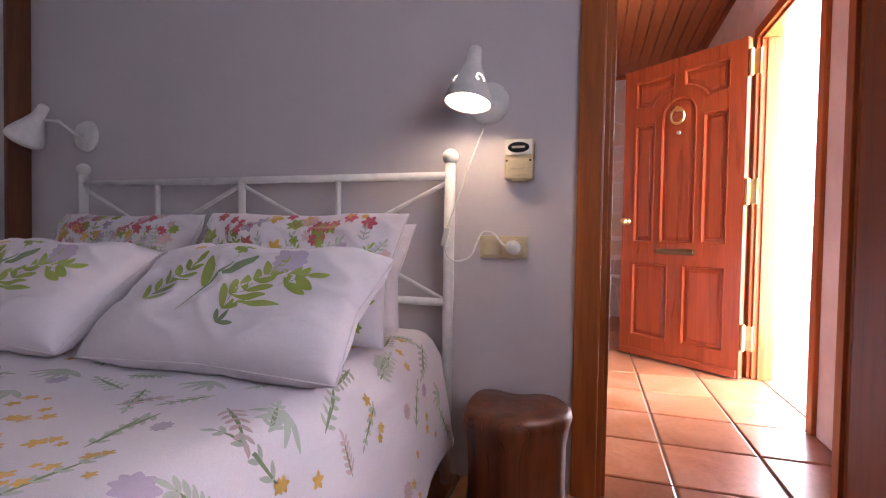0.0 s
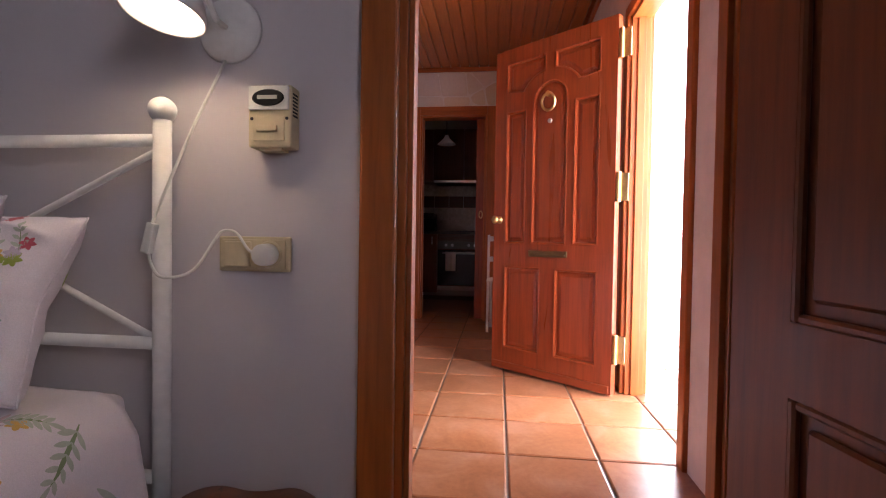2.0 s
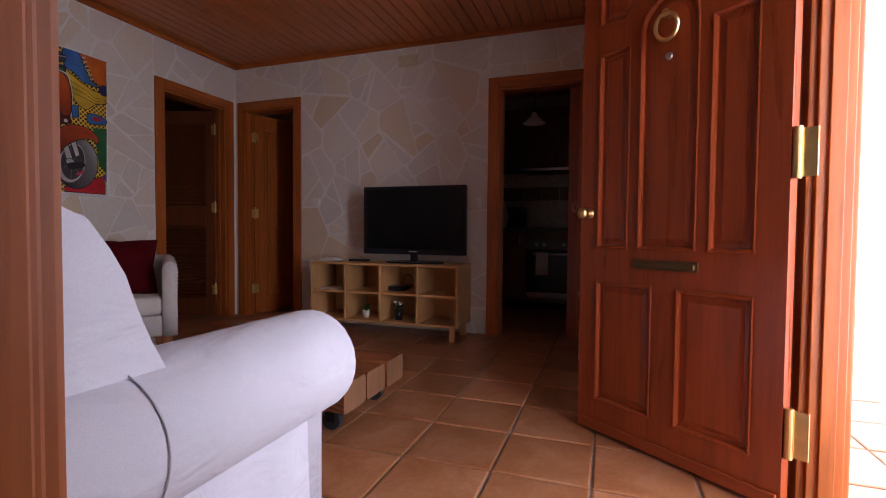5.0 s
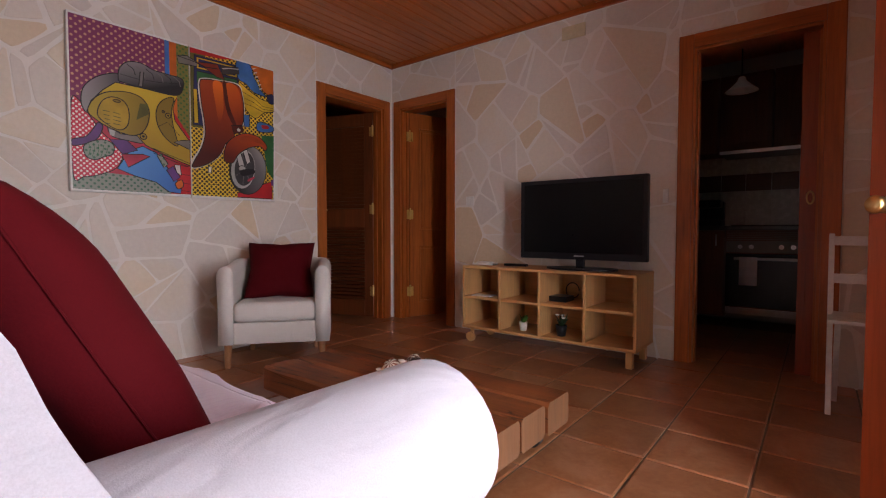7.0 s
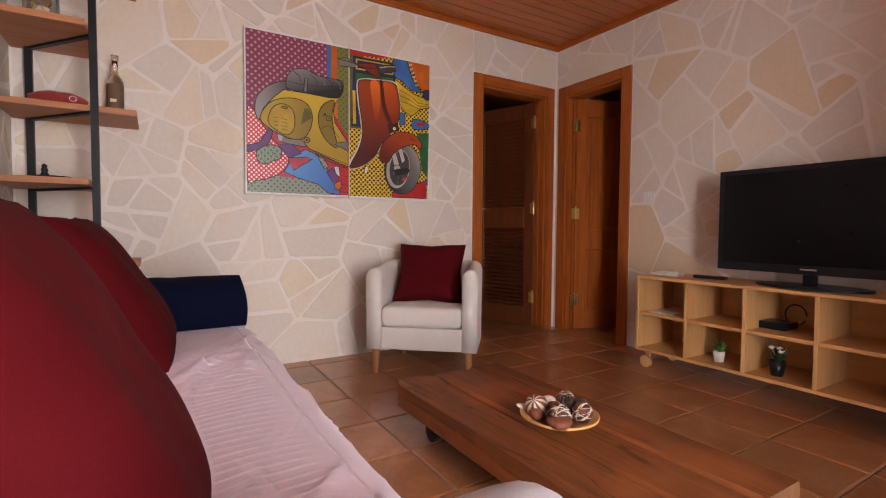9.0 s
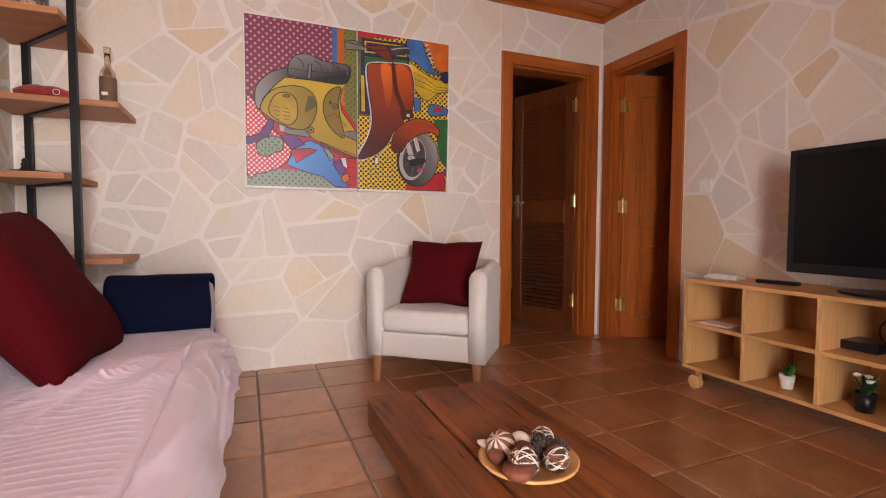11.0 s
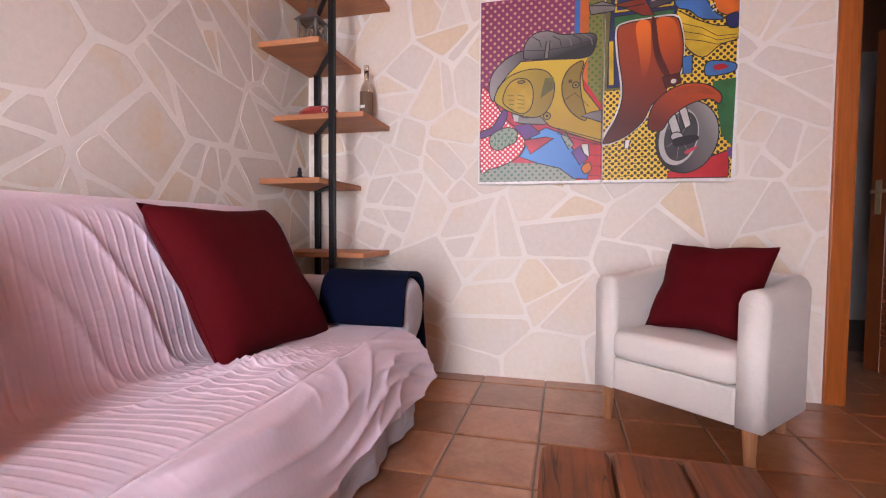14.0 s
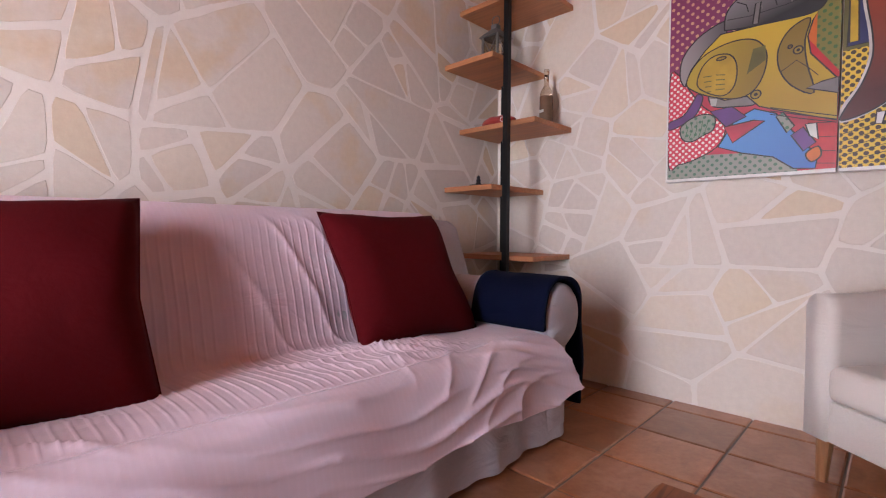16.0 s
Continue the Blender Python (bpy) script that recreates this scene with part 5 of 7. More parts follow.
def potted(name, label, at, pot_mat, rad, h, leafmat, n, reach, flowers=False):
    t = thing(name, label, "plant")
    part("pot", lathe([(0, 0), (rad * 0.72, 0), (rad, h), (rad * 0.9, h), (rad * 0.85, h - 0.008), (0, h - 0.008)], at), pot_mat, t, "", True)
    b = bmesh.new()
    for i in range(n):
        a = rng.uniform(0, 2 * math.pi)
        r, z = rng.uniform(0.25, 1) * reach, rng.uniform(0.3, 1.3) * reach
        p = (at[0] + 0.3 * rad * math.cos(a), at[1] + 0.3 * rad * math.sin(a), at[2] + h - 0.005)
        leaf_blade(b, p, (at[0] + r * math.cos(a), at[1] + r * math.sin(a), at[2] + h + z), 0.008, 0.006)
    part("leaves", b, leafmat, t)
    if flowers:
        for k in ((-0.02, -0.02, 0.07), (0.025, -0.025, 0.055), (0.0, 0.02, 0.062)):
            q = (at[0] + k[0], at[1] + k[1], at[2] + h + k[2])
            fb_ = ball(q, 0.012, (1, 1, 0.7), 10, 6)
            for j in range(6):
                leaf_blade(fb_, q, (q[0] + 0.02 * math.cos(j), q[1] + 0.02 * math.sin(j), q[2] + 0.004), 0.007)
            part("flower", fb_, M_WHITE_PL, t, "white blossom")
    return t


potted("potted_succulent", "small green succulent in a white pot on the bench", (-1.245, 5.43, CB + T), M_WHITE_PL, 0.032, 0.062, M_LEAF, 46, 0.045)
potted("potted_flowers", "dark-leaved plant with white flowers in a black pot", (-0.95, 5.43, CB + T), M_BLACK_PL, 0.04, 0.075, M_LEAF_D, 60, 0.06, True)
t = thing("receiver_box", "black receiver box with a looped cable in the bench", "electronics")
part("case", box(-1.10, 5.46, 0.354, -0.93, 5.60, 0.392, bevel=0.004), M_BLACK_PL, t)
part("cable", sweep([(-0.93 + 0.05 * math.cos(a) - 0.03, 5.64, 0.42 + 0.055 * math.sin(a)) for a in [2 * math.pi * i / 26 for i in range(25)]], 0.004, 6), M_RUBBER, t)
t = tagged(part("remote_control", moved(box(-0.09, -0.022, 0, 0.09, 0.022, 0.018, bevel=0.005), pose(-1.36, 5.52, CT, 0, 0, 8)), M_BLACK_PL), "black remote control lying on the bench", "remote control")
b = moved(box(-0.085, -0.05, 0, 0.085, 0.05, 0.014, bevel=0.005), pose(-1.62, 5.5, CT, 0, 0, 10))
box(-1.68, 5.46, CT + 0.014, -1.57, 5.54, CT + 0.024, bevel=0.004, bm=b)
tagged(part("router", b, M_WHITE_PL), "flat white plastic box lying on the bench", "electronics")
tagged(part("paper_stack", moved(box(-0.08, -0.055, 0, 0.08, 0.055, 0.006, bevel=0.001), pose(-1.58, 5.42, 0.354, 0, 0, 6)), M_WHITE_PL), "thin booklet lying in a bench compartment", "booklet")


def switch_plate(name, label, x, z, w=0.08, h=0.08, y=NY):
    t = thing(name, label, "switch")
    part("plate", box(x - w / 2, y - 0.012, z - h / 2, x + w / 2, y - 0.003, z + h / 2, bevel=0.003), M_WHITE_PL, t)
    part("rocker", box(x - w * 0.3, y - 0.016, z - h * 0.3, x + w * 0.3, y - 0.011, z + h * 0.3, bevel=0.002), M_WHITE_PL, t)


switch_plate("light_switch", "white light switch on the stone wall", -1.93, 1.105)
switch_plate("thermostat", "narrow white switch on the stone wall", -0.365, 1.08, 0.035, 0.09)
t = thing("vent_plate", "yellowed rectangular vent plate on the stone wall", "vent")
part("plate", box(-1.10, NY - 0.014, 2.255, -0.92, NY - 0.004, 2.35, bevel=0.003), M_CREAM_PL, t)
for k in range(4):
    part("slot", box(-1.085, NY - 0.0165, 2.27 + 0.018 * k, -0.935, NY - 0.0135, 2.276 + 0.018 * k), M_CREAM_PL, t)
t = thing("wall_switch", "cream switch on the rosy plaster wall", "switch")
part("plate", box(EX - 0.011, 2.545, 1.0, EX - 0.001, 2.62, 1.085, bevel=0.003), M_WHITE_PL, t)
part("rocker", box(EX - 0.015, 2.56, 1.02, EX - 0.010, 2.605, 1.065, bevel=0.002), M_WHITE_PL, t)

# bowl of dried fruit and cones
BX, BY, BZ = -0.905, 3.835, 0.2215
bowl = tagged(part("bowl", lathe([(0, 0.004), (0.05, 0.0), (0.055, 0.006), (0.095, 0.018), (0.128, 0.034), (0.13, 0.04), (0.124, 0.041), (0.09, 0.026), (0.05, 0.013), (0, 0.012)], (BX, BY, BZ), 40), M_OAK, None, "", True), "shallow turned wooden bowl on the low table", "bowl")
M_DRY = wood("dried_fruit", (0.20, 0.06, 0.03), "z", 0.6, 0.5, 2.5)
M_PALE = cloth("pale_husk", (0.62, 0.52, 0.42), 0.8, 160.0, 0.2)
M_CONE = plain("pine_cone", (0.05, 0.035, 0.03), 0.7)


def striped_gourd(c, r):
    t = thing("dried_gourd", "dried gourd with pale and brown stripes in the bowl", "decoration")
    b = bmesh.new()
    bmesh.ops.create_uvsphere(b, u_segments=32, v_segments=14, radius=r)
    for v in b.verts:
        a = math.atan2(v.co.y, v.co.x)
        v.co.x *= 1 + 0.05 * math.cos(8 * a)
        v.co.y *= 1 + 0.05 * math.cos(8 * a)
    for f in b.faces:
        q = f.calc_center_median()
        f.material_index = 1 if int((math.atan2(q.y, q.x) + math.pi) / (2 * math.pi) * 16) % 2 else 0
    moved(b, Matrix.Translation(c) @ pose(0, 0, 0, 35, 20, 0))
    part("husk", b, [M_PALE, M_DRY], t, "", True)
    part("stalk", tube((c[0], c[1], c[2] + r * 0.9), (c[0] + 0.006, c[1], c[2] + r * 1.2), 0.004), M_DRY, t)


def cone_fruit(c, r):
    t = thing("pine_cone", "dark pine cone with pale scale tips in the bowl", "pine cone")
    part("core", ball(c, r * 0.75, (1, 1, 1.15)), M_CONE, t)
    b = bmesh.new()
    for k in range(70):
        z = 1 - 2 * (k + 0.5) / 70
        a = k * 2.39996
        d = Vector((math.sqrt(1 - z * z) * math.cos(a), math.sqrt(1 - z * z) * math.sin(a), z))
        q = Vector(c) + d * r * 0.7
        join(b, tube(q, q + (d + Vector((0, 0, 0.4))).normalized() * r * 0.34, r * 0.17, r * 0.05, 5))
    tagged(part("scale_layer", b, M_CONE, t), kind="stuff")


def fibre_ball(c, r):
    t = thing("fibre_ball", "woven ball of dark and pale fibres in the bowl", "decoration")
    part("core", ball(c, r * 0.9), M_CONE, t)
    r_ = random.Random(int(c[0] * 1000))
    for mat, nm, q in ((M_PALE, "pale_fibres", 7), (M_DRY, "brown_fibres", 10)):
        b = bmesh.new()
        for k in range(q):
            ax = Vector((r_.gauss(0, 1), r_.gauss(0, 1), r_.gauss(0, 1))).normalized()
            o = ax.orthogonal().normalized()
            w = ax.cross(o)
            join(b, sweep([Vector(c) + (o * math.cos(a) + w * math.sin(a)) * r * (0.97 + 0.04 * math.sin(3 * a + k)) for a in [2 * math.pi * i / 20 for i in range(21)]], 0.0016, 4))
        part(nm, b, mat, t)


striped_gourd((BX - 0.055, BY - 0.05, BZ + 0.052), 0.040)
fibre_ball((BX + 0.045, BY - 0.045, BZ + 0.052), 0.040)
fibre_ball((BX + 0.065, BY + 0.04, BZ + 0.055), 0.033)
fibre_ball((BX - 0.04, BY + 0.07, BZ + 0.056), 0.033)
cone_fruit((BX + 0.0, BY + 0.045, BZ + 0.052), 0.036)
cone_fruit((BX + 0.02, BY + 0.085, BZ + 0.054), 0.026)
tagged(part("dried_pod", ball((BX - 0.012, BY - 0.008, BZ + 0.046), 0.034, (1, 0.9, 0.85)), M_DRY, None, "", True), "smooth red-brown dried pod in the bowl", "decoration")
tagged(part("dried_pod", ball((BX - 0.02, BY - 0.085, BZ + 0.046), 0.022, (1.2, 0.9, 0.8)), M_DRY, None, "", True), "small red-brown dried pod in the bowl", "decoration")
tagged(part("white_pod", ball((BX - 0.062, BY + 0.012, BZ + 0.054), 0.027, (1, 1, 0.85)), M_PALE, None, "", True), "rough whitish dried pod in the bowl", "decoration")
tagged(part("half_shell", lathe([(0.036, 0.03), (0.04, 0.018), (0.03, 0.004), (0.0, 0.0), (0.0, 0.004), (0.027, 0.008), (0.034, 0.02)], (BX + 0.075, BY - 0.075, BZ + 0.034)), M_DRY, None, "", True), "hollow reddish fruit shell in the bowl", "decoration")
tagged(part("dried_petal", moved(ball((0, 0, 0), 0.034, (1.3, 0.5, 0.14)), pose(BX - 0.085, BY - 0.06, BZ + 0.04, 20, 15, 60)), M_PALE, None, "", True), "pale curved husk on the bowl rim", "decoration")

# things on the corner shelf
S = {k: z + 0.028 for k, (z, w) in enumerate(SHELVES)}
M_GLASS, gn, gl, gb = material("clear_glass", 0.05)
gb.inputs["Transmission Weight"].default_value = 1.0
gb.inputs["IOR"].default_value = 1.45
gb.inputs["Base Color"].default_value = (0.80, 0.70, 0.58, 1)
M_ZINC = plain("weathered_zinc", (0.22, 0.21, 0.20), 0.55, 0.7)
M_LABEL = plain("brown_label", (0.16, 0.09, 0.05), 0.6)
M_WAX = plain("candle_wax", (0.8, 0.72, 0.55), 0.5)
t = thing("bottle", "clear glass bottle with a brown label on the shelf", "bottle")
bx, by, bz = -2.745, 2.535, S[2]
part("glass", lathe([(0, 0), (0.033, 0), (0.036, 0.006), (0.036, 0.18), (0.03, 0.20), (0.014, 0.225), (0.0125, 0.29), (0.016, 0.292), (0.016, 0.315), (0, 0.315)], (bx, by, bz)), M_GLASS, t, "", True)
part("wrapper", lathe([(0.0368, 0.012), (0.0372, 0.014), (0.0372, 0.165), (0.0368, 0.167)], (bx, by, bz)), M_LABEL, t, "brown paper wrapper")
part("label_bar", box(bx + 0.030, by - 0.02, bz + 0.075, bx + 0.0385, by + 0.006, bz + 0.09), M_WHITE_PL, t)
t = thing("red_pouch", "red patterned cloth pouch lying on the shelf", "pouch")
def pouch(u, v):
    a = 2 * math.pi * v
    k = math.sin(math.pi * min(1, max(0.02, u))) ** 0.45
    w = 0.034 + 0.008 * noise.noise(Vector((u * 5, v * 3, 1)))
    return Vector((-2.575 + 0.012 * math.sin(u * 5) + w * 1.3 * k * math.cos(a), 2.22 + 0.22 * u, S[2] + 0.028 + w * k * math.sin(a)))
part("cloth", grid_sheet(pouch, 26, 18), cloth("red_batik", (0.33, 0.03, 0.025), 0.7, 60.0, 0.5), t, "", True)
for k in (0.3, 0.52, 0.75):
    c = Vector((-2.535, 2.22 + 0.22 * k, S[2] + 0.03))
    part("ring_print", sweep([c + Vector((0.0, 0.013 * math.cos(a), 0.012 * math.sin(a))) for a in [2 * math.pi * i / 14 for i in range(15)]], 0.0016, 5), M_WHITE_PL, t)
t = thing("lantern", "weathered metal lantern with crossed bars and a candle", "lantern")
lx, ly, lz = -2.62, 2.27, S[3]
part("base", box(lx - 0.06, ly - 0.06, lz, lx + 0.06, ly + 0.06, lz + 0.015, bevel=0.002), M_ZINC, t)
for sx in (-1, 1):
    for sy in (-1, 1):
        part("corner_post", box(lx + sx * 0.052 - 0.006, ly + sy * 0.052 - 0.006, lz + 0.015, lx + sx * 0.052 + 0.006, ly + sy * 0.052 + 0.006, lz + 0.185), M_ZINC, t)
for q in range(4):
    a = math.pi / 2 * q
    d, e = Vector((math.cos(a), math.sin(a), 0)), Vector((-math.sin(a), math.cos(a), 0))
    o = Vector((lx, ly, lz)) + d * 0.055
    for s in (-1, 1):
        part("cross_bar", tube(o - e * 0.05 * s + Vector((0, 0, 0.02)), o + e * 0.05 * s + Vector((0, 0, 0.18)), 0.002, segs=6), M_ZINC, t)
    p = part("pane", moved(box(-0.047, -0.001, 0.017, 0.047, 0.001, 0.183), Matrix.Translation(Vector((lx, ly, lz)) + d * 0.05) @ pose(0, 0, 0, 0, 0, math.degrees(a) + 90)), M_GLASS, t)
    p.visible_shadow = False
b = bmesh.new()
bmesh.ops.create_cone(b, cap_ends=True, segments=4, radius1=0.10, radius2=0.03, depth=0.05)
part("roof", moved(b, Matrix.Translation((lx, ly, lz + 0.21)) @ pose(0, 0, 0, 0, 0, 45)), M_ZINC, t)
part("chimney", box(lx - 0.02, ly - 0.02, lz + 0.235, lx + 0.02, ly + 0.02, lz + 0.26, bevel=0.003), M_ZINC, t)
part("carry_ring", sweep([(lx, ly + 0.028 * math.cos(a), lz + 0.285 + 0.028 * math.sin(a)) for a in [2 * math.pi * i / 20 for i in range(21)]], 0.003, 6), M_ZINC, t)
part("candle", tube((lx, ly, lz + 0.016), (lx, ly, lz + 0.10), 0.03, segs=22), M_WAX, t)
t = thing("incense_holder", "small dark figure on a black tray on the shelf", "ornament")
ix, iy, iz = -2.46, 2.31, S[1]
part("tray", lathe([(0, 0), (0.07, 0), (0.075, 0.008), (0.068, 0.008), (0.06, 0.004), (0, 0.004)], (ix, iy, iz)), M_BLACK_PL, t)
b = lathe([(0.0, 0.0), (0.02, 0.0), (0.016, 0.012), (0.010, 0.022), (0.014, 0.032), (0.008, 0.04), (0.011, 0.05), (0.0, 0.06)], (ix + 0.01, iy - 0.02, iz + 0.004), 14)
part("figure", b, M_BLACK_PL, t, "", True)
tagged(part("tealight", lathe([(0, 0), (0.019, 0), (0.019, 0.016), (0.0175, 0.016), (0.0175, 0.010), (0, 0.010)], (-2.55, 2.41, S[1])), M_STEEL, None, "", True), "small silver tealight cup on the shelf", "candle")

# folding chair behind the front door
fc = thing("folding_chair", "white wooden folding chair behind the open door", "chair", "", (0.67, 5.28, 0), 0)
for x in (-0.19, 0.19):
    part("back_leg", moved(box(-0.011, -0.016, 0, 0.011, 0.016, 0.86, bevel=0.003), Matrix.Translation((x, -0.10, 0)) @ pose(0, 0, 0, -14)), M_WHITE_ME, fc)
    part("front_leg", moved(box(-0.011, -0.016, 0, 0.011, 0.016, 0.52, bevel=0.003), Matrix.Translation((x * 0.86, 0.16, 0)) @ pose(0, 0, 0, 32)), M_WHITE_ME, fc)
for z, y in ((0.60, 0.055), (0.78, 0.10)):
    part("back_slat", box(-0.20, y - 0.008, z, 0.20, y + 0.008, z + 0.045, bevel=0.003), M_WHITE_ME, fc)
for k in range(6):
    part("seat_slat", box(-0.20, -0.20 + 0.055 * k, 0.44, 0.20, -0.155 + 0.055 * k, 0.455, bevel=0.002), M_WHITE_ME, fc)

# ---- bedroom ----
M_PRINT = {k: cloth("print_" + k, c, 0.85, 500.0, 0.35) for k, c in dict(leaf=(0.35, 0.42, 0.08), dark=(0.24, 0.31, 0.16), sage=(0.50, 0.54, 0.46), lilac=(0.52, 0.43, 0.54), yellow=(0.76, 0.46, 0.10), rose=(0.60, 0.12, 0.16), pink=(0.68, 0.50, 0.50)).items()}


def blade_uv(pts, u, v, ang, ln, wd, surf):
    """A leaf-shaped patch of print laid on a surface: surf(u, v) gives its points."""
    c, s = math.cos(ang), math.sin(ang)
    prev = None
    for i in range(7):
        t = i / 6
        w = wd * math.sin(math.pi * (0.04 + 0.92 * t)) ** 0.8
        cur = []
        for k in (-1, 0, 1):
            du, dv = ln * t * c - k * w * s, ln * t * s + k * w * c
            cur.append(pts.verts.new(surf(u + du, v + dv)))
        if prev:
            pts.faces.new((prev[0], prev[1], cur[1], cur[0]))
            pts.faces.new((prev[1], prev[2], cur[2], cur[1]))
        prev = cur


def sprig(sets, u, v, ang, ln, n, surf, col="leaf", wd=0.028, blade=0.15):
    """A stem with paired leaves."""
    blade_uv(sets.setdefault("dark", bmesh.new()), u, v, ang, ln, 0.004, surf)
    for i in range(n):
        t = (i + 0.6) / n
        pu, pv = u + ln * t * math.cos(ang), v + ln * t * math.sin(ang)
        for s in (-1, 1):
            blade_uv(sets.setdefault(col, bmesh.new()), pu, pv, ang + s * 0.85, blade * (1.1 - 0.4 * t), wd, surf)
    blade_uv(sets[col], u + ln * math.cos(ang), v + ln * math.sin(ang), ang, blade, wd, surf)


def flower(sets, u, v, r, surf, col, n=7):
    for i in range(n):
        blade_uv(sets.setdefault(col, bmesh.new()), u, v, 2 * math.pi * i / n, r, r * 0.3, surf)


def finish_print(sets, root):
    for k, b in sets.items():
        tagged(part("print_" + k, b, M_PRINT[k], root, "", True), kind="stuff")


def pillow(label, bl, br, tl, w, h, t, style, seed):
    m = lean(bl, br, tl, w, h)
    root = cushion_thing("pillow", label, (w, h), m, M_SHEET, "pillow", "pillows on the bed", t, 0.45, 0.05)
    asp = w / h
    def face(side):
        return lambda u, v: cushion_point(max(-0.99, min(0.99, u / asp)), max(-0.99, min(0.99, v)), side, w, h, t, 0.45, 0.05) + Vector((0, 0.0018 * side, 0))
    surf = face(-1)
    sets = {}
    r = random.Random(seed)
    if style == "large":
        sprig(sets, 0.25, -0.6, 1.2, 0.85, 5, surf, "leaf", 0.062, 0.40)
        sprig(sets, 0.8, -0.05, 0.5, 0.3, 2, surf, "leaf", 0.07, 0.34)
        blade_uv(sets["leaf"], 0.55, -0.42, 0.1, 0.45, 0.07, surf)
        flower(sets, 0.72, 0.42, 0.25, surf, "lilac", 15)
        blade_uv(sets["dark"], -0.35, -0.6, 1.3, 1.1, 0.016, surf)
        blade_uv(sets["leaf"], -0.25, -0.15, 1.95, 0.6, 0.09, surf)
        blade_uv(sets["dark"], -0.2, 0.05, 0.75, 0.6, 0.07, surf)
        flower(sets, -0.05, 0.6, 0.14, surf, "leaf", 7)
        sprig(sets, -0.95, -0.55, 1.25, 0.8, 5, surf, "leaf", 0.045, 0.32)
        blade_uv(sets["dark"], -0.9, -0.35, 0.5, 0.35, 0.03, surf)
        flower(sets, -0.8, 0.62, 0.1, surf, "yellow", 6)
        for k in range(3):
            blade_uv(sets["dark"], 0.3, -0.7, 0.2 + k * 0.9, 0.2, 0.03, surf)
    else:
        for k in range(80):
            u, v = r.uniform(-1.75, 1.75), r.uniform(-0.85, 0.9)
            flower(sets, u, v, r.uniform(0.07, 0.15), surf, r.choice(("rose", "yellow", "lilac", "pink", "leaf")), r.choice((5, 6, 7)))
        back = face(1)
        for k in range(40):
            flower(sets, r.uniform(-0.94, 0.94) * asp, r.uniform(-0.9, 0.9), r.uniform(0.05, 0.1), back, r.choice(("yellow", "yellow", "pink", "leaf", "sage")), 6)
        for k in range(16):
            e = asp * r.choice((-1, 1)) * r.uniform(0.72, 0.9)
            flower(sets, e, r.uniform(-0.9, 0.9), r.uniform(0.05, 0.09), surf, r.choice(("yellow", "lilac", "rose", "leaf")), 6)
            sprig(sets, e, r.uniform(-0.85, 0.6), r.uniform(1.2, 1.9), 0.25, 3, surf, "sage", 0.018, 0.1)
        for k in range(7):
            flower(sets, 0.8 + r.uniform(-0.3, 0.3), 0.7 + r.uniform(-0.15, 0.12), r.uniform(0.07, 0.12), surf, "rose", 6)
            flower(sets, -0.9 + r.uniform(-0.3, 0.3), 0.65 + r.uniform(-0.15, 0.12), r.uniform(0.06, 0.1), surf, "rose", 6)
        for k in range(26):
            sprig(sets, r.uniform(-1.6, 1.7), r.uniform(-0.8, 0.2), r.uniform(0.6, 2.4), 0.4, 3, surf, r.choice(("sage", "leaf", "sage")), 0.02, 0.14)
    finish_print(sets, root)
    return root


bed = thing("bed", "white tubular metal bed made up with floral linen", "bed")
PX = (-1.69, -0.100)
HYB = 1.972
for x in PX:
    part("post", tube((x, HYB, 0), (x, HYB, 1.022), 0.017, segs=18), M_WHITE_ME, bed, "", True)
    part("finial", ball((x, HYB, 1.042), 0.026), M_WHITE_ME, bed, "round finial", True)
for z in (0.983, 0.58, 0.31):
    part("rail", tube((PX[0], HYB, z), (PX[1], HYB, z), 0.013), M_WHITE_ME, bed, "", True)
xm = (PX[0] + PX[1]) / 2
part("upright", tube((xm, HYB, 0.58), (xm, HYB, 0.983), 0.013), M_WHITE_ME, bed)
for x0, x1 in ((PX[0], xm), (xm, PX[1])):
    part("upright", tube(((x0 + x1) / 2, HYB, 0.58), ((x0 + x1) / 2, HYB, 0.983), 0.010), M_WHITE_ME, bed)
    part("brace", tube((x0, HYB - 0.004, 0.58), (x1, HYB - 0.004, 0.965), 0.007), M_WHITE_ME, bed)
    part("brace", tube((x0, HYB + 0.004, 0.965), (x1, HYB + 0.004, 0.58), 0.007), M_WHITE_ME, bed)
part("bed_frame", box(PX[0] + 0.02, -0.13, 0.24, PX[1] - 0.03, HYB - 0.02, 0.30, bevel=0.006), M_WHITE_ME, bed)
part("mattress", box(PX[0] + 0.03, -0.10, 0.30, PX[1] - 0.045, HYB - 0.025, 0.49, bevel=0.03, segs=3), M_SHEET, bed, "", True)
for x in PX:
    part("foot_post", tube((x, -0.13, 0), (x, -0.13, 0.6), 0.017), M_WHITE_ME, bed)


def spread_point(u, v, lift=0.0):
    """u: metres along the bed from its foot; v: metres from the far side over the top and down the near side."""
    y = -0.045 + u
    w = PX[1] - PX[0] - 0.05
    x0 = PX[0] + 0.02
    wr = 0.006 * noise.noise(Vector((u * 3, v * 3, 4))) + 0.004 * noise.noise(Vector((u * 9, v * 7, 1)))
    if v < w:
        e = min(1.0, (w - v) / 0.06)
        return Vector((x0 + v, y, 0.504 - 0.028 * (1 - e) ** 2 + wr + lift))
    d = v - w
    a = min(1.0, d / 0.05)
    flare = 0.022 * a + 0.19 * d + 0.014 * math.sin(u * 16 + 1.3 * math.sin(u * 5)) * d / 0.3
    return Vector((x0 + w + flare + lift, y, 0.476 - d * 0.97 + wr))


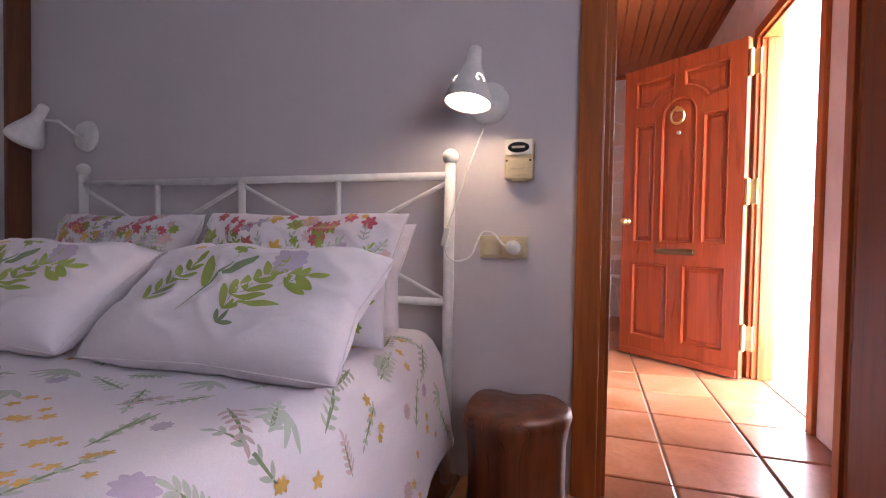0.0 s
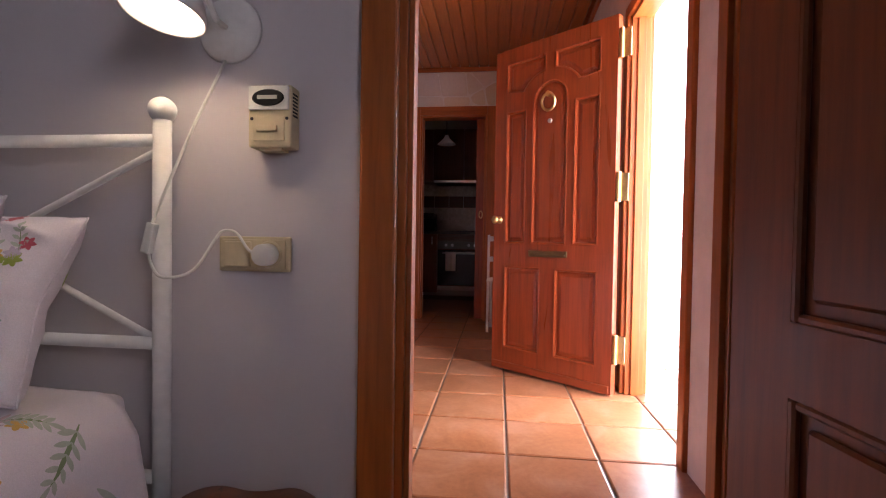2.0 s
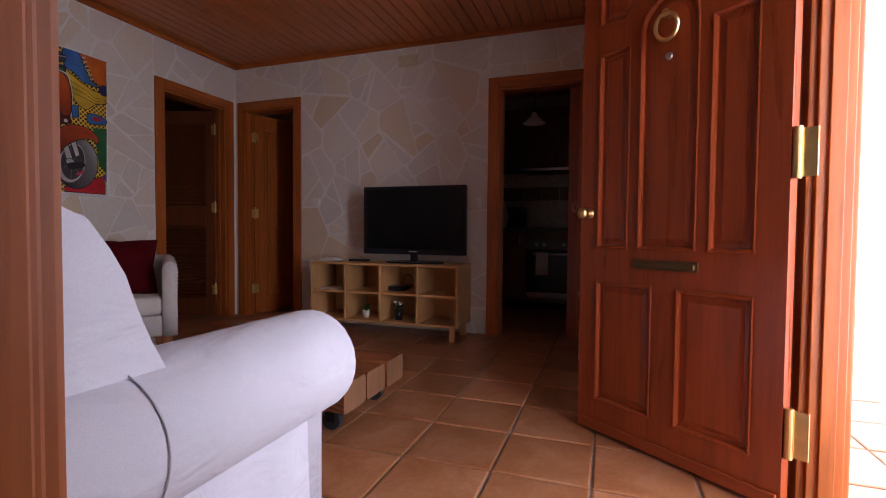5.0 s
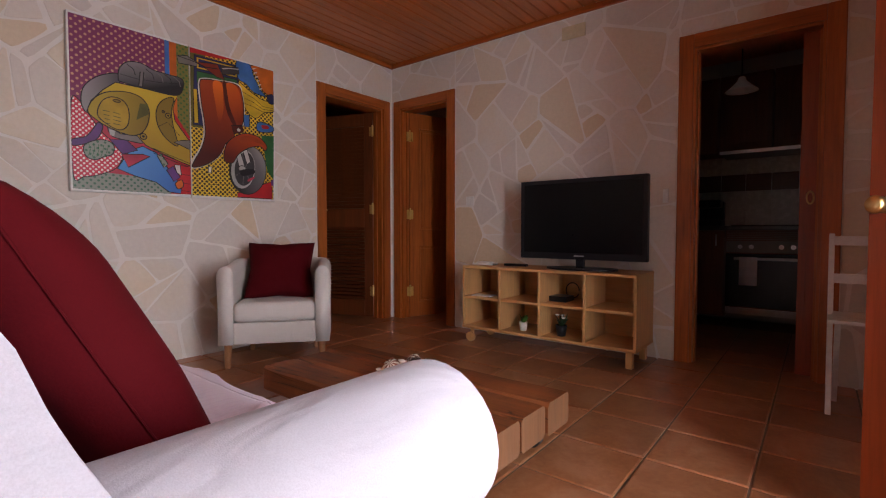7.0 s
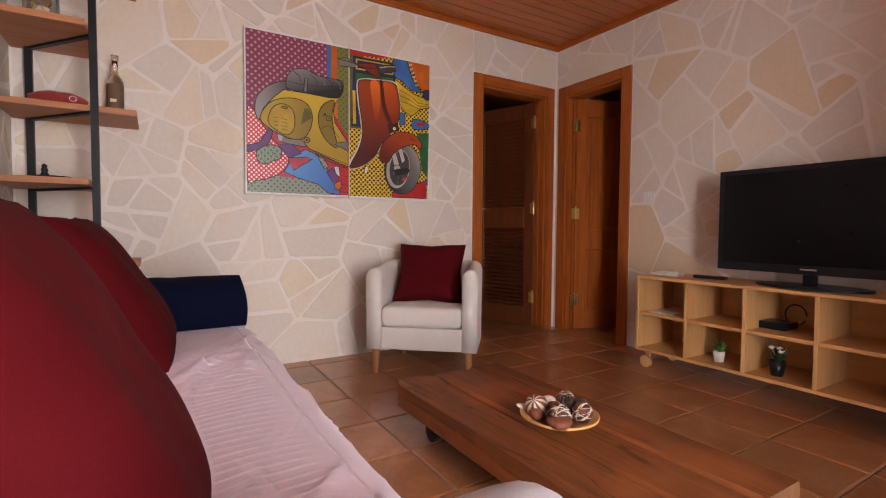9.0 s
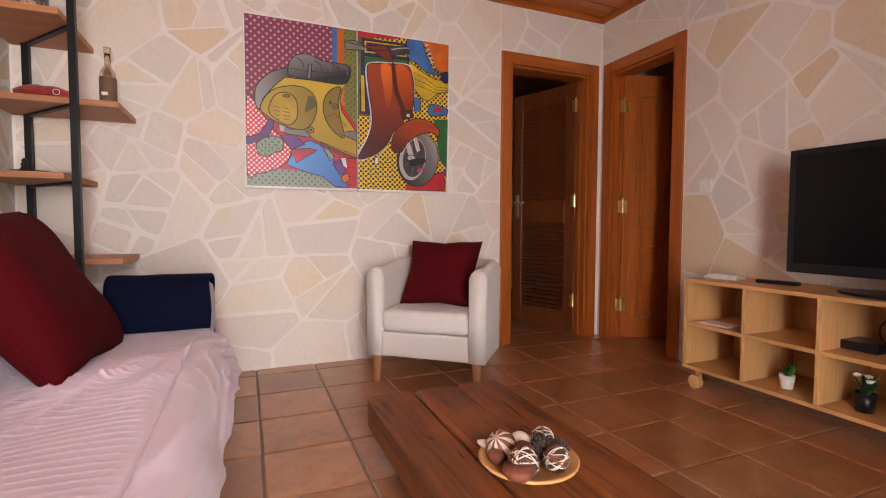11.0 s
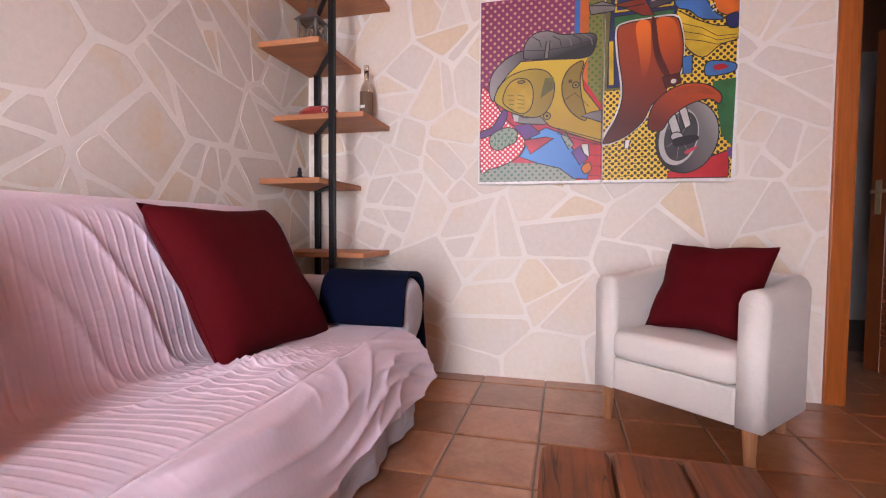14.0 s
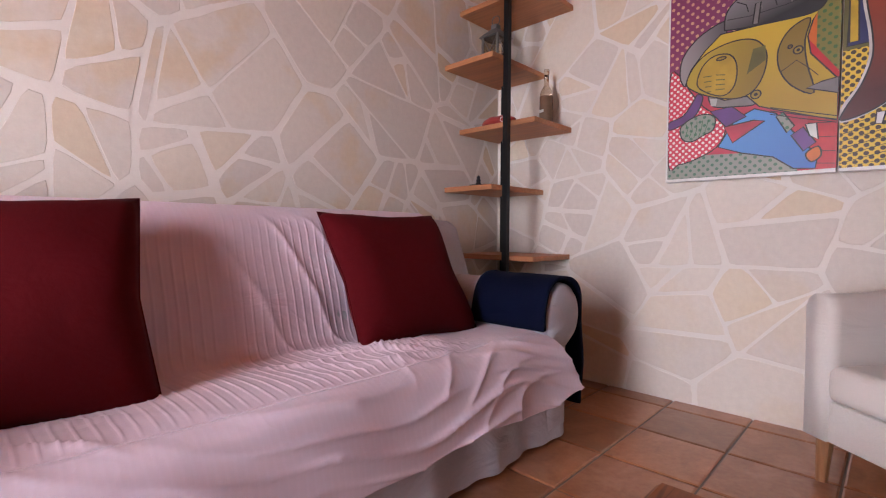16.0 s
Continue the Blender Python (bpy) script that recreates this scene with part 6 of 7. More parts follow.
SPW = PX[1] - PX[0] - 0.05
sp = tagged(part("bedspread", grid_sheet(lambda u, v: spread_point(u * 1.955, v * (SPW + 0.33)), 170, 170), M_SHEET, None, "", True), "white bedspread printed with pale meadow flowers, hanging over the bed", "bedspread")
so = sp.modifiers.new("thick", 'SOLIDIFY')
so.thickness = 0.004
so.offset = -1
sets = {}
rr_ = random.Random(21)
surf = lambda u, v: spread_point(max(0.0, min(1.95, u)), max(0.05, min(SPW + 0.32, v)), 0.0012)
for k in range(150):
    u, v = rr_.uniform(0.75, 1.9), rr_.uniform(0.45, SPW + 0.27)
    kind = rr_.random()
    if kind < 0.45:
        sprig(sets, u, v, rr_.uniform(0, 6.28), rr_.uniform(0.06, 0.12), rr_.choice((4, 5, 6)), surf, rr_.choice(("sage", "sage", "sage", "pink")), 0.0045, rr_.uniform(0.018, 0.032))
    elif kind < 0.75:
        for j in range(3):
            flower(sets, u + rr_.uniform(-0.05, 0.05), v + rr_.uniform(-0.05, 0.05), rr_.uniform(0.008, 0.016), surf, "yellow", 5)
    elif kind < 0.9:
        flower(sets, u, v, rr_.uniform(0.015, 0.028), surf, rr_.choice(("pink", "lilac")), 9)
    else:
        for j in range(5):
            blade_uv(sets.setdefault("sage", bmesh.new()), u, v, j * 0.5 + 2, 0.06, 0.006, surf)
finish_print(sets, sp)
pl = [("white pillow with large printed green leaves and a lilac flower", (-0.685, 1.235, 0.527), (-0.115, 1.25, 0.527), (-0.685, 1.485, 0.722), 0.60, 0.34, 0.17, "large", 1),
      ("white pillow with large printed green leaves", (-1.325, 1.225, 0.527), (-0.755, 1.235, 0.527), (-1.325, 1.475, 0.722), 0.58, 0.34, 0.17, "large", 2),
      ("white pillow with small multicoloured printed flowers", (-0.77, 1.545, 0.522), (-0.09, 1.545, 0.522), (-0.77, 1.685, 0.822), 0.64, 0.36, 0.14, "small", 3),
      ("white pillow with small multicoloured printed flowers, against the headboard", (-0.88, 1.755, 0.522), (-0.16, 1.755, 0.522), (-0.88, 1.885, 0.822), 0.70, 0.33, 0.15, "small", 4),
      ("white pillow with small multicoloured printed flowers, against the headboard", (-1.66, 1.745, 0.522), (-1.0, 1.745, 0.522), (-1.66, 1.875, 0.822), 0.68, 0.36, 0.15, "small", 5)]
for p in pl:
    pillow(*p)

# tree stump
M_BARK = wood("polished_stump", (0.15, 0.042, 0.012), "z", 0.32, 0.75, 0.8, False, True)
st = thing("tree_stump", "polished dark tree stump used as a bedside table", "stump")
def stump_r(a, z):
    return 0.124 * (1 + 0.07 * math.sin(2 * a + 1) + 0.06 * math.sin(3 * a) + 0.045 * math.sin(5 * a + 2) + 0.07 * (1 - z)) + 0.004 * noise.noise(Vector((math.cos(a) * 3, math.sin(a) * 3, z * 2)))
b = bmesh.new()
n = 56
rings = []
for r_s, z in ((0.99, 0.0), (1.0, 0.02), (0.93, 0.13), (0.95, 0.24), (1.02, 0.295), (1.07, 0.315), (1.05, 0.33), (0.98, 0.338), (0.5, 0.336)):
    rings.append([b.verts.new((0.147 + r_s * stump_r(2 * math.pi * i / n, z / 0.37) * math.cos(2 * math.pi * i / n), 1.80 + 1.1 * r_s * stump_r(2 * math.pi * i / n, z / 0.37) * math.sin(2 * math.pi * i / n), z + (0.006 * math.sin(3 * 2 * math.pi * i / n) if z > 0.3 else 0))) for i in range(n)])
for a, c in zip(rings, rings[1:]):
    for i in range(n):
        b.faces.new((a[i], a[(i + 1) % n], c[(i + 1) % n], c[i]))
b.faces.new(rings[-1])
b.faces.new(rings[0])
part("trunk", b, M_BARK, st, "", True)


# wall lamps with a pierced conical shade
M_BULB = glow("warm_bulb", (1.0, 0.76, 0.46), 70.0)
# beads on the closed shade glow in place of lamplight through its holes
M_PIERCED = glow("hole_glow", (1.0, 0.86, 0.66), 4.0)
def wall_lamp(label, base, mouth, axis, lit):
    t = thing("wall_lamp", label, "lamp", "bedside wall lamps")
    base, mouth, axis = Vector(base), Vector(mouth), Vector(axis).normalized()
    part("wall_plate", moved(lathe([(0, 0.02), (0.058, 0.018), (0.066, 0.006), (0.068, 0.0), (0.0, 0.0)]), Matrix.Translation(base) @ pose(0, 0, 0, 90)), M_WHITE_ME, t, "", True)
    tip = mouth - axis * 0.16
    part("arm", sweep([base, base + Vector((0, -0.05, 0)), (base + tip) / 2 + Vector((0, -0.03, 0)), mouth - axis * 0.10], 0.006, 8), M_WHITE_ME, t)
    q = axis.to_track_quat('Z', 'Y').to_matrix().to_4x4()
    prof_ = [(0.0, -0.172), (0.016, -0.172), (0.020, -0.165), (0.022, -0.125), (0.035, -0.09), (0.054, -0.05), (0.066, -0.02), (0.069, 0.0), (0.066, 0.0), (0.063, -0.02), (0.051, -0.05), (0.032, -0.088), (0.012, -0.11), (0.0, -0.11)]
    part("shade", moved(lathe(prof_, segs=36), Matrix.Translation(mouth) @ q), M_WHITE_ME, t, "pierced conical shade", True)
    if lit:
        part("bulb", ball(mouth - axis * 0.036, 0.030), M_BULB, t, "glowing round bulb", True)
        for j in range(3):
            for k in range(9):
                if k in (2, 3):
                    continue
                a0 = j * 2.1 + 0.3
                a = 2 * math.pi * k / 9
                aa, h = a0 + 0.26 * math.cos(a), -0.062 + 0.014 * math.sin(a)
                rr2 = 0.0495 + (h + 0.06) * 0.47
                c = Vector((rr2 * math.cos(aa), rr2 * math.sin(aa), h))
                part("glow_bead", moved(ball(c, 0.0028, u=8, v=6), Matrix.Translation(mouth) @ q), M_PIERCED, t)
    return t


wall_lamp("white wall lamp, lit, with a pierced shade", (0.005, HY, 1.22), (-0.019, 1.865, 1.176), (-0.013, -0.029, -0.162), True)
wall_lamp("white wall lamp, switched off, on the far side of the bed", (-1.755, HY, 1.195), (-1.93, 1.90, 1.165), (-0.66, -0.05, -0.78), False)

t = thing("lamp_cable", "thin white lamp cable hanging down the wall with an inline switch", "cable")
cab = [(x, HY - y, z) for x, y, z in ((0.0, 0.012, 1.155), (-0.022, 0.03, 1.085), (-0.043, 0.05, 1.014), (-0.075, 0.085, 0.886), (-0.096, 0.095, 0.82), (-0.104, 0.095, 0.772), (-0.098, 0.095, 0.738), (-0.073, 0.095, 0.715), (-0.03, 0.07, 0.728), (-0.012, 0.03, 0.785), (0.002, 0.022, 0.806), (0.036, 0.03, 0.803), (0.065, 0.035, 0.77), (0.088, 0.04, 0.762))]
fine = []
for i in range(len(cab) - 1):
    p0, p1, p2, p3 = [Vector(cab[max(0, min(len(cab) - 1, i + k))]) for k in (-1, 0, 1, 2)]
    for k in range(5):
        s = k / 5
        fine.append(0.5 * ((2 * p1) + (p2 - p0) * s + (2 * p0 - 5 * p1 + 4 * p2 - p3) * s * s + (3 * p1 - p0 - 3 * p2 + p3) * s ** 3))
part("wire", sweep(fine, 0.003, 8), M_WHITE_PL, t)
part("inline_switch", moved(box(-0.009, -0.008, -0.03, 0.009, 0.008, 0.03, bevel=0.004), Matrix.Translation((-0.101, HY - 0.096, 0.79)) @ pose(0, 0, 0, 0, 14, 0)), M_WHITE_PL, t)

t = thing("socket_plate", "aged cream double socket and switch plate on the wall", "socket")
SKX, SKZ = 0.065, 0.760
part("plate", box(SKX - 0.077, HY - 0.011, SKZ - 0.036, SKX + 0.077, HY - 0.001, SKZ + 0.036, bevel=0.004), M_CREAM_PL, t)
part("inner_rim", box(SKX - 0.068, HY - 0.014, SKZ - 0.030, SKX + 0.068, HY - 0.010, SKZ + 0.030, bevel=0.002), M_CREAM_PL, t)
part("rocker", box(SKX - 0.062, HY - 0.019, SKZ - 0.026, SKX - 0.004, HY - 0.013, SKZ + 0.026, bevel=0.003), M_CREAM_PL, t)
part("socket_ring", moved(lathe([(0, 0.005), (0.025, 0.005), (0.028, 0.0), (0, 0.0)]), Matrix.Translation((SKX + 0.034, HY - 0.0135, SKZ)) @ pose(0, 0, 0, 90)), M_CREAM_PL, t)
tagged(part("plug", moved(lathe([(0, 0.034), (0.017, 0.034), (0.0215, 0.029), (0.0225, 0.0), (0, 0.0)]), Matrix.Translation((SKX + 0.034, HY - 0.018, SKZ)) @ pose(0, 0, 0, 90)), M_WHITE_PL, None, "", True), "round white plug in the wall socket", "plug")
t = thing("gas_detector", "aged cream wall box with an oval black badge", "detector")
GX0, GX1, GZ0, GZ1 = 0.068, 0.156, 0.972, 1.094
part("case", box(GX0, HY - 0.044, GZ0, GX1, HY - 0.001, GZ1, bevel=0.005), M_CREAM_PL, t)
part("upper_face", box(GX0 + 0.003, HY - 0.050, GZ1 - 0.050, GX1 - 0.003, HY - 0.043, GZ1 - 0.003, bevel=0.003), M_WHITE_PL, t, "greyer raised upper panel")
b = moved(lathe([(0, 0.003), (0.030, 0.003), (0.033, 0.0), (0, 0.0)]), Matrix.Translation(((GX0 + GX1) / 2, HY - 0.0505, GZ1 - 0.027)) @ pose(0, 0, 0, 90) @ Matrix.Diagonal((1, 0.5, 1, 1)))
part("badge", b, M_BLACK_PL, t, "oval black badge with a pale bar")
part("badge_bar", box(GX0 + 0.024, HY - 0.0552, GZ1 - 0.0305, GX1 - 0.024, HY - 0.0535, GZ1 - 0.0235), M_STEEL, t)
part("ledge", box(GX0 + 0.02, HY - 0.052, GZ0 + 0.030, GX1 - 0.026, HY - 0.043, GZ0 + 0.042, bevel=0.002), M_CREAM_PL, t)
part("lower_panel", box(GX0 + 0.012, HY - 0.047, GZ0 + 0.012, GX1 - 0.012, HY - 0.043, GZ0 + 0.060, bevel=0.002), M_CREAM_PL, t)
part("base_lip", box(GX0 + 0.02, HY - 0.040, GZ0 - 0.006, GX1 - 0.02, HY - 0.008, GZ0, bevel=0.001), M_CREAM_PL, t)
for x in (GX0 + 0.008, GX1 - 0.008):
    part("screw", moved(lathe([(0, 0.002), (0.003, 0.002), (0.0034, 0.0), (0, 0.0)], segs=10), Matrix.Translation((x, HY - 0.0437, GZ0 + 0.056)) @ pose(0, 0, 0, 90)), M_DARK, t)
# no openings cut: raised dark strips give the slots' inner shade as colour
for k in range(7):
    part("side_slot", box(GX1 - 0.0015, HY - 0.036, GZ1 - 0.060 + 0.007 * k, GX1 + 0.0008, HY - 0.014, GZ1 - 0.0565 + 0.007 * k), M_DARK, t)
part("strike_plate", box(DB[0] + 0.0275, HY + 0.02, 1.0, DB[0] + 0.0305, HY + 0.04, 1.06), M_ZINC, bpy.data.objects["door_frame_bedroom"], "steel strike plate")
# wardrobe along the far wall of the bedroom
wr = thing("wardrobe", "dark wooden wardrobe with mirrored sliding doors", "wardrobe")
part("carcass", box(-2.595, -0.40, 0.0, -2.115, HY - 0.006, 2.3, bevel=0.004), M_KCAB, wr)
for y0, y1 in ((1.932, 2.026), (0.78, 0.86), (-0.39, -0.31)):
    part("stile", box(-2.113, y0, 0.03, -2.085, y1, 2.27, bevel=0.004), M_KCAB, wr)
for y0, y1 in ((0.864, 1.928), (-0.306, 0.776)):
    part("mirror", box(-2.113, y0, 0.05, -2.097, y1, 2.25), M_MIRROR, wr, "tall plain mirror")
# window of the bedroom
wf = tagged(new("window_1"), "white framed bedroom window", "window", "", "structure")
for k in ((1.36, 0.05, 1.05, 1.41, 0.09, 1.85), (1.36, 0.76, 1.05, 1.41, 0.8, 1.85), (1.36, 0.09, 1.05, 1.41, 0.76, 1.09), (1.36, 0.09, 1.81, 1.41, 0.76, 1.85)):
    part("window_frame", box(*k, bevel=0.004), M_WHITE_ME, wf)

# ---- kitchen ----
M_KTOP = plain("dark_worktop", (0.03, 0.028, 0.026), 0.3)
M_KTILE = plain("white_wall_tile", (0.6, 0.58, 0.54), 0.25)
M_KBAND = plain("brown_border_tile", (0.12, 0.06, 0.035), 0.35)
ky = 7.15
t = thing("oven", "steel built-in oven with a dark glass door", "oven")
part("body", box(-0.21, ky + 0.02, 0.14, 0.385, 7.70, 0.855, bevel=0.004), M_KCAB, t)
part("control_panel", box(-0.205, ky - 0.004, 0.665, 0.38, ky + 0.02, 0.765, bevel=0.003), M_ZINC, t)
for x in (-0.10, -0.02, 0.19, 0.27):
    part("knob", tube((x, ky - 0.004, 0.715), (x, ky - 0.028, 0.715), 0.018, 0.015), M_STEEL, t)
part("door_glass", box(-0.205, ky - 0.002, 0.20, 0.38, ky + 0.02, 0.655, bevel=0.003), M_SCREEN, t)
part("door_handle", tube((-0.14, ky - 0.04, 0.615), (0.32, ky - 0.04, 0.615), 0.011), M_STEEL, t)
part("base_strip", box(-0.205, ky - 0.004, 0.135, 0.38, ky + 0.018, 0.19, bevel=0.003), M_WHITE_ME, t)
tagged(part("tea_towel", grid_sheet(lambda u, v: Vector((-0.10 + 0.13 * u, ky - 0.054 - 0.004 * math.sin(u * 12), 0.63 - 0.24 * v)), 12, 6), M_SHEET, None, "", True), "pale tea towel hanging on the oven handle", "towel")
tagged(part("worktop", box(-1.28, ky - 0.02, 0.856, 1.28, 7.745, 0.893, bevel=0.005), M_KTOP), "dark stone worktop over the kitchen cabinets", "worktop")
t = thing("hob", "black hob with a row of steel vents", "hob")
part("glass", box(-0.18, ky + 0.06, 0.894, 0.36, 7.65, 0.90, bevel=0.002), M_SCREEN, t)
for k in range(5):
    part("vent_bar", box(-0.20, ky - 0.006, 0.772 + 0.016 * k, 0.38, ky + 0.014, 0.78 + 0.016 * k), M_ZINC, t)
for x0, x1 in ((-1.28, -0.75), (-0.74, -0.22), (0.395, 1.28)):
    t = thing("base_cabinet", "dark wooden kitchen base cabinet", "cabinet", "kitchen base cabinets")
    part("body", box(x0, ky + 0.02, 0.1, x1, 7.70, 0.855), M_KCAB, t)
    d = part("door", box(x0 + 0.004, ky, 0.12, x1 - 0.004, ky + 0.019, 0.85, bevel=0.004), M_KCAB, t)
    part("handle", tube((x1 - 0.06, ky - 0.02, 0.72), (x1 - 0.06, ky - 0.02, 0.82), 0.006), M_STEEL, d)
for x0, x1 in ((-1.28, -0.80), (-0.79, -0.32), (-0.31, 0.09), (0.10, 0.5), (0.51, 1.28)):
    t = thing("wall_cabinet", "dark wooden kitchen wall cabinet", "cabinet", "kitchen wall cabinets")
    part("body", box(x0, 7.41, 1.56, x1, 7.74, 2.25), M_KCAB, t)
    d = part("door", box(x0 + 0.004, 7.39, 1.565, x1 - 0.004, 7.409, 2.245, bevel=0.004), M_KCAB, t)
    part("field", box(x0 + 0.07, 7.385, 1.64, x1 - 0.07, 7.392, 2.17, bevel=0.003), M_KCAB, d)
t = thing("cooker_hood", "slim steel cooker hood under the wall cabinets", "cooker hood")
part("body", box(-0.29, 7.30, 1.535, 0.48, 7.73, 1.557, bevel=0.003), M_KTOP, t)
part("front_strip", box(-0.29, 7.285, 1.53, 0.48, 7.299, 1.56, bevel=0.003), M_STEEL, t)
kw = bpy.data.objects["wall_kitchen"]
for i in range(9):
    for k in range(4):
        z0 = 0.9 + 0.165 * k
        if k == 2:
            continue
        part("tile", box(-0.95 + 0.205 * i, 7.742, z0, -0.75 + 0.205 * i, 7.752, z0 + 0.16, bevel=0.002, segs=1), M_KTILE, kw)
    part("border_tile", box(-0.95 + 0.205 * i, 7.740, 1.232, -0.75 + 0.205 * i, 7.752, 1.39, bevel=0.002, segs=1), M_KBAND, kw)
t = thing("coffee_maker", "black coffee maker on the kitchen worktop", "coffee maker")
part("body", box(-0.46, 7.25, 0.893, -0.26, 7.48, 0.95, bevel=0.01), M_BLACK_PL, t)
part("tower", box(-0.46, 7.38, 0.95, -0.26, 7.48, 1.12, bevel=0.01), M_BLACK_PL, t)
part("head", box(-0.45, 7.25, 1.06, -0.27, 7.40, 1.13, bevel=0.012), M_BLACK_PL, t)
t = thing("pendant_lamp", "white bell-shaped pendant lamp in the kitchen", "lamp")
part("shade", lathe([(0.02, 0.10), (0.03, 0.07), (0.07, 0.03), (0.105, 0.0), (0.10, 0.0), (0.065, 0.027), (0.025, 0.066), (0.0, 0.07)], (-0.03, 6.4, 1.85)), M_WHITE_ME, t, "", True)
part("cord", tube((-0.03, 6.4, 1.94), (-0.03, 6.4, CZ + 0.02), 0.004), M_BLACK_PL, t)

# ---- dim room to the west ----
fb2 = thing("far_bed", "bed with a flowered cover in the dim room", "bed")
part("mattress", box(-5.2, 4.4, 0.2, -3.75, 4.95, 0.55, bevel=0.05, segs=3), M_SHEET, fb2, "", True)
part("base", box(-5.2, 4.42, 0.0, -3.75, 4.93, 0.2, bevel=0.01), M_KCAB, fb2)

# ---- outside the front door ----
structure("pavement", box(1.95, -2.2, -0.005, 4.2, 8.4, -0.001), M_MORTAR, "pale paving outside the front door", "pavement")
backdrop = structure("backdrop", box(1.5, 9.5, -0.5, 5.9, 9.6, 9, bm=box(6.0, -8, -0.5, 6.1, 9.6, 9)), glow("hazy_daylight", (1.0, 0.99, 0.97), 6.0), "bright hazy daylight beyond the door", "backdrop")
structure("ground", box(4.2, -10, -0.3, 60, 40, -0.02), M_MORTAR, "pale paved ground outside", "ground")

# ---- pieces of the floor and the walls ----
TILE_MESH = None


def tile_mesh():
    h = PITCH / 2 - 0.004
    b = bmesh.new()
    lv = [(h, -0.008), (h, -0.003), (h - 0.006, 0.0)]
    rings = [[b.verts.new((sx * q, sy * q, z)) for sx, sy in ((-1, -1), (1, -1), (1, 1), (-1, 1))] for q, z in lv]
    for a, c in zip(rings, rings[1:]):
        for i in range(4):
            b.faces.new((a[i], a[(i + 1) % 4], c[(i + 1) % 4], c[i]))
    b.faces.new(rings[-1])
    me = bpy.data.meshes.new("tile")
    b.to_mesh(me)
    b.free()
    me.materials.append(M_TILE)
    return me


TILE_MESH = tile_mesh()
rng = random.Random(11)
far = bmesh.new()
for i in range(-12, 9):
    for k in range(-7, 16):
        cx, cy = TX0 + PITCH * (i + 0.5), TY0 + PITCH * (k + 0.5)
        near = WX - 0.1 < cx < 1.8 and 2.0 < cy < NY + 0.4
        if not near and not (-4.2 < cx < 1.8 and 0.5 < cy < 7.3):
            continue
        if near:
            o = new("tile", TILE_MESH)
            o.location = (cx, cy, rng.uniform(-0.0008, 0.0008))
            o.rotation_euler = (rng.uniform(-0.002, 0.002), rng.uniform(-0.002, 0.002), rng.choice((0, 1, 2, 3)) * math.pi / 2)
            o.parent = floor
        else:
            h = PITCH / 2 - 0.004
            box(cx - h, cy - h, -0.008, cx + h, cy + h, 0.0, bm=far)
tagged(part("tile_field", far, M_TILE, floor), kind="stuff")


def clip_poly(poly, p, nrm):
    """The part of a polygon on the side of p that nrm points away from."""
    out = []
    for i in range(len(poly)):
        a, c = poly[i - 1], poly[i]
        da, dc = (a - p).dot(nrm), (c - p).dot(nrm)
        if (da <= 0) != (dc <= 0):
            out.append(a + (c - a) * (da / (da - dc)))
        if dc <= 0:
            out.append(c)
    return out


def stone(poly, a0, a1, z0, z1, r, place, parent, mat):
    """One flat stone with uneven edges."""
    area = abs(sum(poly[i - 1].x * poly[i].y - poly[i].x * poly[i - 1].y for i in range(len(poly)))) / 2
    if area < 0.0022:
        return
    fine = []
    for i in range(len(poly)):
        a, c = poly[i - 1], poly[i]
        m = max(1, int((c - a).length / 0.035))
        fine += [a + (c - a) * (k / m) for k in range(m)]
    m = len(fine)
    cen = sum(fine, Vector((0, 0))) / m
    # mortar laps unevenly over the edges and rounds the corners
    o = r.uniform(0, 90)
    lap = []
    for q in fine:
        d = cen - q
        w = 0.010 * max(0.0, noise.noise(Vector((q.x * 7, q.y * 7, o))) + 0.05) + 0.003 * noise.noise(Vector((q.x * 34, q.y * 34, o)))
        lap.append(q + d.normalized() * min(w, d.length * 0.3) if d.length > 0.02 else q)
    lap = [lap[i] * 0.7 + (lap[i - 1] + lap[(i + 1) % m]) * 0.15 for i in range(m)]
    fine = [Vector((min(a1, max(a0, q.x)), min(z1, max(z0, q.y)))) for q in lap]
    b = bmesh.new()
    th = r.uniform(0.0008, 0.0022)
    lv = [(1.0, -0.004), (1.0, th * 0.3), (0.985, th)]
    rings = [[b.verts.new(place(*(cen + (q - cen) * s), h)) for q in fine] for s, h in lv]
    for u, v in zip(rings, rings[1:]):
        for i in range(m):
            b.faces.new((u[i], u[(i + 1) % m], v[(i + 1) % m], v[i]))
    b.faces.new(rings[-1])
    part("stone", b, mat, parent)


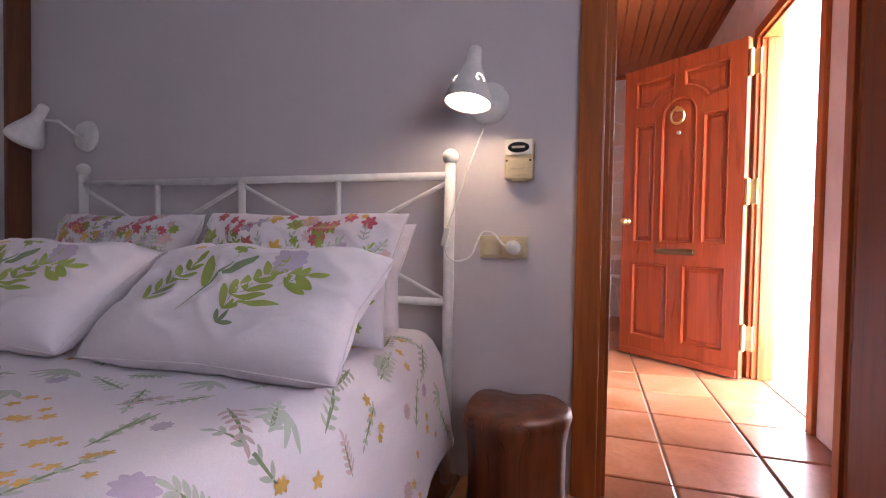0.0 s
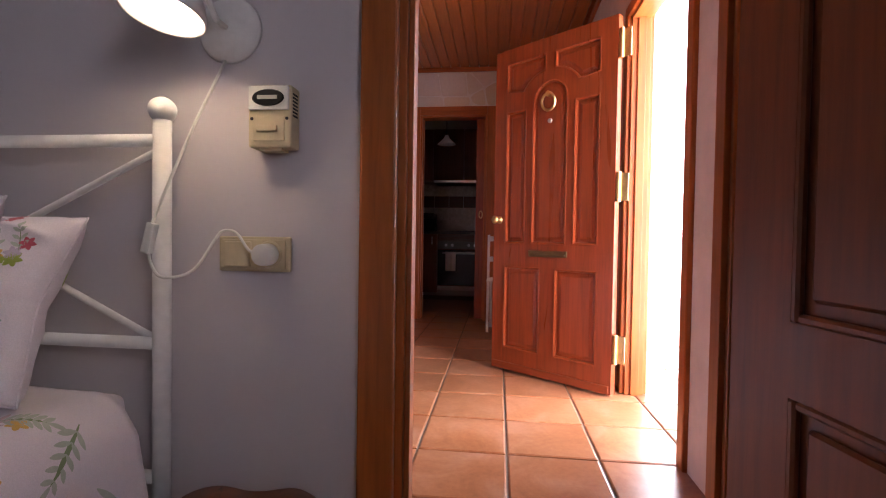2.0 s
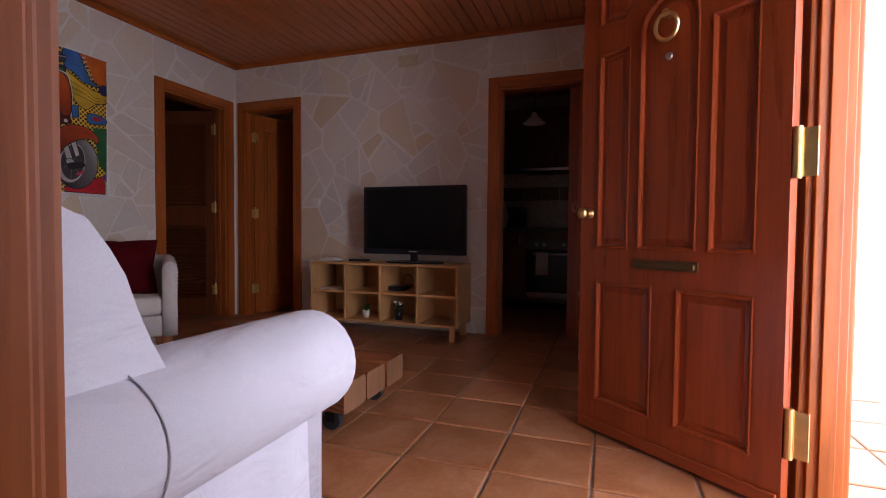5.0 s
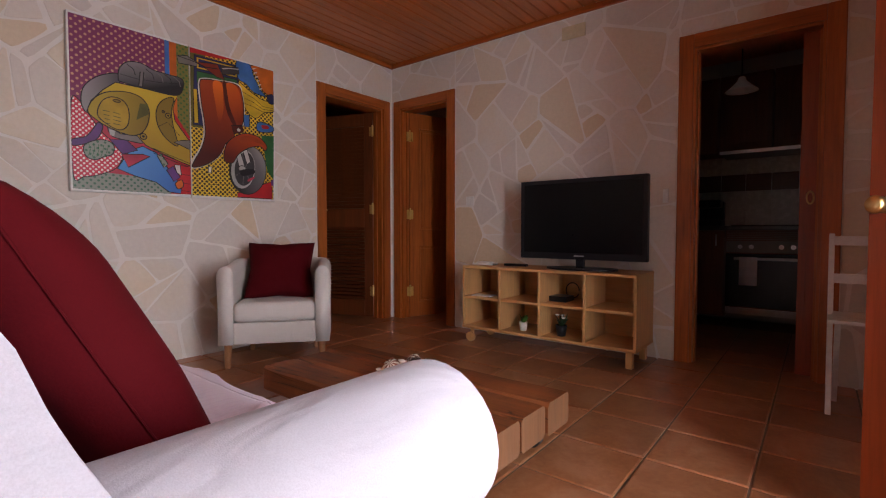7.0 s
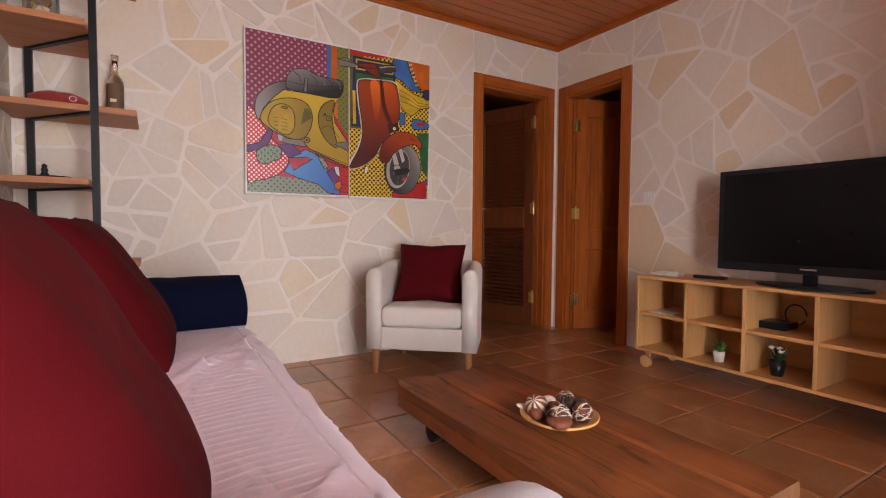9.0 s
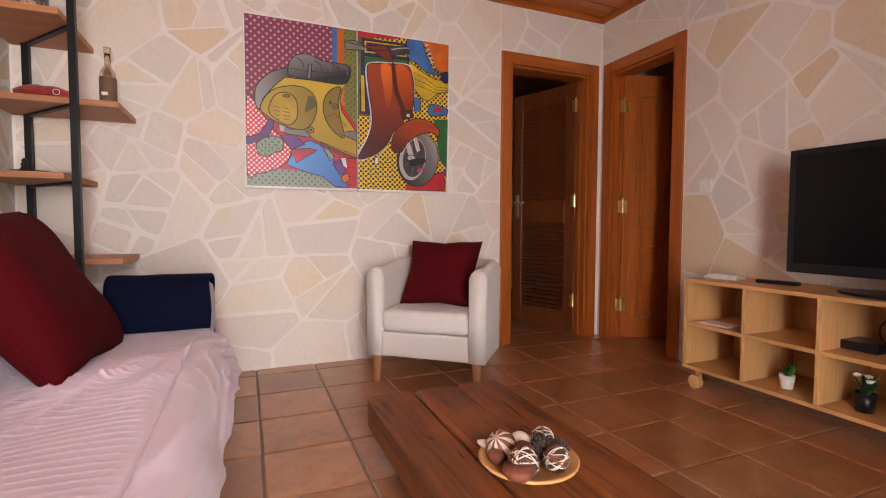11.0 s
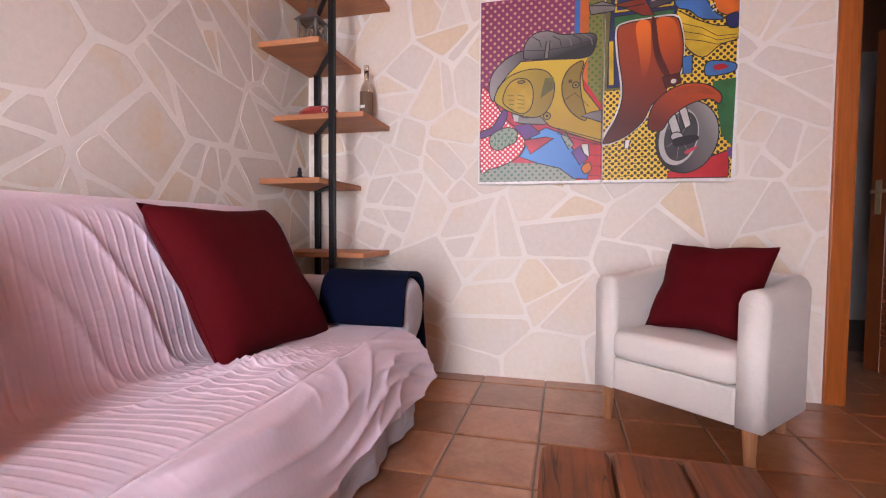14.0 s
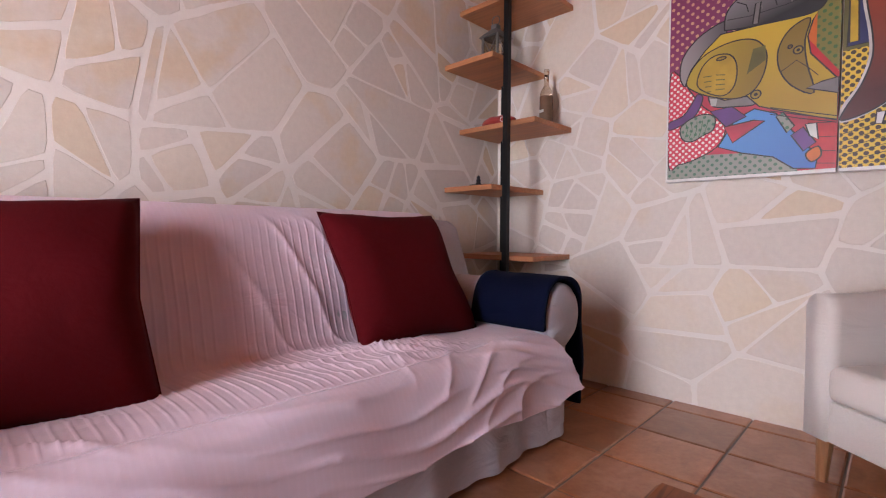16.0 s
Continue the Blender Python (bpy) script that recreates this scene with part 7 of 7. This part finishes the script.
def stones(parent, regions, place, seed, size, joint, mat):
    """Flat irregular stones over rectangles (a0, a1, z0, z1) of a wall; place maps (a, z, depth) to the room."""
    r = random.Random(seed)
    a_lo, a_hi = min(q[0] for q in regions), max(q[1] for q in regions)
    pts = []
    tries = 0
    while tries < 4000:
        tries += 1
        p = Vector((r.uniform(a_lo - 0.1, a_hi + 0.1), r.uniform(-0.1, CZ + 0.1)))
        d = size * r.choice((0.45, 0.7, 0.9, 1.0, 1.1))
        if all((p - q).length > min(d, e) for q, e in pts):
            pts.append((p, d))
    def split(poly, depth):
        """Crazy paving: large pieces break along chance lines."""
        area = abs(sum(poly[i - 1].x * poly[i].y - poly[i].x * poly[i - 1].y for i in range(len(poly)))) / 2
        if depth == 0 or area < 0.028 or (area < 0.12 and r.random() < 0.4):
            return [poly]
        cen = sum(poly, Vector((0, 0))) / len(poly)
        reach = 0.28 * math.sqrt(area)
        c = cen + Vector((r.uniform(-reach, reach), r.uniform(-reach, reach)))
        far = max(poly, key=lambda q: (q - cen).length) - cen
        a = math.atan2(far.y, far.x) + r.uniform(-0.95, 0.95)
        n_ = Vector((math.cos(a), math.sin(a)))
        w = r.choice((0.3, 0.5, 0.7, 1.1)) * joint
        out = []
        for s in (-1, 1):
            q = clip_poly(poly, c + n_ * s * w, n_ * -s)
            if len(q) > 2:
                out += split(q, depth - 1)
        return out

    for p, d in pts:
        w = r.choice((0.35, 0.5, 0.7, 0.9, 1.2)) * joint
        for a0, a1, z0, z1 in regions:
            poly = [Vector((a0, z0)), Vector((a1, z0)), Vector((a1, z1)), Vector((a0, z1))]
            for q, e in pts:
                if q is p or (q - p).length > 2.4:
                    continue
                n_ = (q - p).normalized()
                f = 0.5 + 0.12 * (d - e) / size
                poly = clip_poly(poly, p + (q - p) * f - n_ * w, n_)
                if len(poly) < 3:
                    break
            if len(poly) < 3:
                continue
            for piece in split(poly, 5):
                stone(piece, a0, a1, z0, z1, r, place, parent, mat)


top = CZ - 0.05
stones(wall_south, [(WX + 0.01, DB[0] - 0.07, 0.0, top)], lambda a, z, h: (a, SY + h, z), 5, 0.85, 0.0135, M_STONE_GREY)
stones(wall_west, [(SY + 0.01, D1[0] - 0.078, 0.0, top), (D1[0] - 0.07, NY - 0.01, D1[2] + 0.08, top)], lambda a, z, h: (WX + h, a, z), 8, 0.80, 0.0105, M_STONE)
stones(wall_north, [(D2[1] + 0.078, DK[0] - 0.078, 0.0, top), (WX + 0.01, D2[1] + 0.07, D2[2] + 0.08, top), (DK[0] - 0.07, DK[1] + 0.07, DK[2] + 0.08, top), (DK[1] + 0.078, EX - 0.01, 0.0, top)], lambda a, z, h: (a, NY - h, z), 21, 0.80, 0.0095, M_STONE)
